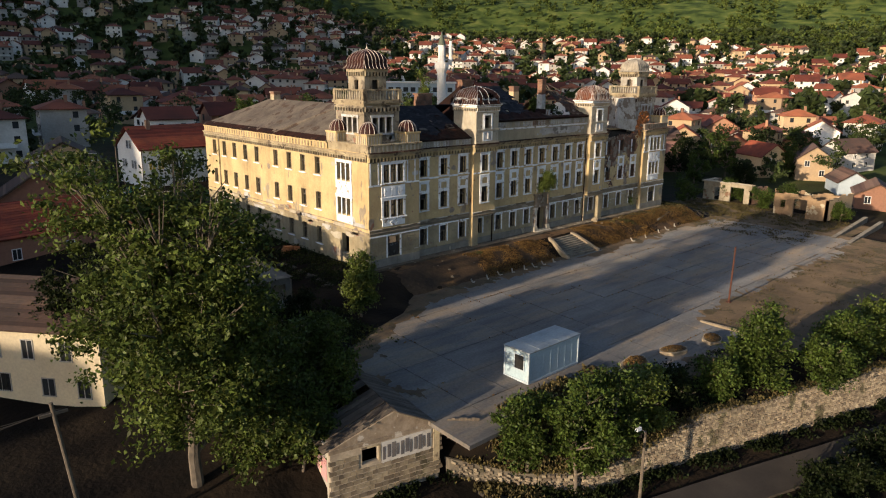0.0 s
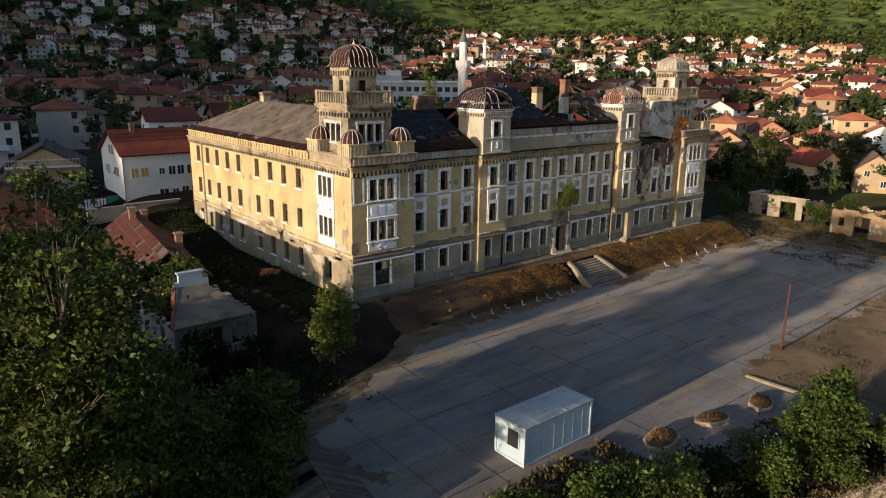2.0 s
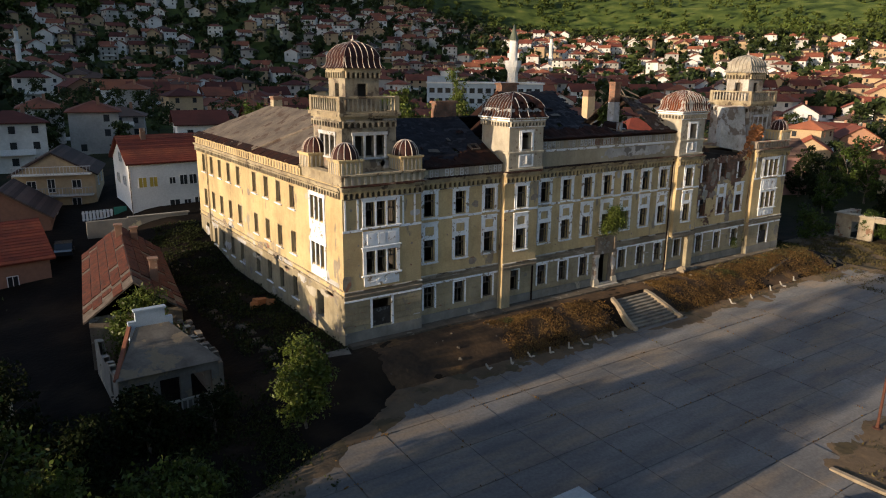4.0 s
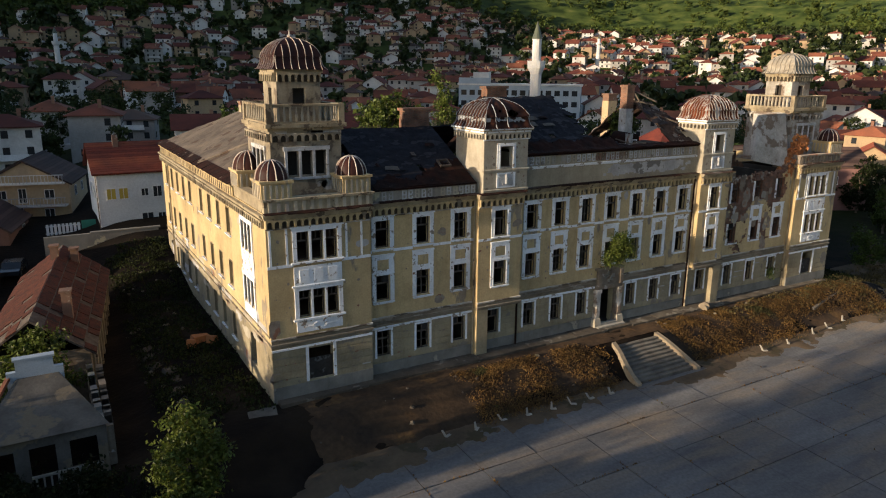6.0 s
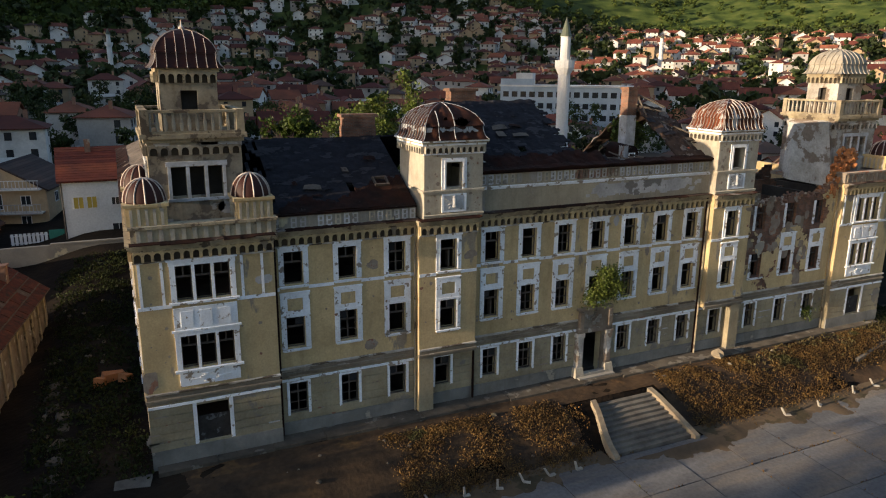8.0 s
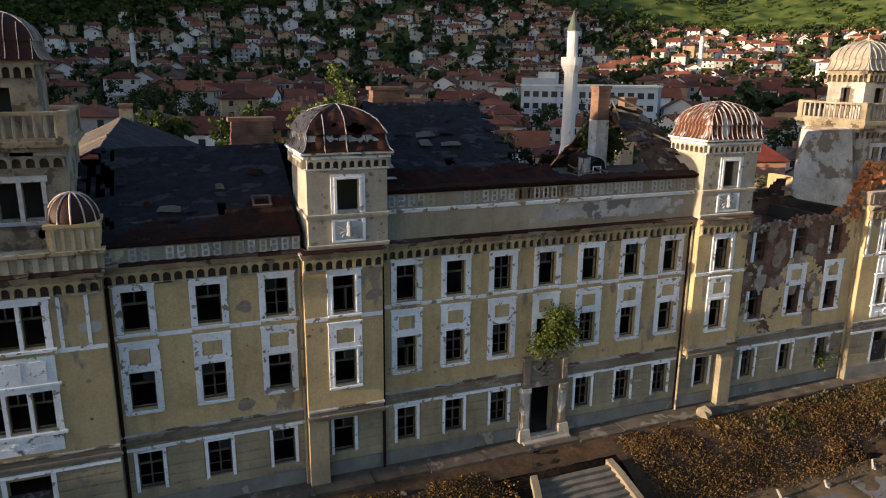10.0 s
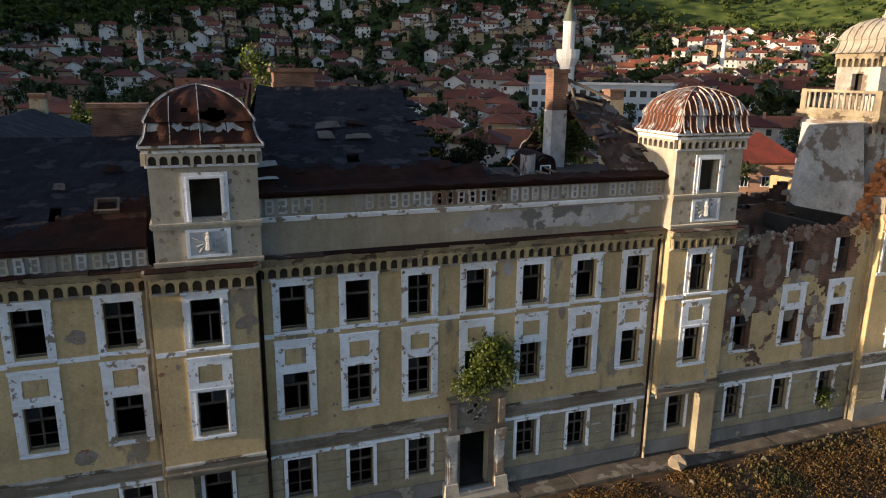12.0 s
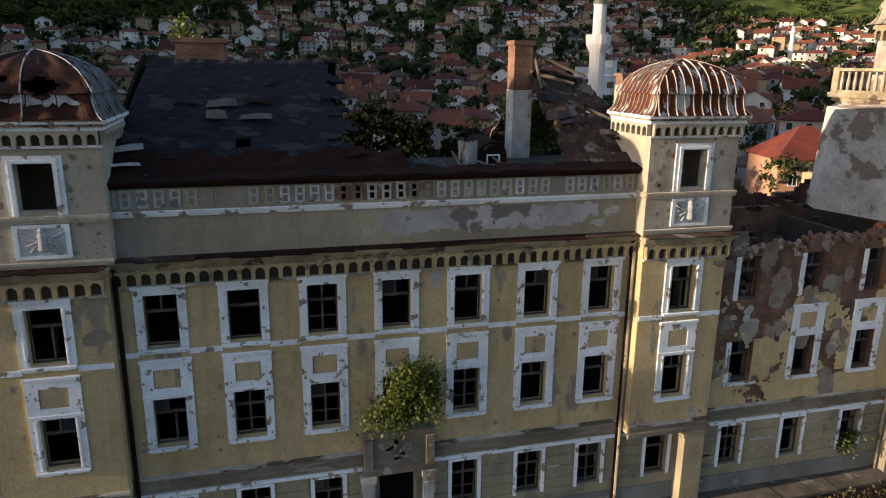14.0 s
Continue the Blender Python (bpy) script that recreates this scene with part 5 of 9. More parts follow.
    pilasters("parapet_pilaster", front(57.78), a + 0.1, b - 0.1, 14.1, 14.7, 0.5, 0.22, 0.05, PORTAL if ruined else TOWERPALE, t)
    spots = [(xo + s * 0.85, 58.8), (x_in - s * 1.05, 58.8), (xo + s * 0.85, 64.2)]
    for i, (px, py) in enumerate(spots):
        if ruined and i == 1:
            continue
        cu = part("cupola", Mesh().box(px - 0.95, py - 0.95, 14.9, px + 0.95, py + 0.95, 15.85).box(px - 1.05, py - 1.05, 15.85, px + 1.05, py + 1.05, 16.0), YELLOW, t, "small domed cupola on the parapet")
        for fr, k in ((front(py - 0.95), px), (side(px - 0.95), py)):
            pilasters("flute", fr, k - 0.9, k + 0.9, 14.9, 15.75, 0.3, 0.14, 0.05, TOWERPALE, cu)
        dm = Mesh()
        dm.lathe([(1.0 * r, 16.0 + z * 1.15) for r, z in ROUND], px, py, 20)
        dd = part("cupola_dome", dm, cup_mat, cu, "dark red metal dome", smooth=True)
        rb = Mesh()
        for k in range(12):
            an = k * math.tau / 12
            pts = [Vector((px + 1.01 * r * math.cos(an), py + 1.01 * r * math.sin(an), 16.01 + z * 1.15)) for r, z in ROUND]
            for p, q in zip(pts, pts[1:]):
                rb.tube(p, q, 0.038, 0.038, 4)
        part("seam", rb, SEAM, cu)
    return t


corner_tower(46.87, False, DARKDOME, TOWERWALL, DARKDOME, False)
corner_tower(98.9, True, PALEDOME, TOWERTORN, DARKDOME, True)


# roofs ---------------------------------------------------------------------
def roof(name, a, b, c, d, nx, ny, material, keep=None, rough=0.06, label=""):
    """A slope a b (eave) c d (ridge, c above b), slightly uneven; keep(s, t) leaves holes out."""
    a, b, c, d = (Vector(p) for p in (a, b, c, d))
    m = Mesh()
    vs, fs = [], []
    for j in range(ny + 1):
        for i in range(nx + 1):
            s, t = i / nx, j / ny
            p = (a * (1 - s) + b * s) * (1 - t) + (d * (1 - s) + c * s) * t
            p.z += noise.noise(p * 0.9) * rough * 2 + noise.noise(p * 3.1) * rough
            vs.append(p)
    for j in range(ny):
        for i in range(nx):
            if keep is None or keep((i + 0.5) / nx, (j + 0.5) / ny):
                fs.append((j * (nx + 1) + i, j * (nx + 1) + i + 1, (j + 1) * (nx + 1) + i + 1, (j + 1) * (nx + 1) + i))
    m.add(vs, fs)
    ob = part(name, m, material, barracks, label)
    sol = ob.modifiers.new("thickness", "SOLIDIFY")
    sol.thickness, sol.offset = 0.1, -1
    return ob


NZ = lambda u, v: noise.noise((u, v, 7.7))
# west wing: west slope, east slope, north hip
roof("roof_slope", (43.15, 65.2, 14.74), (43.15, 96.0, 14.74), (50.2, 89.5, 18.3), (50.2, 65.2, 18.3), 60, 14, GREYROOF, None, 0.04, "grey sheet roof slope, patched and stained")
roof("roof_hip", (43.15, 96.0, 14.74), (57.5, 96.0, 14.6), (50.2, 89.5, 18.3), (50.2, 89.5, 18.3), 20, 10, TORNROOF, None, 0.03)
roof("roof_slope", (57.5, 96.0, 14.5), (57.5, 68.0, 14.5), (50.2, 65.2, 18.3), (50.2, 89.5, 18.3), 40, 10, SLATE, None, 0.04)
for i in range(44):
    y = 65.4 + i * 0.7
    em = Mesh().sheet((42.98, y, 14.76 + rnd.uniform(-0.03, 0.05)), (42.98, y + 0.68, 14.76 + rnd.uniform(-0.03, 0.05)), (43.9, y + 0.68, 15.22), (43.9, y, 15.22), 0.05)
    part("eave_sheet", em, RUSTROOF, barracks)
part("roof_rib", Mesh().tube((43.3, 76.5, 14.95), (50.2, 71.0, 18.4), 0.14, 0.14, 6), GREYROOF, barracks)
# west range between tower and turret
roof("roof_slope", (49.2, 58.75, 14.85), (58.9, 58.75, 14.85), (58.9, 65.2, 18.3), (49.2, 65.2, 18.3), 48, 24, SLATE,
     lambda s, t: not (s < 0.16 and NZ(s * 30, t * 9) > 0.12 - 0.25 * (t > 0.5)) and not (0.62 < s < 0.67 and 0.22 < t < 0.32), 0.05, "black tarred roof slope with holes")
roof("roof_slope", (62.0, 71.9, 14.4), (50.0, 71.9, 14.4), (50.0, 65.2, 18.3), (62.0, 65.2, 18.3), 20, 10, SLATE, None, 0.05)
roof("rusted_flashing", (50.2, 58.3, 14.9), (58.7, 58.3, 14.9), (58.7, 62.0, 16.68), (50.2, 62.0, 16.68), 70, 30, RUSTROOF, lambda s, t: t < 0.2 + 0.5 * smooth01(s * 1.5 - 0.5) + 0.22 * NZ(s * 9, 1.0) + 0.1 * NZ(s * 31, t * 6), 0.05, "rusted maroon sheets along the eave")
# middle range: whole to the west, torn open to the east
roof("roof_slope", (62.4, 58.75, 16.7), (73.4, 58.75, 16.7), (73.4, 65.0, 20.5), (63.6, 65.0, 20.5), 80, 36, SLATE,
     lambda s, t: s < 0.77 + 0.10 * NZ(t * 11, 3.3) + 0.06 * NZ(t * 31, 8.3) - 0.03 * t + (0.16 if t < 0.07 else 0) and not (0.37 < s < 0.42 and 0.2 < t < 0.29), 0.06, "black tarred roof slope torn open at one end")
roof("roof_slope", (71.5, 71.9, 15.5), (62.4, 71.9, 15.5), (63.6, 65.0, 20.5), (70.8, 65.0, 20.5), 30, 12, SLATE, None, 0.06)
roof("rusted_flashing", (62.5, 58.2, 16.66), (81.7, 58.2, 16.62), (81.7, 59.0, 16.84), (62.5, 59.0, 16.84), 80, 4, RUSTROOF, lambda s, t: t < 0.7 or NZ(s * 14, 1.0) < 0.1, 0.06)
roof("rusted_flashing", (62.9, 58.75, 16.79), (72.6, 58.75, 16.79), (72.3, 60.9, 18.09), (63.3, 60.9, 18.09), 70, 16, RUSTROOF, lambda s, t: t < 0.42 + 0.2 * NZ(s * 7, 4.0) + 0.1 * NZ(s * 29, t * 5), 0.06, "rusted maroon sheets along the eave")
roof("roof_gable", (62.45, 58.9, 16.7), (62.45, 71.5, 16.0), (63.35, 65.0, 20.55), (63.35, 65.0, 20.55), 8, 6, RUSTROOF, None, 0.03)
roof("roof_slope", (78.9, 58.9, 16.75), (82.0, 58.9, 16.7), (82.3, 64.6, 19.7), (78.9, 64.6, 20.35), 40, 48, TORNROOF, lambda s, t: s > 0.03 + 0.10 * NZ(t * 6, 1.1) + 0.05 * NZ(t * 17, 4.1) and t < 0.95 + 0.16 * NZ(s * 5, 2.2) + 0.08 * NZ(s * 19, 2.2) and NZ(s * 7 + 3, t * 9) < 0.52, 0.14, "brown sagging roof felt with lifted sheets")
roof("roof_slope", (79.2, 71.0, 15.5), (82.3, 71.0, 15.5), (82.3, 64.7, 19.6), (79.2, 64.7, 20.2), 20, 20, TORNROOF, lambda s, t: NZ(s * 5, t * 5) < 0.3, 0.12)
br = Mesh()
for a, b in (((79.6, 64.2, 20.0), (80.9, 63.2, 19.6)), ((79.4, 64.5, 20.9), (81.6, 63.6, 19.9)), ((79.5, 64.5, 20.9), (79.3, 63.0, 19.4)), ((80.4, 62.6, 18.9), (82.2, 61.0, 18.0)), ((79.5, 64.6, 20.2), (79.4, 64.6, 21.0)), ((79.2, 64.0, 20.1), (80.2, 65.0, 20.4))):
    br.tube(a, b, 0.08, 0.07, 4)
for i in range(7):
    x = 73.6 + i * 0.55
    br.tube((x, 59.3, 16.72), (x + rnd.uniform(-0.4, 0.4), rnd.uniform(60.4, 62.4), rnd.uniform(16.4, 17.2)), 0.06, 0.05, 4)
part("broken_rafter", br, BARK, barracks, "grey broken rafters")
# remains of the attic beside the chimney: a bent sheet, a low dormer, loose flaps
bs = Mesh()
for k in range(8):
    a0, a1 = math.pi * (0.1 + 0.1 * k), math.pi * (0.1 + 0.1 * (k + 1))
    bs.sheet((75.3 - 0.4 * math.cos(a0), 60.6 - 0.5 * math.sin(a0), 16.3), (75.3 - 0.4 * math.cos(a1), 60.6 - 0.5 * math.sin(a1), 16.3), (75.3 - 0.4 * math.cos(a1), 60.6 - 0.5 * math.sin(a1), 17.45), (75.3 - 0.4 * math.cos(a0), 60.6 - 0.5 * math.sin(a0), 17.55), 0.03)
part("bent_sheet", bs, ZINC, barracks, "bent grey sheet standing in the torn roof")
dm = Mesh()
for k in range(10):
    a0, a1 = math.pi * k / 10, math.pi * (k + 1) / 10
    dm.hexa([(76.5 - 0.6 * math.cos(a0), 61.0, 16.3), (76.5 - 0.6 * math.cos(a1), 61.0, 16.3), (76.5 - 0.6 * math.cos(a1), 63.2, 16.3), (76.5 - 0.6 * math.cos(a0), 63.2, 16.3)],
            [(76.5 - 0.6 * math.cos(a0), 61.0, 16.9 + 0.5 * math.sin(a0)), (76.5 - 0.6 * math.cos(a1), 61.0, 16.9 + 0.5 * math.sin(a1)), (76.5 - 0.6 * math.cos(a1), 63.2, 17.0 + 0.5 * math.sin(a1)), (76.5 - 0.6 * math.cos(a0), 63.2, 17.0 + 0.5 * math.sin(a0))])
dor = part("dormer", dm, RUSTROOF, barracks, "low round-topped dormer, brown and rotten")
part("dormer_window", Mesh().box(76.25, 60.94, 16.5, 76.3, 61.0, 16.85).box(76.75, 60.94, 16.5, 76.8, 61.0, 16.85).box(76.25, 60.94, 16.85, 76.8, 61.0, 16.9).box(76.25, 60.94, 16.45, 76.8, 61.0, 16.5), WHITE, dor, "small white dormer window")
for i in range(26):
    x = rnd.choice((rnd.uniform(50.8, 58.2), rnd.uniform(63.2, 72.5), rnd.uniform(79.2, 81.6)))
    hi_ = x > 62
    k = rnd.uniform(0.05, 0.75)
    y, z = 58.75 + 6.3 * k, (16.7 + 3.8 * k if hi_ else 14.85 + 3.4 * k) + 0.1
    w, l_ = rnd.uniform(0.15, 0.6), rnd.uniform(0.1, 0.3)
    q = pose(x, y, z, 31 + rnd.uniform(-6, 14), rnd.uniform(-8, 8), rnd.uniform(-14, 14))
    fl = Mesh().add([q @ Vector(p) for p in ((-w, -l_, 0.08), (-w * 0.3, -l_ * 1.2, 0.13), (w, -l_ * 0.8, 0.05), (w * 0.9, l_, 0), (0.1, l_ * 1.2, 0.01), (-w * 0.8, l_ * 0.9, 0))], [(0, 1, 4, 5), (1, 2, 3, 4)])
    part("lifted_flap", fl, (SLATE, GREYROOF, RUSTROOF, SLATE)[i % 4] if k > 0.2 else (PEELED, RUSTROOF, RUSTROOF)[i % 3], barracks)

# Near-black floor paints the dark seen through the torn roof.
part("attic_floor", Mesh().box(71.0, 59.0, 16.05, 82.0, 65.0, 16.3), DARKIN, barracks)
# skylights
for x, y, z in ((57.3, 60.5, 15.97),):
    k = part("skylight", Mesh().box(-0.45, -0.4, 0, 0.45, -0.3, 0.16).box(-0.45, 0.3, 0, 0.45, 0.4, 0.16).box(-0.45, -0.3, 0, -0.35, 0.3, 0.16).box(0.35, -0.3, 0, 0.45, 0.3, 0.16), SASH, barracks, "small roof hatch")
    k.matrix_local = pose(x, y, z, 30)


def chimney(x, y, z0, z1, w, d, low, high, split):
    m = part("chimney", Mesh().box(x - w, y - d, z0, x + w, y + d, split), low, barracks, "chimney stack, plastered below and bare brick above")
    part("chimney_head", Mesh().box(x - w * 0.96, y - d * 0.96, split, x + w * 0.96, y + d * 0.96, z1 - 0.2).box(x - w * 1.12, y - d * 1.12, z1 - 0.2, x + w * 1.12, y + d * 1.12, z1), high, m)
    return m


chimney(78.9, 64.6, 14.0, 21.4, 0.44, 0.44, PANELW, BRICKWORK, 19.3)
chimney(57.6, 65.6, 16.0, 19.7, 1.1, 0.45, BRICKWORK, BRICKWORK, 18.9)
chimney(65.4, 66.2, 18.0, 21.3, 1.0, 0.45, BRICKWORK, BRICKWORK, 20.6)
chimney(50.5, 88.5, 17.0, 19.4, 0.5, 0.5, CREAM, BRICK, 19.0)
chimney(95.0, 84.0, 1.0, 19.9, 0.7, 0.55, HWALL_B, BRICK, 19.0)

# the fallen east range -------------------------------------------------------
rub = Mesh()
for i in range(260):
    u = rnd.uniform(85.6, 95.4)
    z = broken_top(u)
    s = rnd.uniform(0.06, 0.2)
    q = pose(u, 58.68 + rnd.uniform(-0.25, 0.3), z + rnd.uniform(-0.1, 0.2), rnd.uniform(0, 90), rnd.uniform(0, 90), rnd.uniform(0, 90))
    rub.box(-s, -s * 0.6, -s * 0.5, s, s * 0.6, s * 0.5, q)
part("broken_masonry", rub, BRICK, barracks, "loose broken bricks along the wall head")["kind"] = "stuff"
rub = Mesh()
for i in range(170):
    k = rnd.random()
    u = 94.6 + 2.2 * k + rnd.uniform(-0.5, 0.5)
    z = 13.2 + 3.2 * k + rnd.uniform(-0.5, 0.4)
    s = rnd.uniform(0.08, 0.26)
    q = pose(u, 58.5 + rnd.uniform(-0.35, 0.9), z, rnd.uniform(0, 90), rnd.uniform(0, 90), rnd.uniform(0, 90))
    rub.box(-s, -s * 0.6, -s * 0.5, s, s * 0.6, s * 0.5, q)
part("broken_masonry", rub, ORANGE, barracks, "bright orange broken brick of a torn wall")["kind"] = "stuff"
# Added slab standing in for the east tower's torn west wall.
part("fallen_gable", Mesh().hexa([(91.0, 59.6, 14.4), (95.3, 58.9, 13.6), (95.5, 59.6, 13.8), (91.2, 60.3, 14.5)], [(92.6, 60.9, 18.6), (95.9, 60.3, 18.7), (96.0, 61.0, 18.8), (92.8, 61.6, 18.7)]), TOWERTORN, barracks, "leaning slab of pale plastered wall")
jag = lambda a, b, k: lambda u: a + b * noise.noise((u * 0.7, k, 0.5)) + 0.4 * noise.noise((u * 2.1, k, 3.5))
part("cross_wall", wall_mesh(front(62.6), 85.7, 95.3, 9.9, 15.2, [(87.6, 88.7, 10.3, 12.6), (91.4, 92.6, 10.3, 12.6)], 0.4, jag(13.4, 1.1, 1.0)), BRICKWORK, barracks, "jagged brick cross wall of the fallen range")
part("cross_wall", wall_mesh(front(67.0), 85.7, 98.0, 9.9, 15.4, [(88.6, 89.6, 10.3, 12.6), (93.4, 94.6, 10.3, 12.6)], 0.4, jag(13.9, 1.2, 4.0)), BRICKWORK, barracks, "jagged brick cross wall of the fallen range")
part("cross_wall", wall_mesh(side(89.8), 59.0, 67.0, 9.9, 15.0, [], 0.35, jag(12.9, 1.4, 8.0)), BRICKWORK, barracks, "jagged brick cross wall of the fallen range")
heap = Mesh()
for i in range(420):
    u, v = rnd.uniform(85.8, 95.2), rnd.uniform(59.2, 66.8)
    z = 10.0 + 1.7 * max(0, 0.6 + noise.noise((u * 0.5, v * 0.5, 6.0))) * rnd.random() ** 0.5
    k = rnd.uniform(0.09, 0.24)
    heap.box(-k, -k * 0.6, -k * 0.5, k, k * 0.6, k * 0.5, pose(u, v, z, rnd.uniform(0, 90), rnd.uniform(0, 90), rnd.uniform(0, 90)))
part("fallen_brick", heap, BRICK, barracks, "heaps of fallen brick inside the range")["kind"] = "stuff"

rp = random.Random(41)
for i in range(44):
    u, z = rp.uniform(85.6, 93.2), rp.uniform(6.3, 13.2)
    if any(abs(u - c) < 0.85 and lo - 0.2 < z < hi + 0.2 for c in (87.2, 90.44, 93.7) for lo, hi in (TOP, LOW)):
        continue
    a, b = rp.uniform(0.25, 0.8), rp.uniform(0.25, 0.9)
    pm = peel(front(58.4), u - a, u + a, z - b, z + b, 60 + i * 1.7, 0.0, 0.07, 0.02 + 0.004 * (i % 5), 1.5)
    if pm.v:
        part("peeled_patch", pm, (PEELED, PEELBRICK, PORTAL, GREYPL, PEELBRICK)[i % 5], barracks)

# small damage to the plaster: pits, and bites out of the white surrounds ---------------
def bite(m, place, u, z, r, d, q):
    """A small ragged facet."""
    n = q.choice((5, 6, 7))
    a0 = q.random() * 6
    pts = [place(u + r * q.uniform(0.5, 1.2) * math.cos(a0 + i * math.tau / n), -d, z + r * q.uniform(0.5, 1.3) * math.sin(a0 + i * math.tau / n)) for i in range(n)]
    m.add(pts, [tuple(range(n))])


rq = random.Random(99)
for u0, u1, y, kind, us in SECTIONS:
    place = front(y)
    pits, bites = Mesh(), Mesh()
    for i in range(int((u1 - u0) * 7)):
        u, z = rq.uniform(u0 + 0.1, u1 - 0.1), rq.uniform(6.2, 13.1)
        if kind == "ruin" or any(abs(u - v) < (1.8 if kind == "bay" else 0.9) for v in us):
            continue
        bite(pits, place, u, z, 0.03 + 0.11 * rq.random() ** 3, 0.006, rq)
    for v in us:
        for i in range(10 if kind == "bay" else 6):
            w = (1.6 if kind == "bay" else 0.78)
            u, z = v + rq.choice((-1, 1)) * (w + rq.uniform(-0.2, 0.03)), rq.choice((rq.uniform(6.9, 10.4), rq.uniform(10.8, 13.0)))
            if kind == "ruin" and z > 10.6:
                continue
            bite(bites, place, u, z, 0.025 + 0.11 * rq.random() ** 2.2, 0.104, rq)
    if pits.v:
        part("plaster_pit", pits, PEELBRICK, barracks, "small pits in the yellow plaster")["kind"] = "stuff"
    if bites.v:
        part("flaked_spot", bites, PEELED if kind == "bay" else PEELBRICK, barracks, "spots flaked off the white surrounds")["kind"] = "stuff"
    base = front(58.5) if kind == "turret" else place
    low = Mesh()
    for i in range(int((u1 - u0) * 10)):
        u, z = rq.uniform(u0 + 0.1, u1 - 0.1), rq.uniform(2.6, 5.3)
        if any(abs(u - v) < (1.2 if kind == "bay" else 0.8) for v in us):
            continue
        bite(low, base, u, z, 0.04 + 0.16 * rq.random() ** 2, 0.04, rq)
    part("plaster_pit", low, PEELBRICK, barracks, "pits and scars in the ground floor plaster")["kind"] = "stuff"
for cx in (60.9, 83.5):
    place = front(57.8)
    m = Mesh()
    for i in range(70):
        u, z = cx + rq.uniform(-1.8, 1.8), rq.uniform(14.3, 17.8)
        if abs(u - cx) > 0.8:
            bite(m, place, u, z, 0.03 + 0.13 * rq.random() ** 2.5, 0.006, rq)
    part("plaster_pit", m, PEELBRICK, barracks, "small pits in the turret plaster")["kind"] = "stuff"

# ---- the court and its edges ----
rs = random.Random(11)

court = tagged(new("pavement"), "cracked grey concrete court of large slabs", "pavement", kind="structure")
SLAB_X = [29.0 + i * 3.9 for i in range(22)]
SLAB_Y = [20.9 + i * 3.75 for i in range(9)]


def outside(x, y):
    """Distance beyond the court's edge, negative on the slabs."""
    left = lerp(y, (28, 32, 41, 43.9, 45.5, 46.3, 47.7, 49, 50.6), (30.5, 29.5, 30.0, 32.4, 34.9, 37, 40, 44, 46.5))
    low = lerp(x, (20, 30, 42, 46, 61.9, 62.1, 120), (31.0, 30.2, 28.4, 26.0, 24.6, 30.7, 31))
    return max((left - x) * 0.7, low - y, y - 50.6, x - (112 - 0.25 * (y - 30)))


def in_court(x, y):
    return outside(x, y) < 1.4 and y < 50.9


CELL = 1.3
for i, x in enumerate(SLAB_X):
    for j, y in enumerate(SLAB_Y):
        x1 = x + 3.9 - 0.05
        y1 = min(y + 3.75 - 0.05, 50.8)
        cells = [(x + a * CELL, y + b * 1.25) for a in range(3) for b in range(3) if in_court(x + a * CELL + 0.65, y + b * 1.25 + 0.6)]
        if not cells:
            continue
        z = rs.uniform(-0.018, 0.018)
        m = Mesh()
        if len(cells) == 9:
            za, zb = court_z(y) + z, court_z(y1) + z
            m.hexa([(x, y, za - 0.3), (x1, y, za - 0.3), (x1, y1, zb - 0.3), (x, y1, zb - 0.3)],
                   [(x, y, za + rs.uniform(-0.008, 0.008)), (x1, y, za + rs.uniform(-0.008, 0.008)), (x1, y1, zb), (x, y1, zb)])
        else:
            fine_cells = [(x + a * CELL / 3, y + b * 1.25 / 3) for a in range(9) for b in range(9) if in_court(x + a * CELL / 3 + 0.2, y + b * 1.25 / 3 + 0.2)]
            for a, b in fine_cells:
                a1, b1 = min(a + CELL / 3, x1), min(b + 1.25 / 3, y1)
                if b1 <= b or a1 <= a:
                    continue
                za, zb = court_z(b) + z, court_z(b1) + z
                m.hexa([(a, b, za - 0.3), (a1, b, za - 0.3), (a1, b1, zb - 0.3), (a, b1, zb - 0.3)], [(a, b, za), (a1, b, za), (a1, b1, zb), (a, b1, zb)])
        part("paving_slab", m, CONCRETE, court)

# earth drifted over the slabs' edges, and the dry ground south-east of the court
drift_v, drift_f, drift_i = [], [], {}
DS = 0.3
for i in range(290):
    for j in range(125):
        x, y = 26.5 + i * DS, 15.5 + j * DS
        d = outside(x + DS / 2, y + DS / 2)
        dry = x > 61.0 and wall_line(x) + 3.4 < y < 31.0
        if not (-2.4 < d < 2.6 or (dry and d > 0)) or (68.0 < x < 75.3 and y > 50.2) or y > 52.6 or y < wall_line(x) + 3.4:
            continue
        ids = []
        for a, b in ((i, j), (i + 1, j), (i + 1, j + 1), (i, j + 1)):
            if (a, b) not in drift_i:
                x, y = 26.5 + a * DS, 15.5 + b * DS
                d = outside(x, y)
                e = d + 1.5 * noise.noise((x * 0.35, y * 0.35, 2.0)) + 0.9 * noise.noise((x * 1.1, y * 1.1, 5.0)) + 0.5 * noise.noise((x * 2.9, y * 2.9, 8.0))
                k = max(-0.1, min(0.06, 0.05 * e)) + 0.012 * noise.noise((x * 3.1, y * 3.1, 3.0))
                if not (x > 60.5 and y < 31.5):
                    k -= max(0.0, d - 1.5) * 0.22
                drift_i[a, b] = len(drift_v)
                drift_v.append((x, y, court_z(y) + 0.02 + k))
            ids.append(drift_i[a, b])
        drift_f.append(tuple(ids))
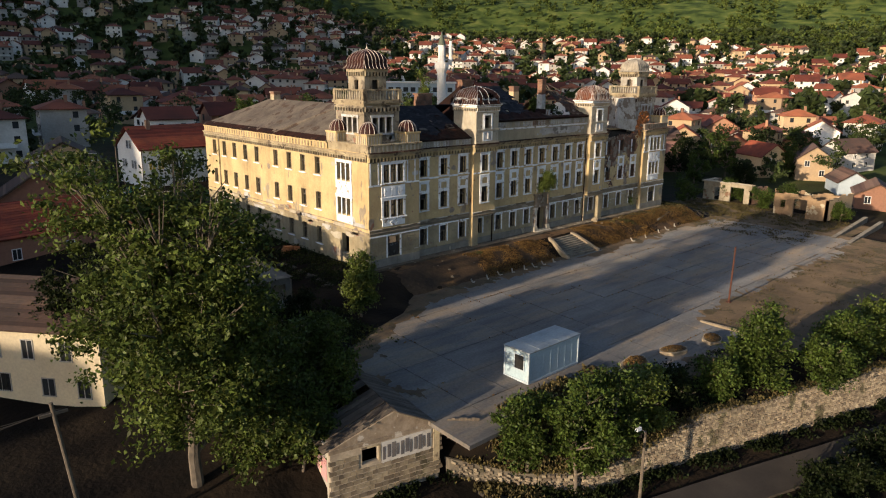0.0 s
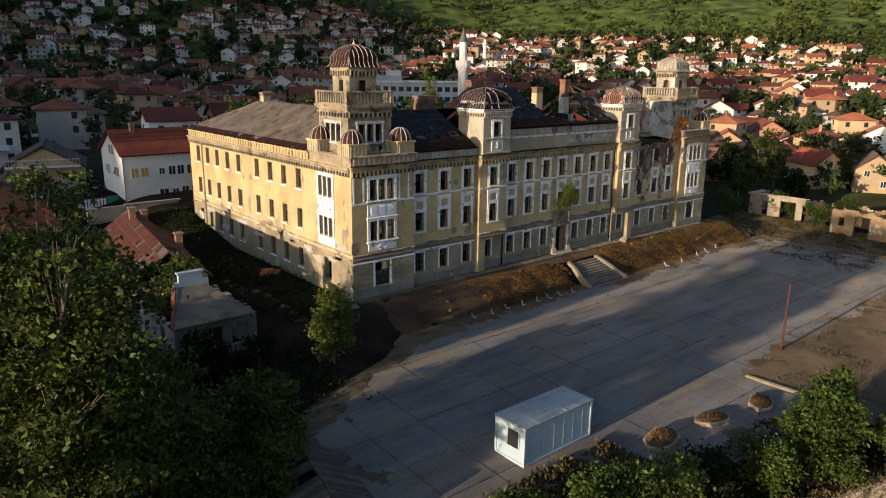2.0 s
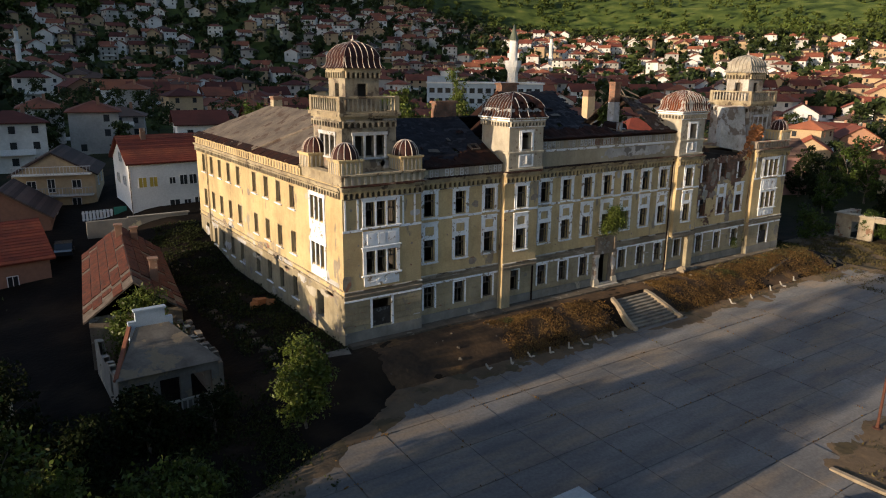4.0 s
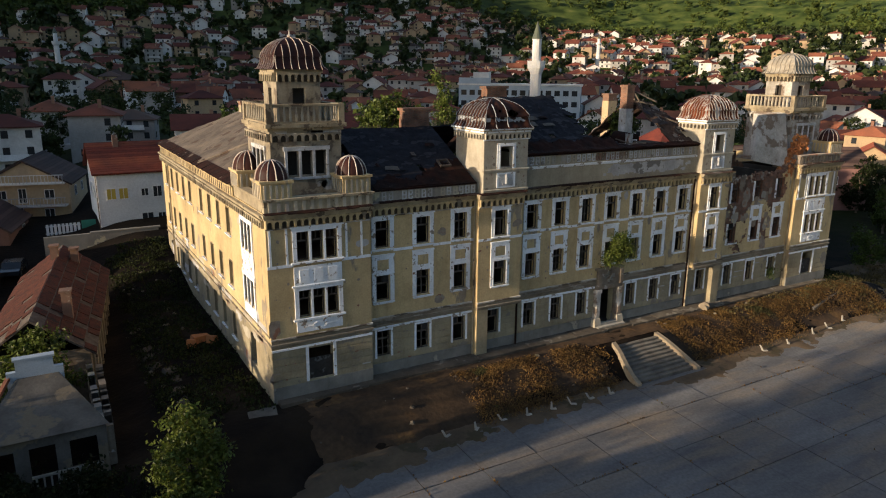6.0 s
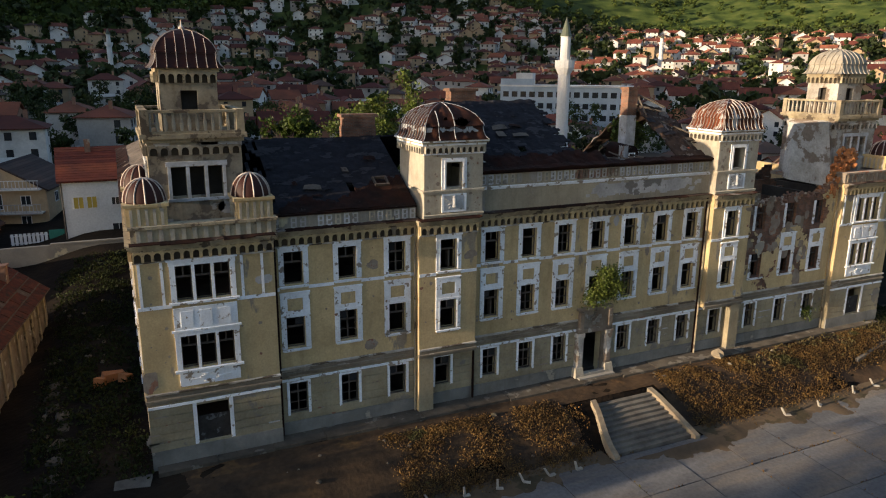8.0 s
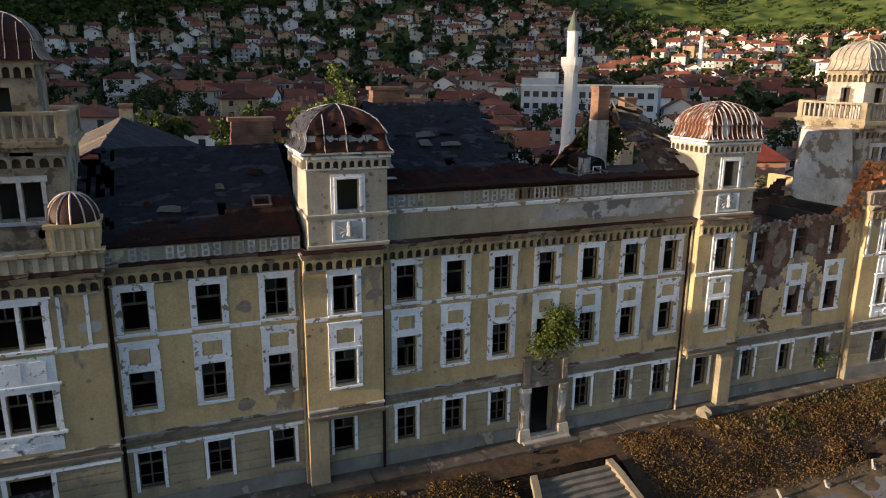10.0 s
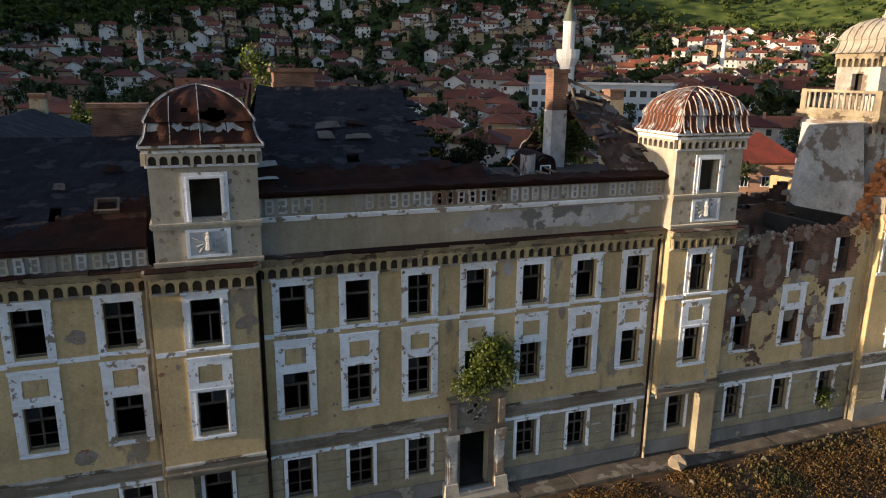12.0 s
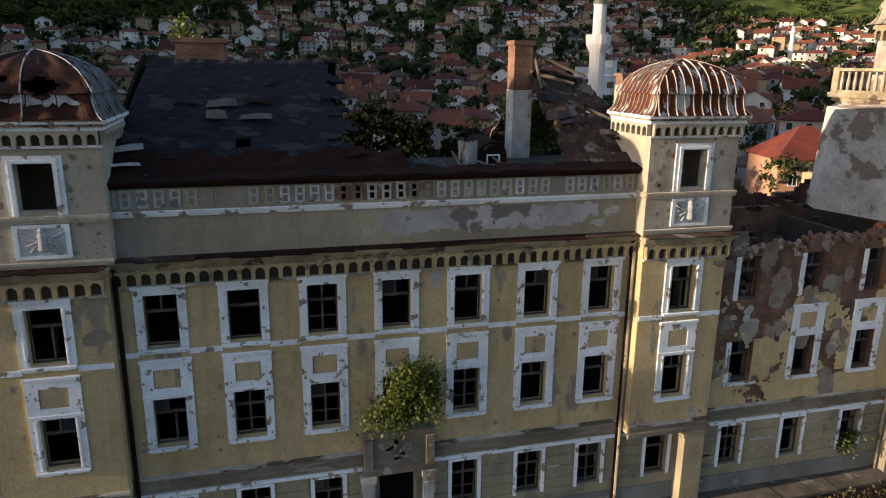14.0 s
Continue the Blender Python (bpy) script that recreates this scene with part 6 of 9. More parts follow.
tagged(part("drifted_earth", Mesh().add([Vector(v) for v in drift_v], drift_f), DIRT, smooth=True), "dry brown earth drifted over the court's edges", "earth", kind="structure")

# concrete apron at the west corner of the building
part("paving_slab", Mesh().hexa([(41.0, 54.2, 0.4), (42.6, 53.9, 0.4), (43.2, 57.2, 1.0), (41.4, 57.2, 1.0)], [(41.0, 54.2, 1.16), (42.6, 53.9, 1.12), (43.2, 57.2, 1.78), (41.4, 57.2, 1.76)]), STEP, court)
for i in range(19):
    x = 43.5 + i * 3.05
    walkm = Mesh().box(x, 57.05 + rs.uniform(-0.1, 0.1), 1.3, x + 3.02, 58.44, 1.80 + rs.uniform(-0.02, 0.02))
    part("paving_slab", walkm, EARTHPAVE, court)
for i in range(9):
    x, y = 38.6 + rs.uniform(-0.5, 0.5), 58 + i * 1.9
    part("stepping_stone", Mesh().hexa([(-0.7, -0.5, -0.3), (0.6, -0.6, -0.3), (0.7, 0.4, -0.3), (-0.5, 0.6, -0.3)], [(-0.62, -0.42, 0.05), (0.5, -0.55, 0.08), (0.62, 0.33, 0.06), (-0.4, 0.5, 0.04)]), EARTHPAVE, court).matrix_world = pose(x - 0.06 * i, y, height(x - 0.06 * i, y) - 0.01, 0, 0, rs.uniform(0, 90)) @ Matrix.Diagonal((rs.uniform(0.7, 1.2), rs.uniform(0.8, 1.3), 1, 1))

# outdoor stairs between the court and the terrace
stairs = tagged(new("stairs"), "worn concrete outdoor stairs with sloping side walls", "stairs", kind="structure")
def stair_side(y, east):
    """The stairs narrow slightly towards the terrace."""
    k = (y - 50.7) / 4.1
    return 74.8 - 0.5 * k if east else 68.5 + 1.15 * smooth01(k * 0.85) + 0.1 * k


for i in range(10):
    y = 50.95 + i * 0.37
    xa, xb = stair_side(y, False), stair_side(y, True)
    part("step", Mesh().box(xa + 0.1, y, -0.2, xb - 0.1, y + 0.335, 0.158 * (i + 1)), STEP, stairs)
for east in (False, True):
    m = Mesh()
    pts = [(50.6, 0.0), (51.4, 0.33), (52.2, 0.68), (53.0, 1.02), (53.8, 1.35), (54.75, 1.62)]
    for (ya, za), (yb, zb) in zip(pts, pts[1:]):
        ba, bb = stair_side(ya, east), stair_side(yb, east)
        m.hexa([(ba - 0.2, ya, -0.3), (ba + 0.2, ya, -0.3), (bb + 0.2, yb, -0.3), (bb - 0.2, yb, -0.3)],
               [(ba - 0.2, ya, za + 0.2), (ba + 0.2, ya, za + 0.2), (bb + 0.2, yb, zb + 0.2), (bb - 0.2, yb, zb + 0.2)])
    part("side_wall", m, PLANTER, stairs)

# white concrete stubs along the foot of the bank
for x, y in [(52.3, 51.2), (54.4, 51.0), (56.6, 51.2), (58.5, 51.0), (60.5, 50.9), (62.2, 50.8), (63.9, 50.8), (65.7, 50.7), (82.6, 50.5), (85.9, 50.5), (90.0, 50.9), (92.6, 51.1), (95.6, 51.6)]:
    m = Mesh()
    lean = rs.uniform(-0.5, 0.2)
    m.hexa([(-0.09, -0.09, -0.1), (0.09, -0.09, -0.1), (0.09, 0.09, -0.1), (-0.09, 0.09, -0.1)], [(lean - 0.07, 0.2 - 0.06, 0.75), (lean + 0.07, 0.2 - 0.06, 0.75), (lean + 0.07, 0.2 + 0.06, 0.7), (lean - 0.07, 0.2 + 0.06, 0.7)])
    m.box(-0.12, -0.14, -0.15, 0.42, 0.12, 0.14)
    ob = tagged(part("concrete_stub", m, BONE), "broken white concrete fence stub on the bank's foot", "fence post", "stubs along the bank")
    ob.matrix_world = pose(x, y, 0.0, 0, 0, rs.uniform(-40, 40)) @ Matrix.Diagonal((0.75, 0.75, 0.72, 1))

# low concrete edge of the terrace and a beam by the east end
tagged(part("kerb", Mesh().hexa([(93.5, 53.2, 0.4), (103.0, 55.3, 1.0), (103.0, 55.55, 1.0), (93.5, 53.45, 0.4)], [(93.5, 53.2, 1.16), (103.0, 55.3, 1.72), (103.0, 55.55, 1.72), (93.5, 53.45, 1.16)]), STEP), "worn concrete terrace edge", "kerb", kind="structure")
tagged(part("kerb", Mesh().box(-0.16, -2.3, -0.2, 0.16, 2.3, 0.16), PLANTER), "long concrete kerb lying on the ground", "kerb", kind="structure").matrix_world = pose(62.2, 27.6, -1.0, 0, 0, 2)
for a, b in (((108.5, 31.6), (126.5, 32.4)), ((110.0, 34.2), (127.5, 35.1))):
    an = math.degrees(math.atan2(b[1] - a[1], b[0] - a[0]))
    tagged(part("ramp_wall", Mesh().hexa([(0, -0.3, -0.3), (17, -0.3, -0.3), (17, 0.3, -0.3), (0, 0.3, -0.3)], [(0, -0.3, 0.15), (17, -0.3, 0.75), (17, 0.3, 0.75), (0, 0.3, 0.15)]), STEP), "pale concrete side wall of a ramp", "ramp", "ramp walls", "structure").matrix_world = pose(*a, court_z(a[1]), 0, 0, an)


# site cabin --------------------------------------------------------------------
def site_cabin(x, y, rz):
    c = thing("site_cabin", "pale blue metal site cabin with a grey roof", "cabin", at=(x, y, court_z(y + 1)), rz=rz)
    L, Wd, H = 6.3, 2.55, 2.5
    body = Mesh()
    body.box(0.06, 0.06, 0.12, L - 0.06, Wd - 0.06, H)
    part("body", body, CABIN, c)
    fr = Mesh()
    for a in (0, L - 0.14):
        for b in (0, Wd - 0.14):
            fr.box(a, b, 0.0, a + 0.14, b + 0.14, H + 0.02)
    fr.box(0.14, 0, 0, L - 0.14, 0.1, 0.16).box(0.14, Wd - 0.1, 0, L - 0.14, Wd, 0.16).box(0, 0.14, 0, 0.1, Wd - 0.14, 0.16).box(L - 0.1, 0.14, 0, L, Wd - 0.14, 0.16)
    part("frame", fr, PALEBLUE, c)
    rib = shared("cabin_rib", lambda: Mesh().box(-0.012, 0.052, 0.18, 0.012, 0.066, H - 0.14), CABIN)
    for i in range(1, 7):
        part("wall_rib", rib, CABIN, c).matrix_local = pose(i * L / 7, 0, 0)
    ro = Mesh().box(-0.04, -0.04, H, L + 0.04, Wd + 0.04, H + 0.1)
    ro.hexa([(0.05, 0.05, H + 0.1), (L - 0.05, 0.05, H + 0.1), (L - 0.05, Wd - 0.05, H + 0.1), (0.05, Wd - 0.05, H + 0.1)], [(0.3, 0.5, H + 0.115), (L - 0.3, 0.5, H + 0.115), (L - 0.3, Wd - 0.5, H + 0.115), (0.3, Wd - 0.5, H + 0.115)])
    r = part("roof", ro, CABROOF, c, "grey flat roof with stains")
    for i in range(1, 5):
        part("roof_seam", Mesh().box(i * L / 5 - 0.03, 0.02, H + 0.1, i * L / 5 + 0.03, Wd - 0.02, H + 0.125), CABROOF, r)
    w = part("window", Mesh().box(0.03, 0.55, 1.0, 0.07, 1.45, 2.15), BLACK, c, "black open window")
    part("window_frame", Mesh().box(0.0, 0.47, 0.92, 0.06, 0.55, 2.23).box(0.0, 1.45, 0.92, 0.06, 1.53, 2.23).box(0.0, 0.55, 2.15, 0.06, 1.45, 2.23).box(0.0, 0.55, 0.92, 0.06, 1.45, 1.0), PALEBLUE, w)
    return c


site_cabin(38.45, 31.55, 0.0)


# planters ----------------------------------------------------------------------
def planter():
    p = thing("planter", "broken six-sided concrete planter with dry earth and weeds", "planter", "planters by the court")
    hexp = [(math.cos(i * math.tau / 6), math.sin(i * math.tau / 6)) for i in range(6)]
    for i in range(6):
        (ax, ay), (bx, by) = hexp[i], hexp[(i + 1) % 6]
        o, q = (1.85, 1.05), (1.62, 0.86)
        part("side", Mesh().hexa([(ax * o[0], ay * o[1], -0.1), (bx * o[0], by * o[1], -0.1), (bx * q[0], by * q[1], -0.1), (ax * q[0], ay * q[1], -0.1)],
                                 [(ax * o[0] * 1.06, ay * o[1] * 1.06, 0.5), (bx * o[0] * 1.06, by * o[1] * 1.06, 0.5), (bx * q[0], by * q[1], 0.5), (ax * q[0], ay * q[1], 0.5)]), PLANTER, p)
    vs, fs = [(0, 0, 0.88)], []
    for k, r in enumerate((0.35, 0.7, 1.0)):
        for i in range(12):
            a = i * math.tau / 12
            vs.append((1.66 * r * math.cos(a), 0.9 * r * math.sin(a), 0.85 - 0.4 * r * r + rs.uniform(-0.06, 0.1)))
    for i in range(12):
        fs.append((0, 1 + i, 1 + (i + 1) % 12))
        for k in range(2):
            fs.append((1 + k * 12 + i, 13 + k * 12 + i, 13 + k * 12 + (i + 1) % 12, 1 + k * 12 + (i + 1) % 12))
    part("earth", Mesh().add(vs, fs), DIRT, p, smooth=True)
    q = []
    for i in range(700):
        a, r = rs.random() * math.tau, math.sqrt(rs.random())
        q.append((1.55 * r * math.cos(a), 0.85 * r * math.sin(a), 0.85 - 0.4 * r * r + 0.15 * rs.random()))
    part("weed_growth", leaf_mesh("weed_growth", np.array(q), 0.16, 3, upright=0.5), DRY, p, "dry brown weeds")
    return p


def quads_mesh(name, q):
    """A mesh of loose quads from an array (n, 4, 3)."""
    n = len(q)
    me = bpy.data.meshes.new(name)
    me.vertices.add(n * 4)
    me.vertices.foreach_set("co", q.astype(np.float32).ravel())
    me.loops.add(n * 4)
    me.loops.foreach_set("vertex_index", np.arange(n * 4, dtype=np.int32))
    me.polygons.add(n)
    me.polygons.foreach_set("loop_start", np.arange(0, n * 4, 4, dtype=np.int32))
    me.update(calc_edges=True)
    return me


def leaf_mesh(name, centres, size, seed, upright=0.0, aspect=0.55):
    """Pointed leaf blades at the given centres, turned at random."""
    r = np.random.RandomState(seed)
    n = len(centres)
    d = r.normal(size=(n, 3))
    d[:, 2] += upright * 3
    d /= np.linalg.norm(d, axis=1)[:, None]
    e = np.cross(d, r.normal(size=(n, 3)))
    e /= np.linalg.norm(e, axis=1)[:, None]
    s = size * (0.6 + 0.8 * r.rand(n))[:, None]
    up = np.cross(d, e) * s * 0.12
    c = np.asarray(centres)
    q = np.stack([c - d * s * 0.5, c + e * s * aspect * 0.5 + up, c + d * s * 0.5, c - e * s * aspect * 0.5 + up], axis=1)
    return quads_mesh(name, q)


pl = planter()
SQUAT = Matrix.Diagonal((0.92, 0.92, 0.74, 1))
pl.matrix_world = pose(48.0, 28.3, -1.04, 2, -2, 8) @ SQUAT
copy_thing(pl, pose(53.3, 27.8, -1.06, -3, 2, -14) @ SQUAT)
copy_thing(pl, pose(58.5, 26.9, -1.1, 2, 3, 21) @ SQUAT)

# poles -------------------------------------------------------------------------
pole = thing("flag_pole", "rusty red steel pole standing at the court's edge", "pole", at=(69.8, 30.75, -0.9))
part("shaft", Mesh().tube((0, 0, -0.2), (0.05, -0.05, 6.0), 0.1, 0.08, 10), RUST, pole)
part("base", Mesh().lathe([(0.3, -0.1), (0.3, 0.06), (0.13, 0.1), (0.12, 0.25)], 0, 0, 10), RUST, pole)


def street_lamp(x, y, z, h):
    s = thing("street_lamp", "grey street lamp with a white head on a wooden post", "street lamp", at=(x, y, z))
    part("post", Mesh().tube((0, 0, -0.3), (0, 0, h), 0.11, 0.08, 8), BARK, s)
    part("arm", Mesh().tube((0, 0, h - 0.1), (-0.55, 0.1, h + 0.35), 0.035, 0.03, 6), SEAM, s)
    part("head", Mesh().hexa([(-1.0, 0.0, h + 0.28), (-0.45, 0.0, h + 0.22), (-0.45, 0.22, h + 0.22), (-1.0, 0.22, h + 0.28)], [(-0.95, 0.03, h + 0.45), (-0.45, 0.03, h + 0.42), (-0.45, 0.19, h + 0.42), (-0.95, 0.19, h + 0.45)]), PUREWHITE, s, "white lamp head")


street_lamp(38.0, 21.2, -5.5, 5.2)

up = thing("utility_pole", "grey wooden utility pole carrying cables beside the lane", "utility pole", at=(8.8, 38.0, -3.8))
part("shaft", Mesh().tube((0, 0, -0.3), (-0.95, 0.2, 9.2), 0.14, 0.1, 8), BARK, up)
part("crossarm", Mesh().box(-1.6, 0.12, 8.5, -0.2, 0.24, 8.65), BARK, up)
part("lamp", Mesh().hexa([(-0.4, 0.2, 1.4), (0.3, 0.2, 1.2), (0.3, 0.45, 1.2), (-0.4, 0.45, 1.4)], [(-0.35, 0.22, 1.55), (0.3, 0.22, 1.4), (0.3, 0.42, 1.4), (-0.35, 0.42, 1.55)]), PUREWHITE, up)
for k in range(3):
    m = Mesh()
    a, b = Vector((-1.4 + 0.5 * k, 0.2, 8.75)), Vector((-16, 9 + k, 6.5 + 0.3 * k))
    pts = [a.lerp(b, i / 14) - Vector((0, 0, 1.1 * 4 * (i / 14) * (1 - i / 14))) for i in range(15)]
    for p, q in zip(pts, pts[1:]):
        m.tube(p, q, 0.018, 0.018, 4)
    part("cable", m, BLACK, up, "sagging black cable")

# stone retaining wall ------------------------------------------------------------
rw = tagged(new("retaining_wall"), "pale rubble stone retaining wall above the track", "stone wall", kind="structure")
core = Mesh()


def wall_top(x):
    return lerp(x, (30, 39, 46), (-4.15, -3.85, -1.95)) + 0.12 * math.sin(x * 0.7)


xs = [30.5 + i * 1.5 for i in range(54)]
for a, b in zip(xs, xs[1:]):
    ya, yb = wall_line(a), wall_line(b)
    ta, tb = wall_top(a), wall_top(b)
    core.hexa([(a, ya - 0.55, -5.8), (b, yb - 0.55, -5.8), (b, yb + 0.12, -5.8), (a, ya + 0.12, -5.8)], [(a, ya - 0.32, ta), (b, yb - 0.32, tb), (b, yb + 0.12, tb), (a, ya + 0.12, ta)])
part("wall_core", core, MORTAR, rw)
stones, singles = Mesh(), 0
STONE_ME = []
for k in range(8):
    q = random.Random(40 + k)
    a, h = 0.5 + 0.1 * q.random(), 0.5
    o = [q.uniform(-0.09, 0.09) for _ in range(16)]
    STONE_ME.append(Mesh().hexa([(-a + o[0], 0.1, -h + o[1]), (a + o[2], 0.1, -h + o[3]), (a + o[4], 0.1, h + o[5]), (-a + o[6], 0.1, h + o[7])],
                                [(-a * 0.86 + o[8], -0.42, -h * 0.82 + o[9]), (a * 0.86 + o[10], -0.5, -h * 0.82), (a * 0.84, -0.42, h * 0.8 + o[11]), (-a * 0.84, -0.48, h * 0.8)]).data("stone"))
    STONE_ME[-1].materials.append(STONE_OWN)
z = -5.35
row = 0
while z < -2.1:
    hh = rs.uniform(0.15, 0.22)
    x = 30.6 + rs.random() * 0.3
    while x < 108:
        ww = rs.uniform(0.16, 0.40)
        y = wall_line(x)
        slope = (wall_line(x + 0.5) - wall_line(x - 0.5))
        back = 0.55 - 0.23 * (z + 5.8) / 3.85
        m4 = pose(x, y - back, z, -3, rs.uniform(-14, 14), math.degrees(math.atan(slope))) @ Matrix.Diagonal((ww * 0.96, 0.16 + 0.1 * rs.random(), hh * 0.95, 1))
        if z > wall_top(x) - 0.1:
            pass
        elif 47 < x < 53 and z > -4.4 and singles < 300:
            part("stone", STONE_ME[rs.randrange(8)], STONE_OWN, rw).matrix_local = m4
            singles += 1
        else:
            src = STONE_ME[rs.randrange(8)]
            stones.add([m4 @ v.co for v in src.vertices], [tuple(p.vertices) for p in src.polygons])
        x += ww
    z += hh
tagged(part("wall_stones", stones, STONE, rw), kind="stuff")
rg = np.random.RandomState(31)
gx_ = rg.uniform(31, 106, 9000)
gq = [(x, wall_line(x) + rg.normal() * 0.28, wall_top(x) + 0.02 + 0.32 * rg.rand() ** 1.5 * (0.4 + max(0, noise.noise((x * 0.8, 2.0, 6.0)) * 2))) for x in gx_]
WALL_GRASS = np.array(gq)
track = tagged(new("track"), "dark dirt track below the stone wall", "track", kind="structure")
m = Mesh()
for a, b in zip(xs, xs[1:]):
    ya, yb = wall_line(a), wall_line(b)
    m.hexa([(a, ya - 6.4, -6.0), (b, yb - 6.4, -6.0), (b, yb - 3.2, -5.8), (a, ya - 3.2, -5.8)], [(a, ya - 6.4, -5.38), (b, yb - 6.4, -5.38), (b, yb - 3.2, -5.2), (a, ya - 3.2, -5.2)])
part("track_bed", m, ASPHALT, track)

# bare trodden earth south of the court
yard = Mesh()
gx, gy = [41.8 + i * 1.6 for i in range(46)], [17.5 + j * 1.6 for j in range(9)]
yv = [(x, y, height(x, y) + 0.035) for y in gy for x in gx]
yard.add(yv, [(j * 46 + i, j * 46 + i + 1, (j + 1) * 46 + i + 1, (j + 1) * 46 + i) for j in range(8) for i in range(45) if gy[j] > wall_line(gx[i]) + 3.0])
tagged(part("bare_earth", yard, DIRT, smooth=True), "bare trodden earth beside the court", "earth", kind="structure")
yard = Mesh()
gx, gy = [98 + i * 1.6 for i in range(17)], [33 + j * 1.6 for j in range(20)]
yv = [(x, y, height(x, y) + 0.035) for y in gy for x in gx]
yard.add(yv, [(j * 17 + i, j * 17 + i + 1, (j + 1) * 17 + i + 1, (j + 1) * 17 + i) for j in range(19) for i in range(16) if gx[i] > 113 - 0.25 * (gy[j] - 30) or gy[j] > 50.6])
tagged(part("bare_earth", yard, DIRT, smooth=True), "bare trodden earth beside the ruined huts", "earth", kind="structure")


# loose stones and rubble -----------------------------------------------------------
def chunk(seed, r, flat=0.7):
    """A broken lump: a rough ball with facets."""
    q = random.Random(seed)
    vs, fs = [], []
    n, rows = 7, 5
    for j in range(rows):
        a = math.pi * j / (rows - 1)
        for i in range(n):
            k = r * q.uniform(0.75, 1.15)
            vs.append((k * math.sin(a) * math.cos(i * math.tau / n + j * 0.3), k * math.sin(a) * math.sin(i * math.tau / n + j * 0.3), k * flat * math.cos(a)))
    for j in range(rows - 1):
        for i in range(n):
            fs.append((j * n + i, j * n + (i + 1) % n, (j + 1) * n + (i + 1) % n, (j + 1) * n + i))
    return Mesh().add(vs, fs)


tagged(part("boulder", chunk(1, 0.62), PLANTER), "fallen block of masonry at the turret's foot", "boulder").matrix_world = pose(82.9, 57.1, height(82.9, 57.1) + 0.3)
for i, (x, y, rz, w) in enumerate(((41.5, 71.2, 20, 0.9), (40.6, 70.6, 75, 0.5), (42.2, 70.6, 50, 0.45))):
    tagged(part("brick_rubble", Mesh().hexa([(-w, -0.4, -0.2), (w, -0.35, -0.2), (w * 0.9, 0.4, -0.2), (-w, 0.35, -0.2)], [(-w * 0.9, -0.35, 0.42), (w * 0.6, -0.3, 0.3), (w * 0.7, 0.3, 0.26), (-w * 0.8, 0.3, 0.5)]), ORANGE), "broken piece of orange brick wall lying in the yard", "rubble", "rubble in the yard").matrix_world = pose(x, y, height(x, y) + 0.15, 0, 0, rz)
LUMPS = [chunk(20 + k, 1.0).data("stone") for k in range(5)]
for me in LUMPS:
    me.materials.append(STONE_OWN)
spots_ = [(rs.uniform(44, 68), rs.uniform(51.5, 56.8)) for _ in range(14)] + [(rs.uniform(76, 102), rs.uniform(55.5, 57.2)) for _ in range(12)] + [(rs.uniform(36.5, 42.6), rs.uniform(58, 92)) for _ in range(34)] + [(rs.uniform(44, 66), rs.uniform(25.5, 30)) for _ in range(14)]
for i, (x, y) in enumerate(spots_):
    k = rs.uniform(0.06, 0.2)
    ob = tagged(part("loose_stone", LUMPS[i % 5], STONE_OWN), "pale loose stone on the bare ground", "stone", "loose stones")
    ob.matrix_world = pose(x, y, height(x, y) + k * 0.35, 0, 0, rs.uniform(0, 360)) @ Matrix.Diagonal((k * 1.2, k, k, 1))
cracks = []
for i in range(2600):
    j = rs.randrange(1, 8)
    if rs.random() < 0.6:
        x, y = rs.uniform(33, 108), SLAB_Y[j + 1] - 0.02 + rs.uniform(-0.04, 0.04)
    else:
        x, y = rs.choice(SLAB_X[1:]) - 0.02, rs.uniform(31, 50.5)
    if noise.noise((x * 0.25, y * 0.25, 3.3)) > 0.02 and in_court(x, y):
        cracks.append((x + rs.uniform(-0.05, 0.05), y, court_z(y) + 0.03 + 0.05 * rs.random()))
tagged(part("crack_weeds", leaf_mesh("crack_weeds", np.array(cracks), 0.16, 12, 0.5), DRY), "dry weeds growing in the joints of the court", "weeds", kind="stuff")

# ---- trees and growth ----
def clumps(blobs, n, seed, spread=0.24, per=34):
    """Leaf centres in clumps over the outer part of each blob (x, y, z, r)."""
    r = np.random.RandomState(seed)
    w = np.array([b[3] ** 2 for b in blobs])
    out = []
    for _ in range(max(1, n // per)):
        b = blobs[r.choice(len(blobs), p=w / w.sum())]
        d = r.normal(size=3)
        d /= np.linalg.norm(d)
        rad = b[3] * (0.35 + 0.75 * r.rand() ** 0.7)
        c = np.array(b[:3]) + d * rad * np.array((1, 1, 0.9))
        s = spread * (0.5 + 1.1 * r.rand())
        out.append(c + r.normal(size=(per, 3)) * s * np.array((1, 1, 0.7)))
    return np.concatenate(out)


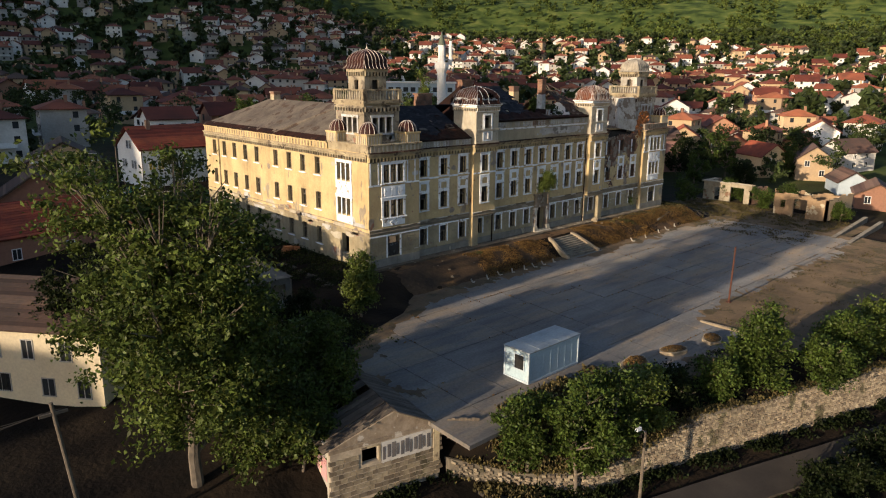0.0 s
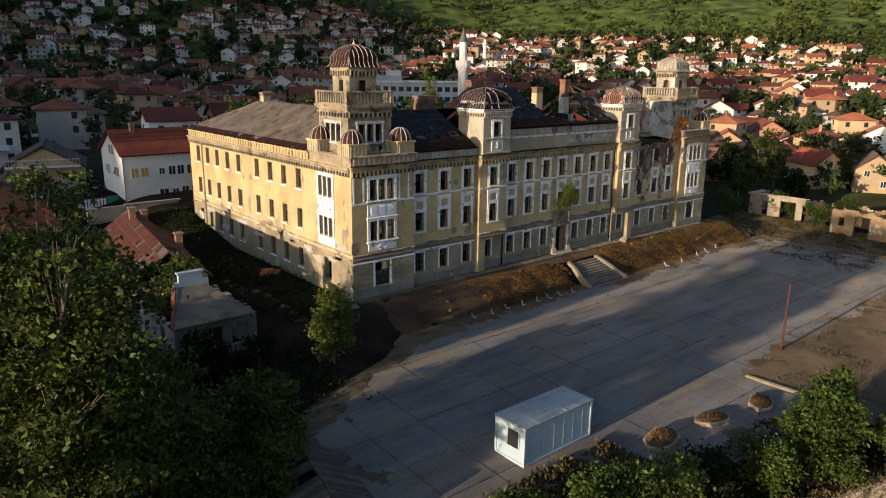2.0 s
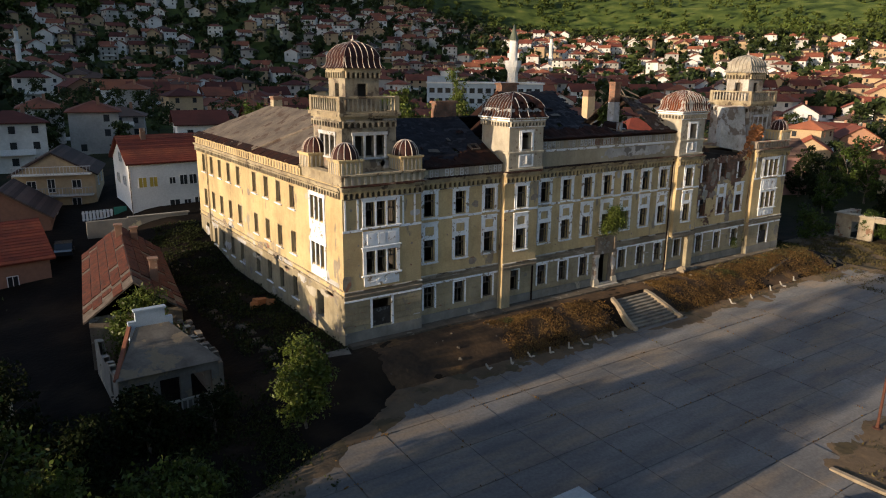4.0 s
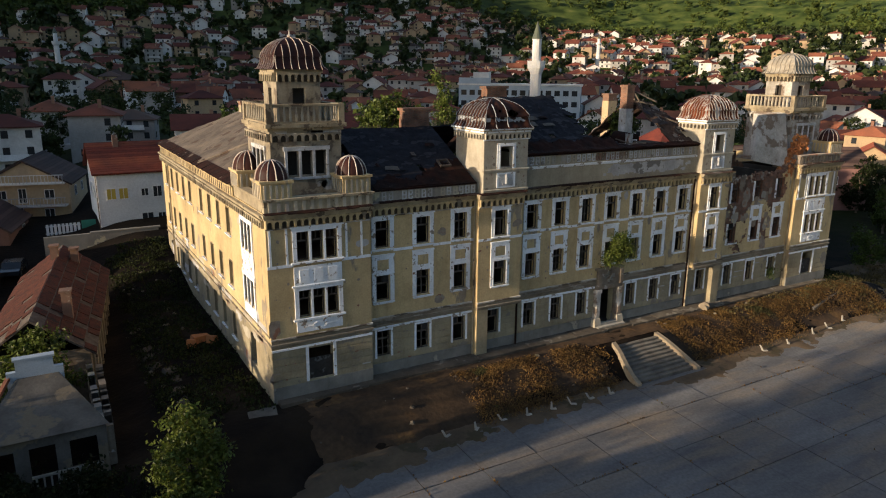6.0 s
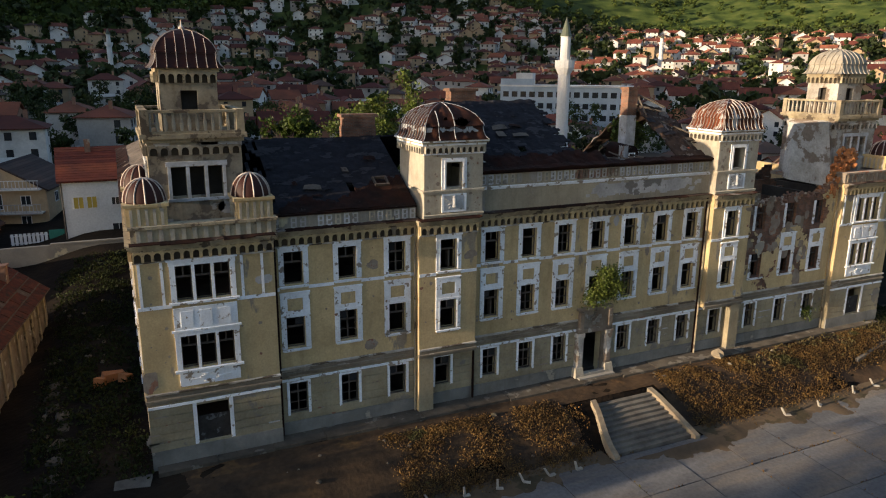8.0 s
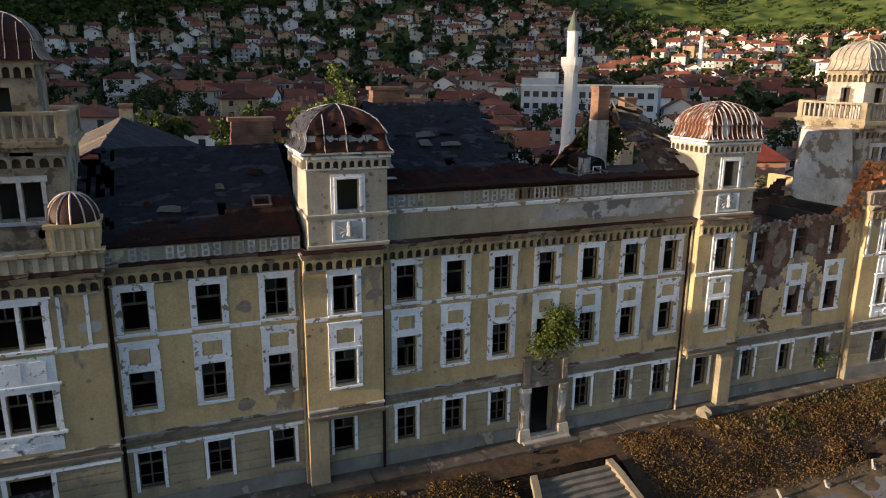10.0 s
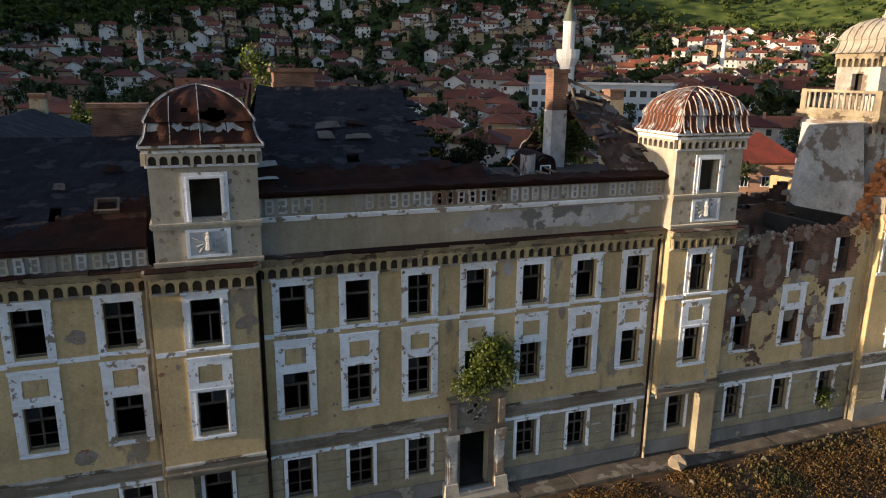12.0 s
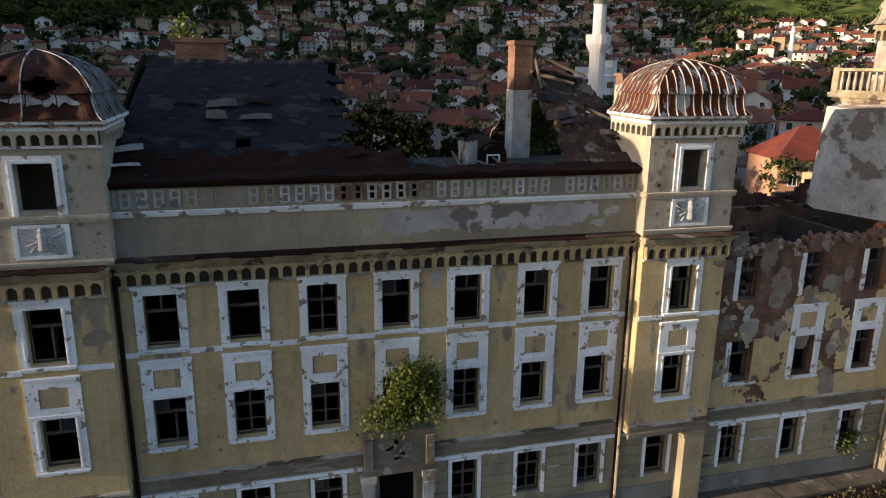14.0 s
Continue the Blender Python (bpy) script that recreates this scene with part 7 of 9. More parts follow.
def tree(label, x, y, z, h, blobs, leaves, size, material, seed, trunk_r=0.22, name="tree", group="", spread=0.24, per=34):
    """A tapered trunk with limbs to each leaf mass, and a crown of separate leaves. Blobs are relative to the trunk's foot."""
    q = random.Random(seed)
    t = thing(name, label, "tree" if name == "tree" else name, group, at=(x, y, z))
    m = Mesh()
    top = Vector((q.uniform(-0.4, 0.4), q.uniform(-0.4, 0.4), h * 0.62))
    prev, pr = Vector((0, 0, -0.4)), trunk_r
    stem = [prev]
    for i in range(1, 6):
        k = i / 5
        p = top * k + Vector((q.uniform(-0.12, 0.12), q.uniform(-0.12, 0.12), 0)) * h * 0.1
        m.tube(prev, p, pr, trunk_r * (1 - 0.75 * k), 8)
        prev, pr = p, trunk_r * (1 - 0.75 * k)
        stem.append(p)
    for b in blobs:
        c = Vector(b[:3])
        s = min(stem, key=lambda p: abs(p.z - c.z * 0.62))
        mid = s.lerp(c, 0.5) + Vector((0, 0, -0.08 * b[3]))
        r0 = trunk_r * 0.42
        m.tube(s, mid, r0, r0 * 0.65, 6)
        m.tube(mid, c, r0 * 0.65, r0 * 0.3, 6)
        for _ in range(5):
            d = Vector((q.gauss(0, 1), q.gauss(0, 1), abs(q.gauss(0, 1)))).normalized() * b[3] * q.uniform(0.6, 0.95)
            m.tube(mid.lerp(c, q.random()), c + d, r0 * 0.3, r0 * 0.1, 4)
    part("trunk", m, BARK, t)
    part("crown", leaf_mesh("crown", clumps(blobs, leaves, seed, spread, per), size, seed), material, t)
    return t


def blob_crown(h, r, n, seed, low=0.35):
    q = random.Random(seed)
    out = []
    for i in range(n):
        k = low + (0.95 - low) * (i + 0.5) / n
        rr = r * (1.05 - 0.75 * abs(k - 0.55) / 0.5) * 0.75
        a = q.random() * math.tau
        out.append((math.cos(a) * rr * q.uniform(0.4, 1.25), math.sin(a) * rr * q.uniform(0.4, 1.25), h * k * q.uniform(0.92, 1.06), r * q.uniform(0.24, 0.46)))
    return out


BIG = "tall broad-leaved tree with a dense dark green crown"
big_crown = [(min(bx, (4.2 if bz > 10.0 else 7.5) - br_), min((7.0 if bz > 13.5 else 4.3) - br_, max(by, br_ - 7.7)), bz, br_) for bx, by, bz, br_ in blob_crown(19.5, 7.9, 34, 3, 0.25) + blob_crown(21.5, 10.2, 16, 31, 0.3)]
big_crown += [(0.4, 0.8, 19.4, 1.9), (1.0, -2.2, 19.0, 1.9), (-1.6, 2.4, 18.6, 2.0), (0.2, -5.2, 18.2, 1.7), (-2.6, -3.0, 18.4, 2.0), (1.6, -5.0, 15.6, 1.9), (2.0, -3.0, 17.0, 1.7)]
tree(BIG, 15.6, 39.2, -3.6, 20.0, big_crown, 62000, 0.29, LEAF_OLIVE, 3, 0.42, spread=0.42, per=90)
tree("leafy tree leaning over the small stone hut", 19.6, 38.6, -3.4, 9.5, blob_crown(9.5, 4.4, 20, 5, 0.2), 16000, 0.28, LEAF_OLIVE, 5, 0.22)
tree("leafy branches hanging over the hut roof", 21.4, 36.4, -3.6, 5.8, blob_crown(5.8, 2.4, 12, 15, 0.35), 7000, 0.26, LEAF_OLIVE, 15, 0.12)
# Added behind the big tree to throw shade on the terrace.
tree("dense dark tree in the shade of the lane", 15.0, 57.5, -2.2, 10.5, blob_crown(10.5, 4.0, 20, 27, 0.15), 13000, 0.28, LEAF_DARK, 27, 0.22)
# Added, hidden behind the big tree, to shade the court's north strip.
tree("slender tree added beside the lane to shade the court", 17.2, 48.2, -2.4, 11.5, [(0.3 * math.sin(i * 2.1), 0.25 * math.cos(i * 1.7), 2.2 + i * 1.0, 1.15 - 0.05 * abs(i - 3)) for i in range(9)], 9000, 0.27, LEAF_OLIVE, 29, 0.16)
tree("leafy tree crowding the hut", 24.9, 37.8, -3.4, 6.3, blob_crown(6.3, 2.6, 14, 25, 0.2), 8000, 0.26, LEAF_OLIVE, 25, 0.14)
tree("leafy tree between the hut and the court", 26.3, 41.8, -2.2, 7.2, blob_crown(7.2, 3.2, 16, 26, 0.15), 11000, 0.27, LEAF_OLIVE, 26, 0.18)
tree("leafy tree between the hut and the court", 22.6, 42.4, -2.8, 8.2, blob_crown(8.2, 3.2, 16, 28, 0.15), 11000, 0.27, LEAF_OLIVE, 28, 0.18)
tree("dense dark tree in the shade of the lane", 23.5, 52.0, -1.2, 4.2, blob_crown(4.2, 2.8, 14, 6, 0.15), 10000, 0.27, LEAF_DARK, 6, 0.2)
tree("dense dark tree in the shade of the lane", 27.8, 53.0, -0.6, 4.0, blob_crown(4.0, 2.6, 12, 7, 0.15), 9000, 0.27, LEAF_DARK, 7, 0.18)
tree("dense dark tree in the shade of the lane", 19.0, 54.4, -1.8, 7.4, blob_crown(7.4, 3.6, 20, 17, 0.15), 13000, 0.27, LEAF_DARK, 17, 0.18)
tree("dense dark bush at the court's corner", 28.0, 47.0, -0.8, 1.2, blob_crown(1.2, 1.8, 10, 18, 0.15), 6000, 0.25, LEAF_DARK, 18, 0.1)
tree("young tree with thin bright foliage by the court", 36.9, 50.6, -0.1, 6.4, [(-0.2, 0, 5.6, 0.8), (0.3, 0.2, 4.7, 1.1), (-0.7, -0.3, 4.0, 1.0), (0.8, 0.3, 3.4, 1.0), (-0.9, 0.3, 2.8, 0.9), (0.2, -0.5, 2.2, 0.9), (-0.9, -0.4, 1.5, 0.8)], 7000, 0.24, LEAF_BRIGHT, 8, 0.12)
tree("elder bush in front of the roofless cottage", 31.8, 53.2, -0.1, 2.8, blob_crown(2.8, 1.7, 9, 9, 0.2), 3500, 0.22, LEAF_DARK, 9, 0.1)
tree("leafy bush growing through the barn's broken end", 30.3, 65.6, 0.3, 5.4, blob_crown(5.4, 2.8, 14, 10, 0.3), 6000, 0.25, LEAF_BRIGHT, 10, 0.1)
# growth along the retaining wall
WALLTREE = "leafy tree growing between the court and the stone wall"
for x, y, z, h, r, n, s, mt in [(33.2, 27.0, -3.5, 5.2, 2.2, 7000, 20, LEAF), (35.2, 24.4, -4.8, 7.6, 2.6, 10000, 21, LEAF), (38.3, 24.2, -3.5, 6.4, 2.9, 12000, 22, LEAF), (41.6, 23.6, -2.8, 4.8, 2.2, 7000, 23, LEAF_BRIGHT),
                                (49.4, 22.0, -2.2, 3.6, 1.8, 5000, 24, LEAF), (54.6, 20.6, -2.2, 6.0, 3.2, 15000, 25, LEAF), (58.6, 17.8, -2.6, 4.6, 2.4, 8000, 26, LEAF), (63.2, 17.6, -2.2, 5.0, 2.6, 13000, 27, LEAF),
                                (69.0, 16.6, -2.2, 4.8, 2.8, 13000, 28, LEAF_BRIGHT), (74.5, 15.0, -2.2, 5.0, 2.8, 12000, 29, LEAF), (45.4, 23.6, -2.0, 3.2, 2.0, 5000, 30, LEAF_DARK)]:
    tree(WALLTREE, x, y, z, h, blob_crown(h, r, 18, s, 0.18), n, 0.25, mt, s, 0.13, group="trees along the wall")
for x, y, h, r, n, s in [(48.4, 12.3, 3.6, 2.2, 7000, 41), (52.8, 11.2, 4.4, 2.6, 8000, 42), (60.0, 7.6, 5.0, 2.8, 8000, 43), (65, 4.5, 5.5, 2.8, 7000, 44), (44.8, 12.6, 2.6, 1.8, 4500, 45), (57.0, 9.8, 4.2, 2.4, 6000, 46)]:
    tree("leafy tree beside the dirt track", x, y, -6.2, h, blob_crown(h, r, 14, s, 0.15), n, 0.24, LEAF_DARK, s, 0.13, group="trees by the track")
for x, y, h, r, s in ((121.8, 50.2, 3.4, 2.0, 111), (126.5, 47.5, 4.2, 2.2, 112), (124.6, 56.8, 3.8, 2.0, 113), (122.2, 37.4, 2.6, 1.8, 114), (126.0, 55.4, 2.9, 1.3, 116), (125.6, 57.6, 2.4, 1.2, 117), (118.4, 62.5, 4.8, 2.6, 115)):
    tree("bush growing among the ruined huts", x, y, -0.3, h, blob_crown(h, r, 12, s, 0.15), 4000, 0.26, LEAF, s, 0.1, group="bushes by the huts")
for i, (x, y, h) in enumerate(((138, 71, 7), (146, 76, 8.5), (154, 72, 8), (150, 82, 8), (161, 79, 9), (170, 70, 10), (178, 67, 10), (133, 80, 8), (164, 62, 7), (139, 61, 5.5))):
    tree("dark leafy tree among the houses beyond the huts", x, y, height(x, y), h, blob_crown(h, h * 0.45, 13, 640 + i, 0.2), 4200, 0.42, LEAF_DARK if i % 2 else LEAF, 640 + i, 0.2, group="trees beyond the huts")
rq2 = random.Random(404)
for i in range(12):
    x, y, h = rq2.uniform(108, 142), rq2.uniform(70, 100), rq2.uniform(5, 9)
    tree("leafy tree on the slope beyond the east end", x, y, height(x, y), h, blob_crown(h, h * 0.42, 12, 500 + i, 0.2), 2600, 0.4, (LEAF, LEAF_DARK, LEAF_OLIVE)[i % 3], 500 + i, 0.2, group="trees beyond the east end")
# shrub rooted over the portal
tree("green shrub rooted on the portal ledge", 72.1, 58.1, 6.75, 3.0, [(0.0, -0.3, 1.1, 0.7), (0.5, -0.5, 1.8, 0.75), (-0.6, -0.4, 0.9, 0.6), (0.3, -0.5, 2.6, 0.6), (0.9, -0.4, 1.3, 0.5), (0.9, -0.4, 2.2, 0.45)], 5200, 0.17, LEAF_BRIGHT, 51, 0.05, name="shrub")
tree("small shrub growing in a window opening", 93.6, 58.5, 3.0, 0.9, [(0, -0.1, 0.3, 0.4), (0.2, -0.2, 0.6, 0.3)], 500, 0.16, LEAF_BRIGHT, 52, 0.03, name="shrub")
for x, y, z, h, s in ((64.9, 73.5, 5.0, 18.4, 61), (80.4, 66.5, 15.0, 3.6, 62), (57.6, 73.5, 4.0, 15.5, 63), (62.0, 74.5, 4.0, 16.0, 64), (53.8, 66.8, 13.8, 0.6, 66)):
    if h > 1:
        tree("birch-like tree rising behind the ruined roof", x, y, z, h, [(random.Random(s + i).uniform(-0.9, 0.9), random.Random(s + 9 * i).uniform(-0.7, 0.7), h * (0.62 + 0.062 * i), 1.25 - 0.13 * i) for i in range(6)], 2600, 0.26, LEAF_BRIGHT, s, 0.1)
tree("broad tree in the courtyard behind the roofs", 53.5, 100.5, 2.5, 15, blob_crown(15, 4.6, 12, 67, 0.4), 9000, 0.42, LEAF, 67, 0.3)
tree("broad tree in the courtyard behind the roofs", 60.5, 98.0, 2.5, 15.5, blob_crown(15.5, 4.2, 12, 68, 0.4), 9000, 0.42, LEAF, 68, 0.3)
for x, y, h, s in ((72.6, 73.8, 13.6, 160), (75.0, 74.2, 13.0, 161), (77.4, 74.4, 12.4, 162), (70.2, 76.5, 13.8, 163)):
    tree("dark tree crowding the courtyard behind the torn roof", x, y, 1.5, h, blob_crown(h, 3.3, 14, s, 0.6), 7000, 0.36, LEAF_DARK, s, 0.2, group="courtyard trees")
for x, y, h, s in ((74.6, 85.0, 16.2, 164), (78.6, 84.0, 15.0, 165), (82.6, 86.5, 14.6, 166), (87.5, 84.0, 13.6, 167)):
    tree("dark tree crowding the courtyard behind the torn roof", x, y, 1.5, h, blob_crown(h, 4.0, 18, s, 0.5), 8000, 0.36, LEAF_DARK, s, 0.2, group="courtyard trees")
# Brighter leaf colour stands in for the sun on this crown.
tree("broad sunlit green tree behind the west range", 67.5, 92.0, 2.5, 17.6, blob_crown(17.6, 5.0, 20, 70, 0.45), 15000, 0.4, LEAF_BRIGHT, 70, 0.3)
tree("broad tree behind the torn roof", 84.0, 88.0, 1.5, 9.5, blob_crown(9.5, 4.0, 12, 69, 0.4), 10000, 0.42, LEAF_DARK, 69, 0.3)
tree("roadside tree beside the east end", 108.0, 66.0, 0.5, 8.5, blob_crown(8.5, 4.0, 10, 71, 0.3), 8000, 0.34, LEAF_DARK, 71, 0.25)
tree("roadside tree beside the east end", 113.0, 73.0, 0.5, 10, blob_crown(10, 4.5, 10, 72, 0.3), 8000, 0.36, LEAF_DARK, 72, 0.25)
# unseen trees added west of the lane, whose crowns shade the yard and the foot of the barracks
rq3 = random.Random(88)
for i in range(10):
    x, y, h = 2 + rq3.uniform(-5, 5), 67 + i * 3.3 + rq3.uniform(-1, 1), rq3.uniform(7.5, 10.5)
    h *= 0.58
    tree("unseen tree added west of the lane for shade", x, y, height(x, y) - 0.2, h, blob_crown(h, h * 0.36, 18, 700 + i, 0.1), 9000, 0.5, LEAF, 700 + i, 0.25, group="garden trees west of the lane")


def growth(name, label, category, boxes, n, size, material, seed, hmax, upright=0.8):
    """Ground growth as one mass of blades over stretches (x0, x1, y0, y1)."""
    r = np.random.RandomState(seed)
    area = np.array([(b[1] - b[0]) * (b[3] - b[2]) for b in boxes])
    out = []
    while len(out) < n:
        b = boxes[r.choice(len(boxes), p=area / area.sum())]
        x, y = r.uniform(b[0], b[1]), r.uniform(b[2], b[3])
        f = noise.noise((x * 0.45, y * 0.45, seed)) + 0.4
        if f < r.rand() * 0.5:
            continue
        z = height(x, y)
        k = r.randint(4, 10)
        hh = hmax * (0.3 + max(0, f))
        for _ in range(k):
            out.append((x + r.normal() * 0.22, y + r.normal() * 0.22, z + 0.05 + hh * r.rand()))
    ob = part(name, leaf_mesh(name, np.array(out), size, seed, upright), material)
    return tagged(ob, label, category, kind="stuff")


# the bank and terrace: bare brown earth under the ferns
bank_v, bank_f = [], []
BN = (124, 27)
for i in range(BN[0] + 1):
    for j in range(BN[1] + 1):
        x, y = 43.6 + i * 0.5, 50.75 + j * 0.25
        rough = 0.05 * noise.noise((x * 1.3, y * 1.3, 4.0)) + 0.03 * noise.noise((x * 3.7, y * 3.7, 9.0))
        rim = min(i, BN[0] - i, j, 3) / 3
        bank_v.append((x, y, height(x, y) - 0.08 + (0.12 + rough) * rim))
        if i and j:
            k = i * (BN[1] + 1) + j
            if not (67.8 < x < 75.6 and y < 55.3):
                bank_f.append((k - BN[1] - 2, k - 1, k, k - BN[1] - 1))
tagged(part("bank_earth", Mesh().add([Vector(v) for v in bank_v], bank_f), BANKEARTH, smooth=True), "bare brown earth of the bank and terrace", "earth", kind="structure")
growth("dry_ferns", "rust-brown dry ferns covering the bank", "dry ferns", [(55.5, 68.3, 51.2, 56.0), (76.0, 104.0, 51.0, 56.6)], 70000, 0.12, DRY, 5, 0.10, 0.3)
growth("dry_grass", "sparse dry grass on bare earth", "dry grass", [(62.5, 110, 20.0, 30.3), (100, 123, 36, 62), (109, 122, 48, 60), (84, 106, 54, 57)], 26000, 0.22, DRYGRASS, 6, 0.2)
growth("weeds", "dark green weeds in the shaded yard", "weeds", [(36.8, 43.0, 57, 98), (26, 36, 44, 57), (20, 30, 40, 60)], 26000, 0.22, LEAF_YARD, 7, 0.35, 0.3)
tagged(part("wall_grass", leaf_mesh("wall_grass", WALL_GRASS, 0.24, 33, 0.7), DRYGRASS), "dry grass fringing the head of the stone wall", "dry grass", kind="stuff")
growth("dry_grass", "tall dry grass on the slope above the stone wall", "dry grass", [(30.5, 45, 24.2, 30.5)], 9000, 0.34, DRYGRASS, 16, 0.5, 0.8)
growth("weeds", "low weeds along the walls", "weeds", [(31, 46, 24.6, 28.5), (44, 62, 20.8, 25.5), (101.8, 108, 56, 64)], 9000, 0.22, LEAF_DARK, 8, 0.35, 0.3)
r9 = np.random.RandomState(9)
vx = r9.uniform(24, 80, 9000)
vx = [x for x in vx if noise.noise((x * 0.4, 3.0, 1.0)) + 0.5 * noise.noise((x * 1.3, 8.0, 1.0)) > -0.1]
vq = np.array([(x + r9.normal() * 0.2, wall_line(x) - 0.7 - abs(r9.normal()) * (0.6 + 0.7 * max(0, noise.noise((x * 0.4, 3.0, 1.0)))), -5.3 + 0.75 * r9.rand() ** 2 * (0.5 + max(0, noise.noise((x * 0.7, 5.0, 1.0))))) for x in vx])
tagged(part("verge_weeds", leaf_mesh("verge_weeds", vq, 0.26, 9, 0.4), LEAF_DARK), "tangled weeds at the foot of the stone wall", "weeds", kind="stuff")

# ---- houses near the barracks ----
rt = random.Random(77)


def gable_roof(L, Wd, z, h, over=0.45, t=0.16):
    """Two slopes over a body L x Wd with the ridge along x; centred."""
    a, b = L / 2 + over, Wd / 2 + over
    zl = z - h * over / (Wd / 2)
    m = Mesh()
    m.sheet((-a, -b, zl + t), (a, -b, zl + t), (a, 0, z + h + t), (-a, 0, z + h + t), t)
    m.sheet((a, b, zl + t), (-a, b, zl + t), (-a, 0, z + h + t), (a, 0, z + h + t), t)
    return m


def gable_body(L, Wd, z0, z, h):
    m = Mesh().box(-L / 2, -Wd / 2, z0, L / 2, Wd / 2, z)
    for x in (-L / 2, L / 2 - 0.25):
        m.add([(x, -Wd / 2, z), (x, Wd / 2, z), (x, 0, z + h), (x + 0.25, -Wd / 2, z), (x + 0.25, Wd / 2, z), (x + 0.25, 0, z + h)], [(0, 1, 2), (5, 4, 3), (0, 2, 5, 3), (1, 4, 5, 2), (0, 3, 4, 1)])
    return m


def hip_roof(L, Wd, z, h, over=0.45):
    a, b = L / 2 + over, Wd / 2 + over
    r = max(0.2, a - b)
    m = Mesh()
    m.add([(-a, -b, z), (a, -b, z), (a, b, z), (-a, b, z), (-r, 0, z + h), (r, 0, z + h), (-a, -b, z - 0.15), (a, -b, z - 0.15), (a, b, z - 0.15), (-a, b, z - 0.15)],
          [(0, 1, 5, 4), (1, 2, 5), (2, 3, 4, 5), (3, 0, 4), (0, 6, 7, 1), (1, 7, 8, 2), (2, 8, 9, 3), (3, 9, 6, 0), (9, 8, 7, 6)])
    return m


def tile_rows(L, Wd, z, h, material, parent, over=0.45, step=0.42):
    """Courses of roof tiles laid as thin steps on both slopes."""
    a, b = L / 2 + over, Wd / 2 + over
    zl = z - h * over / (Wd / 2) + 0.17
    n = int(math.hypot(b, z + h + 0.17 - zl) / step)
    for s in (-1, 1):
        for i in range(n):
            k0, k1 = i / n, (i + 1.15) / n
            y0, y1 = -b * (1 - k0), -b * (1 - min(1, k1))
            z0, z1 = zl + (z + h + 0.17 - zl) * k0, zl + (z + h + 0.17 - zl) * min(1, k1)
            m = Mesh().sheet((-a - 0.03, s * -y0, z0 + 0.07), (a + 0.03, s * -y0, z0 + 0.07), (a + 0.03, s * -y1, z1 + 0.02), (-a - 0.03, s * -y1, z1 + 0.02), 0.05)
            part("tile_course", m, material, parent)


def wall_window(parent, side_i, u, z, w, h, L, Wd, frame_mat, pane_mat=None):
    """A framed window on a house's wall: side 0 front (-y), 1 west (-x)."""
    m = pose(u, -Wd / 2, z) if side_i == 0 else pose(-L / 2, u, z, 0, 0, -90)
    fr = part("window", shared(f"hw{w:.1f}{h:.1f}{frame_mat.name}", lambda: Mesh().box(-w / 2 - 0.07, -0.06, -0.07, -w / 2, 0.03, h + 0.07).box(w / 2, -0.06, -0.07, w / 2 + 0.07, 0.03, h + 0.07).box(-w / 2, -0.06, h, w / 2, 0.03, h + 0.07).box(-w / 2 - 0.1, -0.12, -0.07, w / 2 + 0.1, 0.03, 0.0).box(-0.03, -0.05, 0, 0.03, 0.03, h), frame_mat), frame_mat, parent)
    fr.matrix_local = m
    part("pane", shared(f"hp{w:.1f}{h:.1f}{(pane_mat or GLASSY).name}", lambda: Mesh().box(-w / 2, -0.02, 0, w / 2, 0.03, h), pane_mat or GLASSY), pane_mat or GLASSY, fr)
    return fr


def near_house(label, x, y, z, rz, L, Wd, H, h, wall_mat, roof_mat, wins, deep=2.0, tiles=True, frame=PUREWHITE, hip=False):
    hs = thing("house", label, "house", at=(x, y, z), rz=rz)
    part("wall", Mesh().box(-L / 2, -Wd / 2, -deep, L / 2, Wd / 2, H) if hip else gable_body(L, Wd, -deep, H, h - 0.12), wall_mat, hs)
    r = part("roof", hip_roof(L, Wd, H, h) if hip else gable_roof(L, Wd, H, h), roof_mat, hs)
    if tiles and not hip:
        tile_rows(L, Wd, H, h, roof_mat, r)
    for w in wins:
        wall_window(hs, w[0], w[1], w[2], w[3], w[4], L, Wd, frame, w[5] if len(w) > 5 else None)
    return hs


wh = near_house("white house with a red tiled gable roof and dark windows", 43.0, 109.3, 4.4, 1.5, 11.4, 9.2, 6.5, 2.8, PUREWHITE, TILE,
                [(0, -4.3, 3.4, 0.9, 1.2, YELLGLASS), (0, -3.0, 3.4, 0.9, 1.2, YELLGLASS), (0, -0.7, 3.6, 0.7, 0.8), (0, 0.7, 3.4, 0.9, 1.2), (0, 1.9, 3.4, 0.9, 1.2), (0, 3.3, 3.4, 0.9, 1.2),
                 (0, -0.6, 0.7, 1.2, 0.8), (0, 1.0, 0.7, 0.8, 0.7), (0, 2.4, 0.7, 0.9, 0.9), (0, 3.8, 0.7, 0.9, 0.9),
                 (1, -2.0, 3.4, 0.7, 1.2), (1, -1.0, 3.4, 0.7, 1.2), (1, 1.6, 3.4, 0.7, 1.2), (1, 2.5, 3.4, 0.7, 1.2), (1, -0.6, 6.3, 0.7, 1.2), (1, 0.5, 6.3, 0.7, 1.2)], 3)
part("chimney", Mesh().box(-3.2, -0.9, 8.4, -2.6, -0.3, 10.4), BRICK, wh)
part("downpipe", Mesh().tube((-5.8, -4.75, 0), (-5.8, -4.75, 6.3), 0.06, 0.06, 6), SASH, wh)

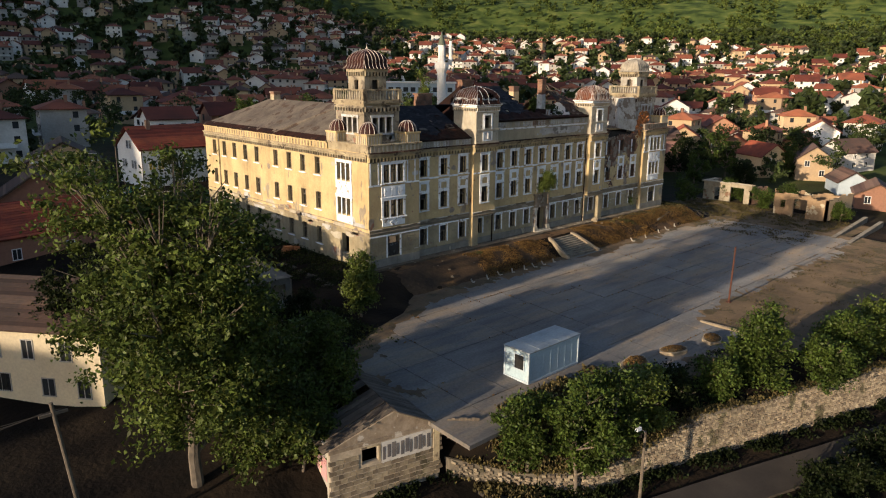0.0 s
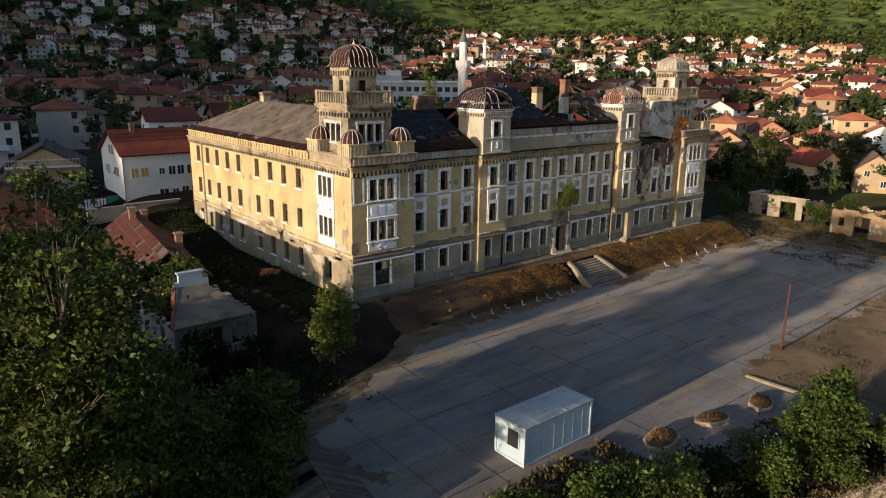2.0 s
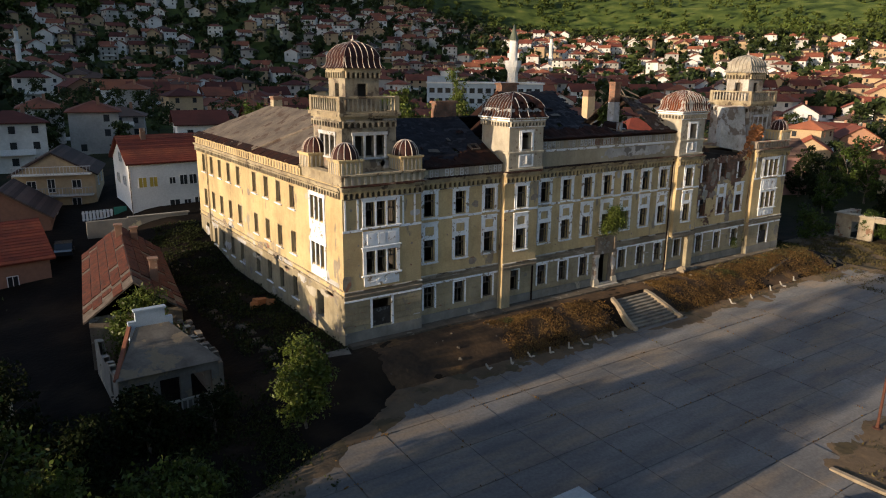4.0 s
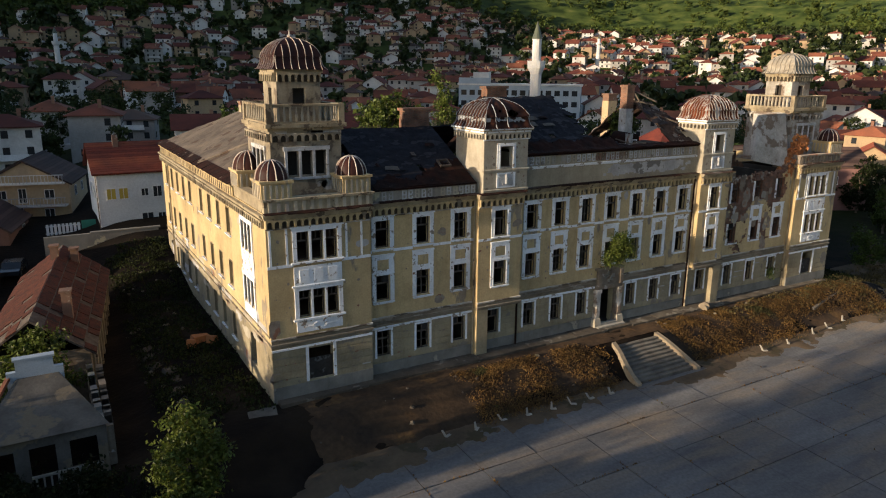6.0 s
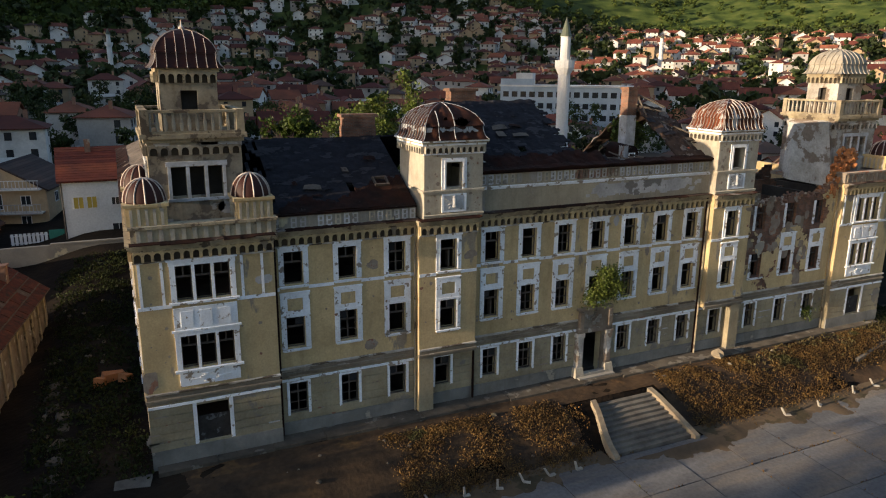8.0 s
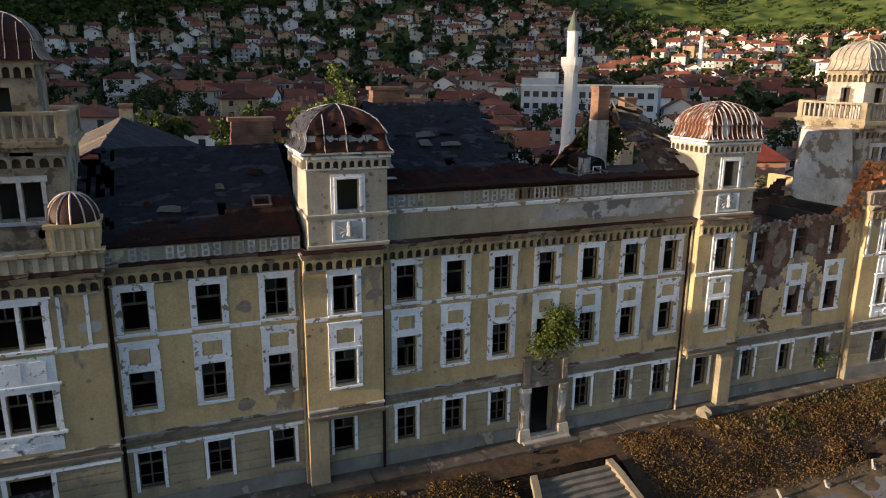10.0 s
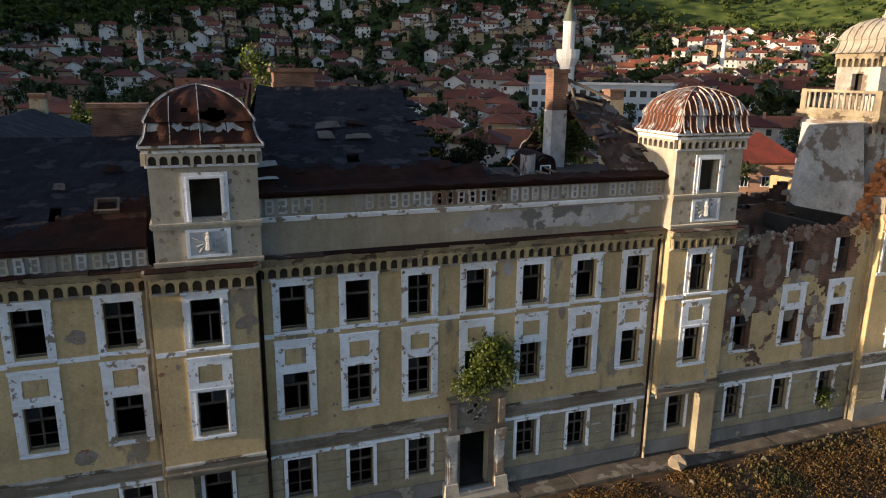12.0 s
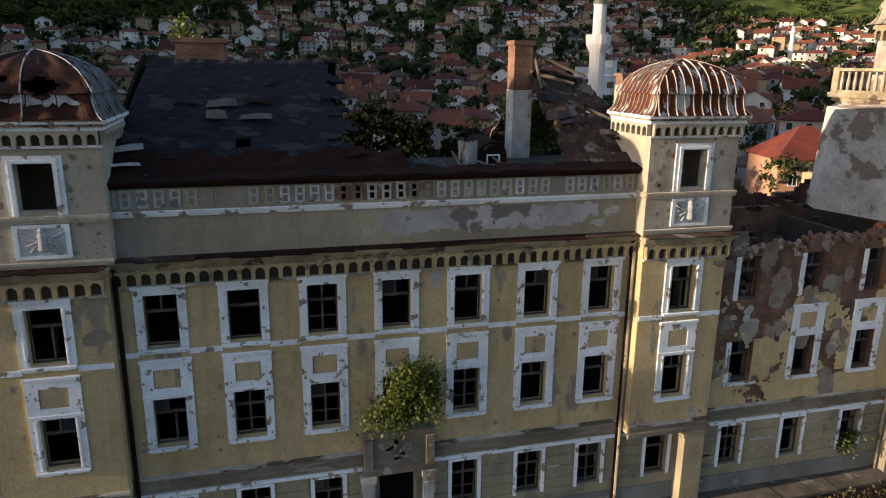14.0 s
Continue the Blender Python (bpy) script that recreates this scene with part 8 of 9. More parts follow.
bh = near_house("unplastered house with wooden balconies and a dark red roof", 31.5, 121.6, 3.6, 76, 10.5, 9.8, 4.9, 2.8, HWALL_B, HROOF_B, [(1, -2.6, 3.0, 1.0, 1.1), (1, 0.4, 2.6, 0.8, 1.7), (1, 2.7, 3.0, 1.0, 1.1), (1, -2.4, 0.6, 1.0, 1.1), (1, 1.0, 0.4, 0.9, 1.8), (0, -2, 3.0, 1.0, 1.1), (0, 2, 3.0, 1.0, 1.1)], 3)
for zb in (2.3, 5.1):
    b = part("balcony", Mesh().box(-6.6, -4.6, zb - 0.15, -5.25, 4.6, zb), HWALL, bh, "balcony with a pale railing")
    part("rail", Mesh().box(-6.62, -4.6, zb + 0.95, -6.52, 4.6, zb + 1.03).box(-6.6, -4.6, zb + 0.12, -6.54, 4.6, zb + 0.18), HWALL, b)
    for i in range(24):
        part("baluster", shared("balcony_baluster", lambda: Mesh().box(-0.03, -0.03, 0, 0.03, 0.03, 0.95), HWALL), HWALL, b).matrix_local = pose(-6.57, -4.5 + i * 0.39, zb)

near_house("old house with a sagging red tiled roof", 19.6, 95.5, -0.4, 8, 13, 9.5, 3.9, 3.0, HWALL_C, TILE, [(0, -3, 1.2, 0.9, 1.2), (0, 3, 1.2, 0.9, 1.2), (1, 0, 1.2, 0.9, 1.2)], 2)
near_house("old house with a boarded gable and a dark tiled roof", 24.6, 110.0, 0.6, 78, 9.0, 9.4, 4.6, 3.2, HWALL_C, HROOF_B, [(1, -2, 2.8, 0.9, 1.2), (1, 2, 2.8, 0.9, 1.2), (0, 2, 2.8, 0.9, 1.2)], 2)
near_house("low outbuilding with a weathered red roof", 9.0, 104.0, -0.4, 80, 12, 7.5, 4.0, 2.4, HWALL_B, TILE, [(0, 0, 1.2, 0.9, 1.2)], 2)
near_house("brick house with a hipped orange tiled roof behind the ruined wing", 135.2, 110.0, 1.0, -14, 10.0, 8.5, 8.7, 3.7, HWALL_C, TILE, [(0, -3, 5.4, 1.0, 1.3), (0, 0, 5.4, 1.0, 1.3), (0, 3, 5.4, 1.0, 1.3)], 5, hip=True)
near_house("long dull pink building in the shade of the barracks", 146.0, 92.0, 1.0, -28, 22.0, 10.0, 6.4, 2.6, PINKWALL, HROOF_B, [(0, -7, 3.4, 1.0, 1.3), (0, -3, 3.4, 1.0, 1.3), (0, 1, 3.4, 1.0, 1.3), (0, 5, 3.4, 1.0, 1.3), (1, -2, 3.4, 1.0, 1.3), (1, 2, 3.4, 1.0, 1.3)], 4)
near_house("low pale blue gabled house beyond the ruined huts", 153.0, 46.5, -0.4, 34, 8.5, 5.6, 2.7, 1.9, PALEBLUE, HROOF_B, [(0, -2, 1.2, 0.9, 1.2), (0, 2, 1.2, 0.9, 1.2)], 3)
near_house("small house with a dark tiled roof beyond the ruined huts", 143.0, 38.5, -0.6, 20, 9.0, 7.0, 2.4, 2.0, HWALL_C, HROOF_B, [(0, -2, 1.0, 0.9, 1.2), (1, 1.5, 1.0, 0.9, 1.2)], 3)
for hx, hy, hr, hl_, hw_, hm, hrf in ((166, 58, 25, 9, 7, HWALL_B, HROOF_B), (163, 68, 60, 9, 7, HWALL_B, TILE), (176, 80, 15, 10, 8, HWALL_C, TILE), (181, 56, -20, 10, 7, HWALL, HROOF_B), (160, 100, -10, 10, 8, HWALL, TILE), (178, 96, 30, 10, 8, HWALL_B, TILE), (190, 70, 20, 10, 8, HWALL_C, TILE), (150, 108, 8, 10, 8, HWALL, TILE_OLD)):
    near_house("house with a tiled gable roof on the slope beyond the huts", hx, hy, height(hx, hy), hr, hl_, hw_, 4.6, 2.6, hm, hrf, [(0, -2, 1.0, 0.9, 1.2), (0, 2, 1.0, 0.9, 1.2), (0, -2, 3.0, 0.9, 1.1), (0, 2, 3.0, 0.9, 1.1), (1, 1.5, 3.0, 0.9, 1.1), (1, -1.5, 1.0, 0.9, 1.2)], 3, tiles=False)
# cream house beside the lane
an = math.degrees(math.atan2(-8.0, 6.5))
lh = near_house("cream two-storey house with a brown tiled roof", 8.6 + 0.78 * 4, 63.0 + 0.63 * 4 - 1.2, -3.5, an, 20, 8.4, 6.5, 2.6, HWALL_CREAM, HROOF_B,
                [(0, 1.2, 4.0, 0.9, 1.5), (0, 4.0, 4.0, 0.9, 1.5), (0, 7.2, 4.0, 0.9, 1.5), (0, 1.4, 1.2, 1.5, 1.4), (0, 5.4, 1.0, 1.0, 1.4), (0, 8.4, 1.0, 1.0, 1.4), (0, -3, 4.0, 0.9, 1.5), (0, -3, 1.0, 1.0, 1.4)], 2, frame=HWALL)
gr = Mesh()
for i in range(8):
    gr.box(0.7 + i * 0.2 - 0.015, -4.34, 1.15, 0.7 + i * 0.2 + 0.015, -4.3, 2.65)
part("window_grille", gr, BLACK, lh, "black iron window grille")

# long barn with a broken roof
ba = math.degrees(math.atan2(88 - 67.5, 32.9 - 30.2))
barn = thing("barn", "long low barn with a broken red tiled roof", "barn", at=(31.6, 77.8, 0.2), rz=ba)
bl, bw = 21.0, 6.6
part("wall", Mesh().box(-bl / 2, -bw / 2, -1.5, bl / 2, -bw / 2 + 0.4, 3.8).box(-bl / 2, bw / 2 - 0.4, -1.5, bl / 2, bw / 2, 3.8).box(-bl / 2, -bw / 2 + 0.4, -1.5, -bl / 2 + 0.4, bw / 2 - 0.4, 3.8).box(bl / 2 - 0.4, -bw / 2 + 0.4, -1.5, bl / 2, bw / 2 - 0.4, 3.8), PORTAL, barn)
but = shared("buttress", lambda: Mesh().box(-0.22, -0.14, -1.0, 0.22, 0.02, 3.7), CREAM)
for i in range(10):
    part("pilaster", but, CREAM, barn).matrix_local = pose(-bl / 2 + 1 + i * 2.1, -bw / 2, 0)
rf = part("roof", gable_roof(bl, bw, 3.8, 2.5, 0.4, 0.12), SASH, barn, "rotten roof boards under the tiles")
tl = shared("barn_tile", lambda: Mesh().sheet((-0.52, -0.42, 0.05), (0.52, -0.42, 0.05), (0.52, 0.4, 0.0), (-0.52, 0.4, 0.0), 0.05), TILE_BARN)
sl = math.degrees(math.atan2(2.5, bw / 2))
for s in (1, -1):
    for i in range(21):
        for j in range(5):
            if (i < 4 and rt.random() < 0.55) or rt.random() < 0.05:
                continue
            k = (j + 0.5) / 5
            y = (bw / 2 + 0.4) * (1 - k)
            zz = 3.8 - 2.5 * 0.4 / (bw / 2) + (2.5 + 2.5 * 0.4 / (bw / 2)) * k + 0.16
            part("roof_tile", tl, TILE_BARN, rf).matrix_local = pose(-bl / 2 - 0.1 + i * 1.03 + 0.2, -s * y, zz + rt.uniform(0, 0.04), s * sl, 0, rt.uniform(-2, 2) + (180 if s < 0 else 0)) if s > 0 else pose(-bl / 2 + 0.1 + i * 1.03, y, zz, -sl, 0, 180) @ pose(0, 0, 0, 2 * sl, 0, 0)
for u, v, hh in ((6.5, 0.2, 7.3), (7.6, -1.2, 6.7), (-6.5, -1.8, 6.9)):
    part("chimney", Mesh().box(u - 0.35, v - 0.3, 4, u + 0.35, v + 0.3, hh).box(u - 0.45, v - 0.4, hh, u + 0.45, v + 0.4, hh + 0.15), BRICK, barn)

# roofless cottage with a plastered gable
cot = thing("ruined_cottage", "roofless cottage with a grey plastered front and gaping door", "ruin", at=(30.3, 57.6, 0.0))
part("front_wall", wall_mesh(lambda u, d, z: (u, d, z), -3.2, 3.2, -0.6, 3.0, [(-2.6, -1.4, 0.5, 2.3), (-0.7, 0.6, -0.2, 2.3), (1.3, 2.7, 0.5, 2.3)], 0.4), COTTAGE, cot)
part("porch_rail", Mesh().box(-0.7, -0.1, 0.5, 2.9, 0.0, 0.65).box(-0.7, -0.08, -0.4, 2.9, -0.02, -0.3), GREYPL, cot, "low pale porch rail")
for i in range(10):
    part("porch_baluster", shared("porch_baluster", lambda: Mesh().box(-0.05, -0.08, -0.3, 0.05, -0.02, 0.5), GREYPL), GREYPL, cot).matrix_local = pose(-0.5 + i * 0.36, 0, 0)
part("side_wall", wall_mesh(lambda u, d, z: (3.2 - d, u, z), 0.4, 9.5, -0.6, 3.2, [(2.5, 3.5, 0.8, 2.3), (6, 7, 0.8, 2.3)], 0.4, lambda u: 2.9 + 0.6 * noise.noise((u * 0.8, 4.1, 0))), GREYPL, cot)
part("side_wall", wall_mesh(lambda u, d, z: (-3.2 + d, u, z), 0.4, 9.5, -0.6, 3.0, [(2.5, 3.5, 0.8, 2.3)], 0.4, lambda u: 2.6 + 0.7 * noise.noise((u * 0.7, 9.1, 0))), GREYPL, cot)
gm = Mesh().hexa([(-3.4, -0.25, 2.95), (3.4, -0.25, 2.95), (3.3, 0.1, 2.95), (-3.3, 0.1, 2.95)], [(-1.0, 4.6, 4.6), (1.2, 4.6, 4.6), (1.2, 4.9, 4.6), (-1.0, 4.9, 4.6)])
part("hip_slab", gm, COTTAGE, cot, "pale cracked concrete roof slope")
part("stepped_gable", Mesh().box(-1.5, 4.8, 2.0, 1.5, 5.15, 5.0).box(-1.0, 4.8, 5.0, 1.0, 5.15, 5.7).box(-1.1, 4.7, 5.7, 1.1, 5.25, 5.82), PALEBLUE, cot, "stepped pale gable wall")
part("roof_edge", Mesh().sheet((-3.5, 0.0, 2.95), (-3.2, 0.0, 3.1), (-1.2, 5.2, 4.9), (-1.5, 5.2, 4.75), 0.15), TILE_OLD, cot)
tagged(part("yard_wall", wall_mesh(lambda u, d, z: (34.0 - d + 0.02 * (u - 62), u, z), 67.0 - 9.0, 67.0, 0, 3.6, [(60, 61, 1, 2.2), (63.5, 64.5, 1, 2.2)], 0.4, lambda u: 2.7 + 0.5 * noise.noise((u * 0.6, 3.3, 1.0))), PORTAL), "broken rendered wall joining barn and cottage", "wall", kind="structure")
tagged(part("garden_wall", Mesh().box(31.5, 100.6, 2.0, 43.0, 100.95, 4.9).box(36, 100.55, 4.9, 43.2, 101.0, 5.05), GREYPL), "low stone garden wall behind the yard", "wall", kind="structure")
gate = thing("fence", "white picket fence and green sheet beside the white house", "fence", at=(32.0, 106.6, 3.6))
for i in range(9):
    part("picket", shared("picket", lambda: Mesh().box(-0.14, -0.03, 0.2, 0.14, 0.03, 1.5), PUREWHITE), PUREWHITE, gate).matrix_local = pose(0.4 * i, 0, 0)
part("rail", Mesh().box(-0.2, 0.03, 0.4, 3.4, 0.08, 0.5).box(-0.2, 0.03, 1.2, 3.4, 0.08, 1.3), PUREWHITE, gate)
part("sheet", Mesh().box(3.5, -0.04, 0.1, 5.0, 0.04, 1.7), GREENPAINT, gate, "green plastic sheet")

# stone hut with sprayed letters
ha = math.degrees(math.atan2(32.2 - 33.9, 29.9 - 22.0))
hut = thing("stone_hut", "small rubble stone hut with sprayed paint and a board roof", "hut", at=(22.0, 33.9, -4.0), rz=ha)
hl, hd, hz = 8.0, 7.5, 2.9
part("wall", wall_mesh(lambda u, d, z: (u, d, z), 0, hl, -1.6, hz, [(2.2, 3.4, 1.3, 2.4)], 0.4), HUTSTONE, hut)
part("wall", Mesh().box(0, 0.4, -1.6, 0.4, hd, hz).box(hl - 0.4, 0.4, -1.6, hl, hd, hz).box(0.4, hd - 0.4, -1.6, hl - 0.4, hd, hz), GREYPL, hut)
part("gable", Mesh().add([(0, 0.02, hz), (hl, 0.02, hz), (hl * 0.58, 0.02, hz + 1.6), (0, 0.35, hz), (hl, 0.35, hz), (hl * 0.58, 0.35, hz + 1.6)], [(0, 1, 2), (5, 4, 3), (0, 2, 5, 3), (1, 4, 5, 2), (0, 3, 4, 1)]), PORTAL, hut, "grey-brown plastered gable")
part("window_frame", Mesh().box(3.4, -0.05, 1.2, 3.52, 0.05, 2.5).box(2.1, -0.05, 2.4, 3.52, 0.05, 2.52), CREAM, hut)
part("corner_post", Mesh().box(hl - 0.45, -0.06, 0.0, hl + 0.04, -0.002, hz - 0.1), CREAM, hut)
part("lintel_band", Mesh().box(-0.1, -0.05, hz - 0.25, hl + 0.1, -0.003, hz), PORTAL, hut)
part("paint_ground", Mesh().box(3.6, -0.025, 1.0, 7.4, -0.005, 2.55), PAINT_PALE, hut, "pale sprayed patch")
for i in range(11):
    x0 = 3.7 + i * 0.335
    part("sprayed_mark", Mesh().box(x0, -0.04, 1.25 + 0.1 * (i % 2), x0 + 0.2 + 0.05 * (i % 3), -0.026, 2.2 + 0.08 * (i % 3)), PAINT_DARK, hut, "dark sprayed stroke")
for r in range(9):
    u = -0.1 + 0.2 * (r % 2)
    while u < hl:
        ww = rt.uniform(0.3, 0.6)
        z = -0.9 + r * 0.36
        if not (2.0 < u + ww / 2 < 3.6 and 1.1 < z < 2.6) and not (3.5 < u + ww / 2 < 7.5 and 0.9 < z < 2.7):
            part("stone", STONE_ME[rt.randrange(8)], STONE_OWN, hut).matrix_local = pose(u + ww / 2, 0.05, z, 0, rt.uniform(-6, 6), 0) @ Matrix.Diagonal((ww * 0.95, 0.2, 0.33, 1))
        u += ww
rx, rz_ = hl * 0.58, hz + 1.65
for i in range(18):
    y0 = -0.3 + i * 0.45
    g = rt.uniform(-0.03, 0.03)
    if rt.random() < 0.72:
        part("roof_board", Mesh().sheet((-0.4 + rt.uniform(0, 1.6) * (i % 3 == 0), y0, hz - 0.2), (rx, y0, rz_ + g), (rx, y0 + 0.43, rz_ + g), (-0.4, y0 + 0.43, hz - 0.2), -0.07), TILE_HUT, hut)
    part("roof_board", Mesh().sheet((rx, y0, rz_ + g), (hl + 0.5, y0, hz - 0.3), (hl + 0.5, y0 + 0.43, hz - 0.3), (rx, y0 + 0.43, rz_ + g), -0.07), TILE_HUT, hut)
for i in range(4):
    part("sprayed_mark", Mesh().box(-0.03, 0.6 + i * 1.3, 0.4 + 0.2 * (i % 2), -0.004, 1.7 + i * 1.3, 2.0 + 0.25 * (i % 3)), PAINT_PINK, hut, "faded pink and green spray")
fen = thing("board_fence", "grey board fence beside the hut", "fence", at=(30.2, 31.6, -2.0), rz=-40)
for i in range(8):
    part("board", shared("fence_board", lambda: Mesh().box(-0.13, -0.02, -0.2, 0.13, 0.02, 1.25), BARK), BARK, fen).matrix_local = pose(0.28 * i, 0, rt.uniform(-0.05, 0.05))

# parked car in the lane
car = thing("car", "grey parked car in the shaded lane", "car", at=(28.6, 97.0, height(28.6, 97.0) + 0.02), rz=80)
bodyp = [(-2.1, 0.35), (-2.15, 0.8), (-1.3, 0.92), (-0.7, 1.4), (0.9, 1.42), (1.6, 0.95), (2.1, 0.85), (2.15, 0.4)]
m = Mesh()
vs = [(x, y, z) for y in (-0.85, 0.85) for x, z in bodyp]
n8 = len(bodyp)
m.add(vs, [tuple(range(n8)), tuple(range(2 * n8 - 1, n8 - 1, -1))] + [(i, (i + 1) % n8, n8 + (i + 1) % n8, n8 + i) for i in range(n8)])
part("body", m, GLASSY, car)
for sx in (-1.35, 1.35):
    for sy in (-0.8, 0.8):
        w = part("wheel", Mesh().lathe([(0.2, -0.1), (0.31, -0.08), (0.31, 0.08), (0.2, 0.1)], 0, 0, 14), BLACK, car)
        w.matrix_local = pose(sx, sy, 0.31, 90)
part("windscreen", Mesh().hexa([(-1.28, -0.7, 0.95), (-1.24, -0.7, 0.95), (-1.24, 0.7, 0.95), (-1.28, 0.7, 0.95)], [(-0.75, -0.65, 1.38), (-0.71, -0.65, 1.38), (-0.71, 0.65, 1.38), (-0.75, 0.65, 1.38)]), GLASSY, car)

# low ruin beyond the court
ru = thing("ruined_huts", "roofless pale concrete huts beyond the court", "ruin", at=(0, 0, 0))
part("wall", wall_mesh(lambda u, d, z: (123.4 + d, u, z), 52.5, 61.5, -0.4, 3.1, [(53.9, 56.4, -0.3, 2.6), (58.4, 59.4, 0.0, 2.3)], 0.35), RUINPL, ru)
part("roof_slab", Mesh().box(123.1, 52.4, 3.1, 124.6, 61.8, 3.3).box(124.6, 60.6, 3.1, 128, 61.8, 3.3), RUINPL, ru)
part("wall", Mesh().box(123.76, 61.15, -0.4, 129.6, 61.5, 3.1), RUINPL, ru)
part("wall", wall_mesh(lambda u, d, z: (u, 52.5 + d, z), 123.4, 130, -0.4, 3.0, [], 0.35, lambda u: 2.6 + 0.6 * noise.noise((u * 0.7, 1.5, 3))), HWALL_C, ru)
part("wall", wall_mesh(lambda u, d, z: (119.6 + d, u, z), 38.6, 47.0, -0.4, 3.6, [(41.8, 43.9, -0.4, 2.6), (45.2, 46.0, 0.9, 2.2)], 0.4, lambda u: 3.1 + 0.5 * noise.noise((u * 0.8, 5.5, 3))), SUNLIT_WALL, ru)
part("wall", wall_mesh(lambda u, d, z: (u, 38.6 + d, z), 119.6, 131, -0.4, 3.4, [(124, 125.2, 0.8, 2.2)], 0.4, lambda u: 2.9 + 0.6 * noise.noise((u * 0.6, 8.5, 3))), HWALL_B, ru)
part("wall", wall_mesh(lambda u, d, z: (127.0 + d, u, z), 39.0, 50.0, -0.4, 3.2, [], 0.4, lambda u: 2.6 + 0.7 * noise.noise((u * 0.6, 2.5, 3))), SUNLIT_WALL, ru)

# ---- mosque towers and the long office block ----
def minaret(x, y, z, h, r):
    t = thing("minaret", "slender white minaret with a balcony and a dark cone", "minaret", at=(x, y, z))
    part("shaft", Mesh().lathe([(r * 1.25, -3), (r * 1.25, h * 0.3), (r, h * 0.34), (r, h * 0.70)], 0, 0, 14), PUREWHITE, t)
    part("balcony", Mesh().lathe([(r, h * 0.70), (r * 1.55, h * 0.735), (r * 1.6, h * 0.775), (r * 1.5, h * 0.775), (r * 1.45, h * 0.74)], 0, 0, 14), PUREWHITE, t)
    part("upper_shaft", Mesh().lathe([(r * 0.8, h * 0.735), (r * 0.8, h * 0.895), (r * 0.92, h * 0.9)], 0, 0, 14), PUREWHITE, t)
    part("spire", Mesh().lathe([(r * 0.95, h * 0.9), (r * 0.5, h * 0.95), (0.05, h)], 0, 0, 14), SPIRE, t, "dark pointed metal cone")


minaret(110.0, 119.0, 1.5, 29.4, 1.0)
minaret(360.4, 380.4, height(360, 380), 45.5 - height(360, 380), 1.25)
minaret(44.0, 347.4, height(44, 347), 38.0 - height(44, 347), 1.0)

ofc = thing("office_block", "long pale blue office block with rows of windows", "building", at=(150.3, 211.3, 4.6), rz=-42)
part("wall", Mesh().box(0, 0, -8, 38, 12, 13.5).box(0, -0.3, -8, 10, 0, 15.8), PALEBLUE, ofc)
part("roof", Mesh().box(-0.4, -0.4, 13.5, 38.4, 12.4, 14.0).box(4, 3, 14.0, 9, 8, 17.5), HWALL, ofc)
for fl in range(4):
    for i in range(14):
        part("window", shared("office_window", lambda: Mesh().box(-0.85, -0.06, 0, 0.85, 0.02, 1.6), GLASSY), GLASSY, ofc).matrix_local = pose(1.7 + i * 2.65, -0.3 if i < 4 else 0, 0.6 + fl * 3.3)

# ---- the town on the slope ----
rh = random.Random(2024)
placed = [(99, 109, 13), (118, 92, 13), (43, 109, 11), (33.6, 121, 11), (24, 92, 12), (25.6, 106, 10), (15.6, 101, 10), (10, 62, 14), (165, 203, 24), (110, 119, 4), (32, 75, 16), (125, 50, 14), (146, 92, 15), (128, 66, 12), (150, 50, 10)]
WALLS = (HWALL, HWHITE, HWALL_B, HWHITE, HWALL, HWALL_C)
ROOFS = (HROOF, HROOF, HROOF, HROOF, HROOF_B)


def wall_pose(sd, u, z, L, Wd):
    return (pose(u, -Wd / 2, z), pose(-L / 2, u, z, 0, 0, -90), pose(u, Wd / 2, z, 0, 0, 180), pose(L / 2, u, z, 0, 0, 90))[sd]


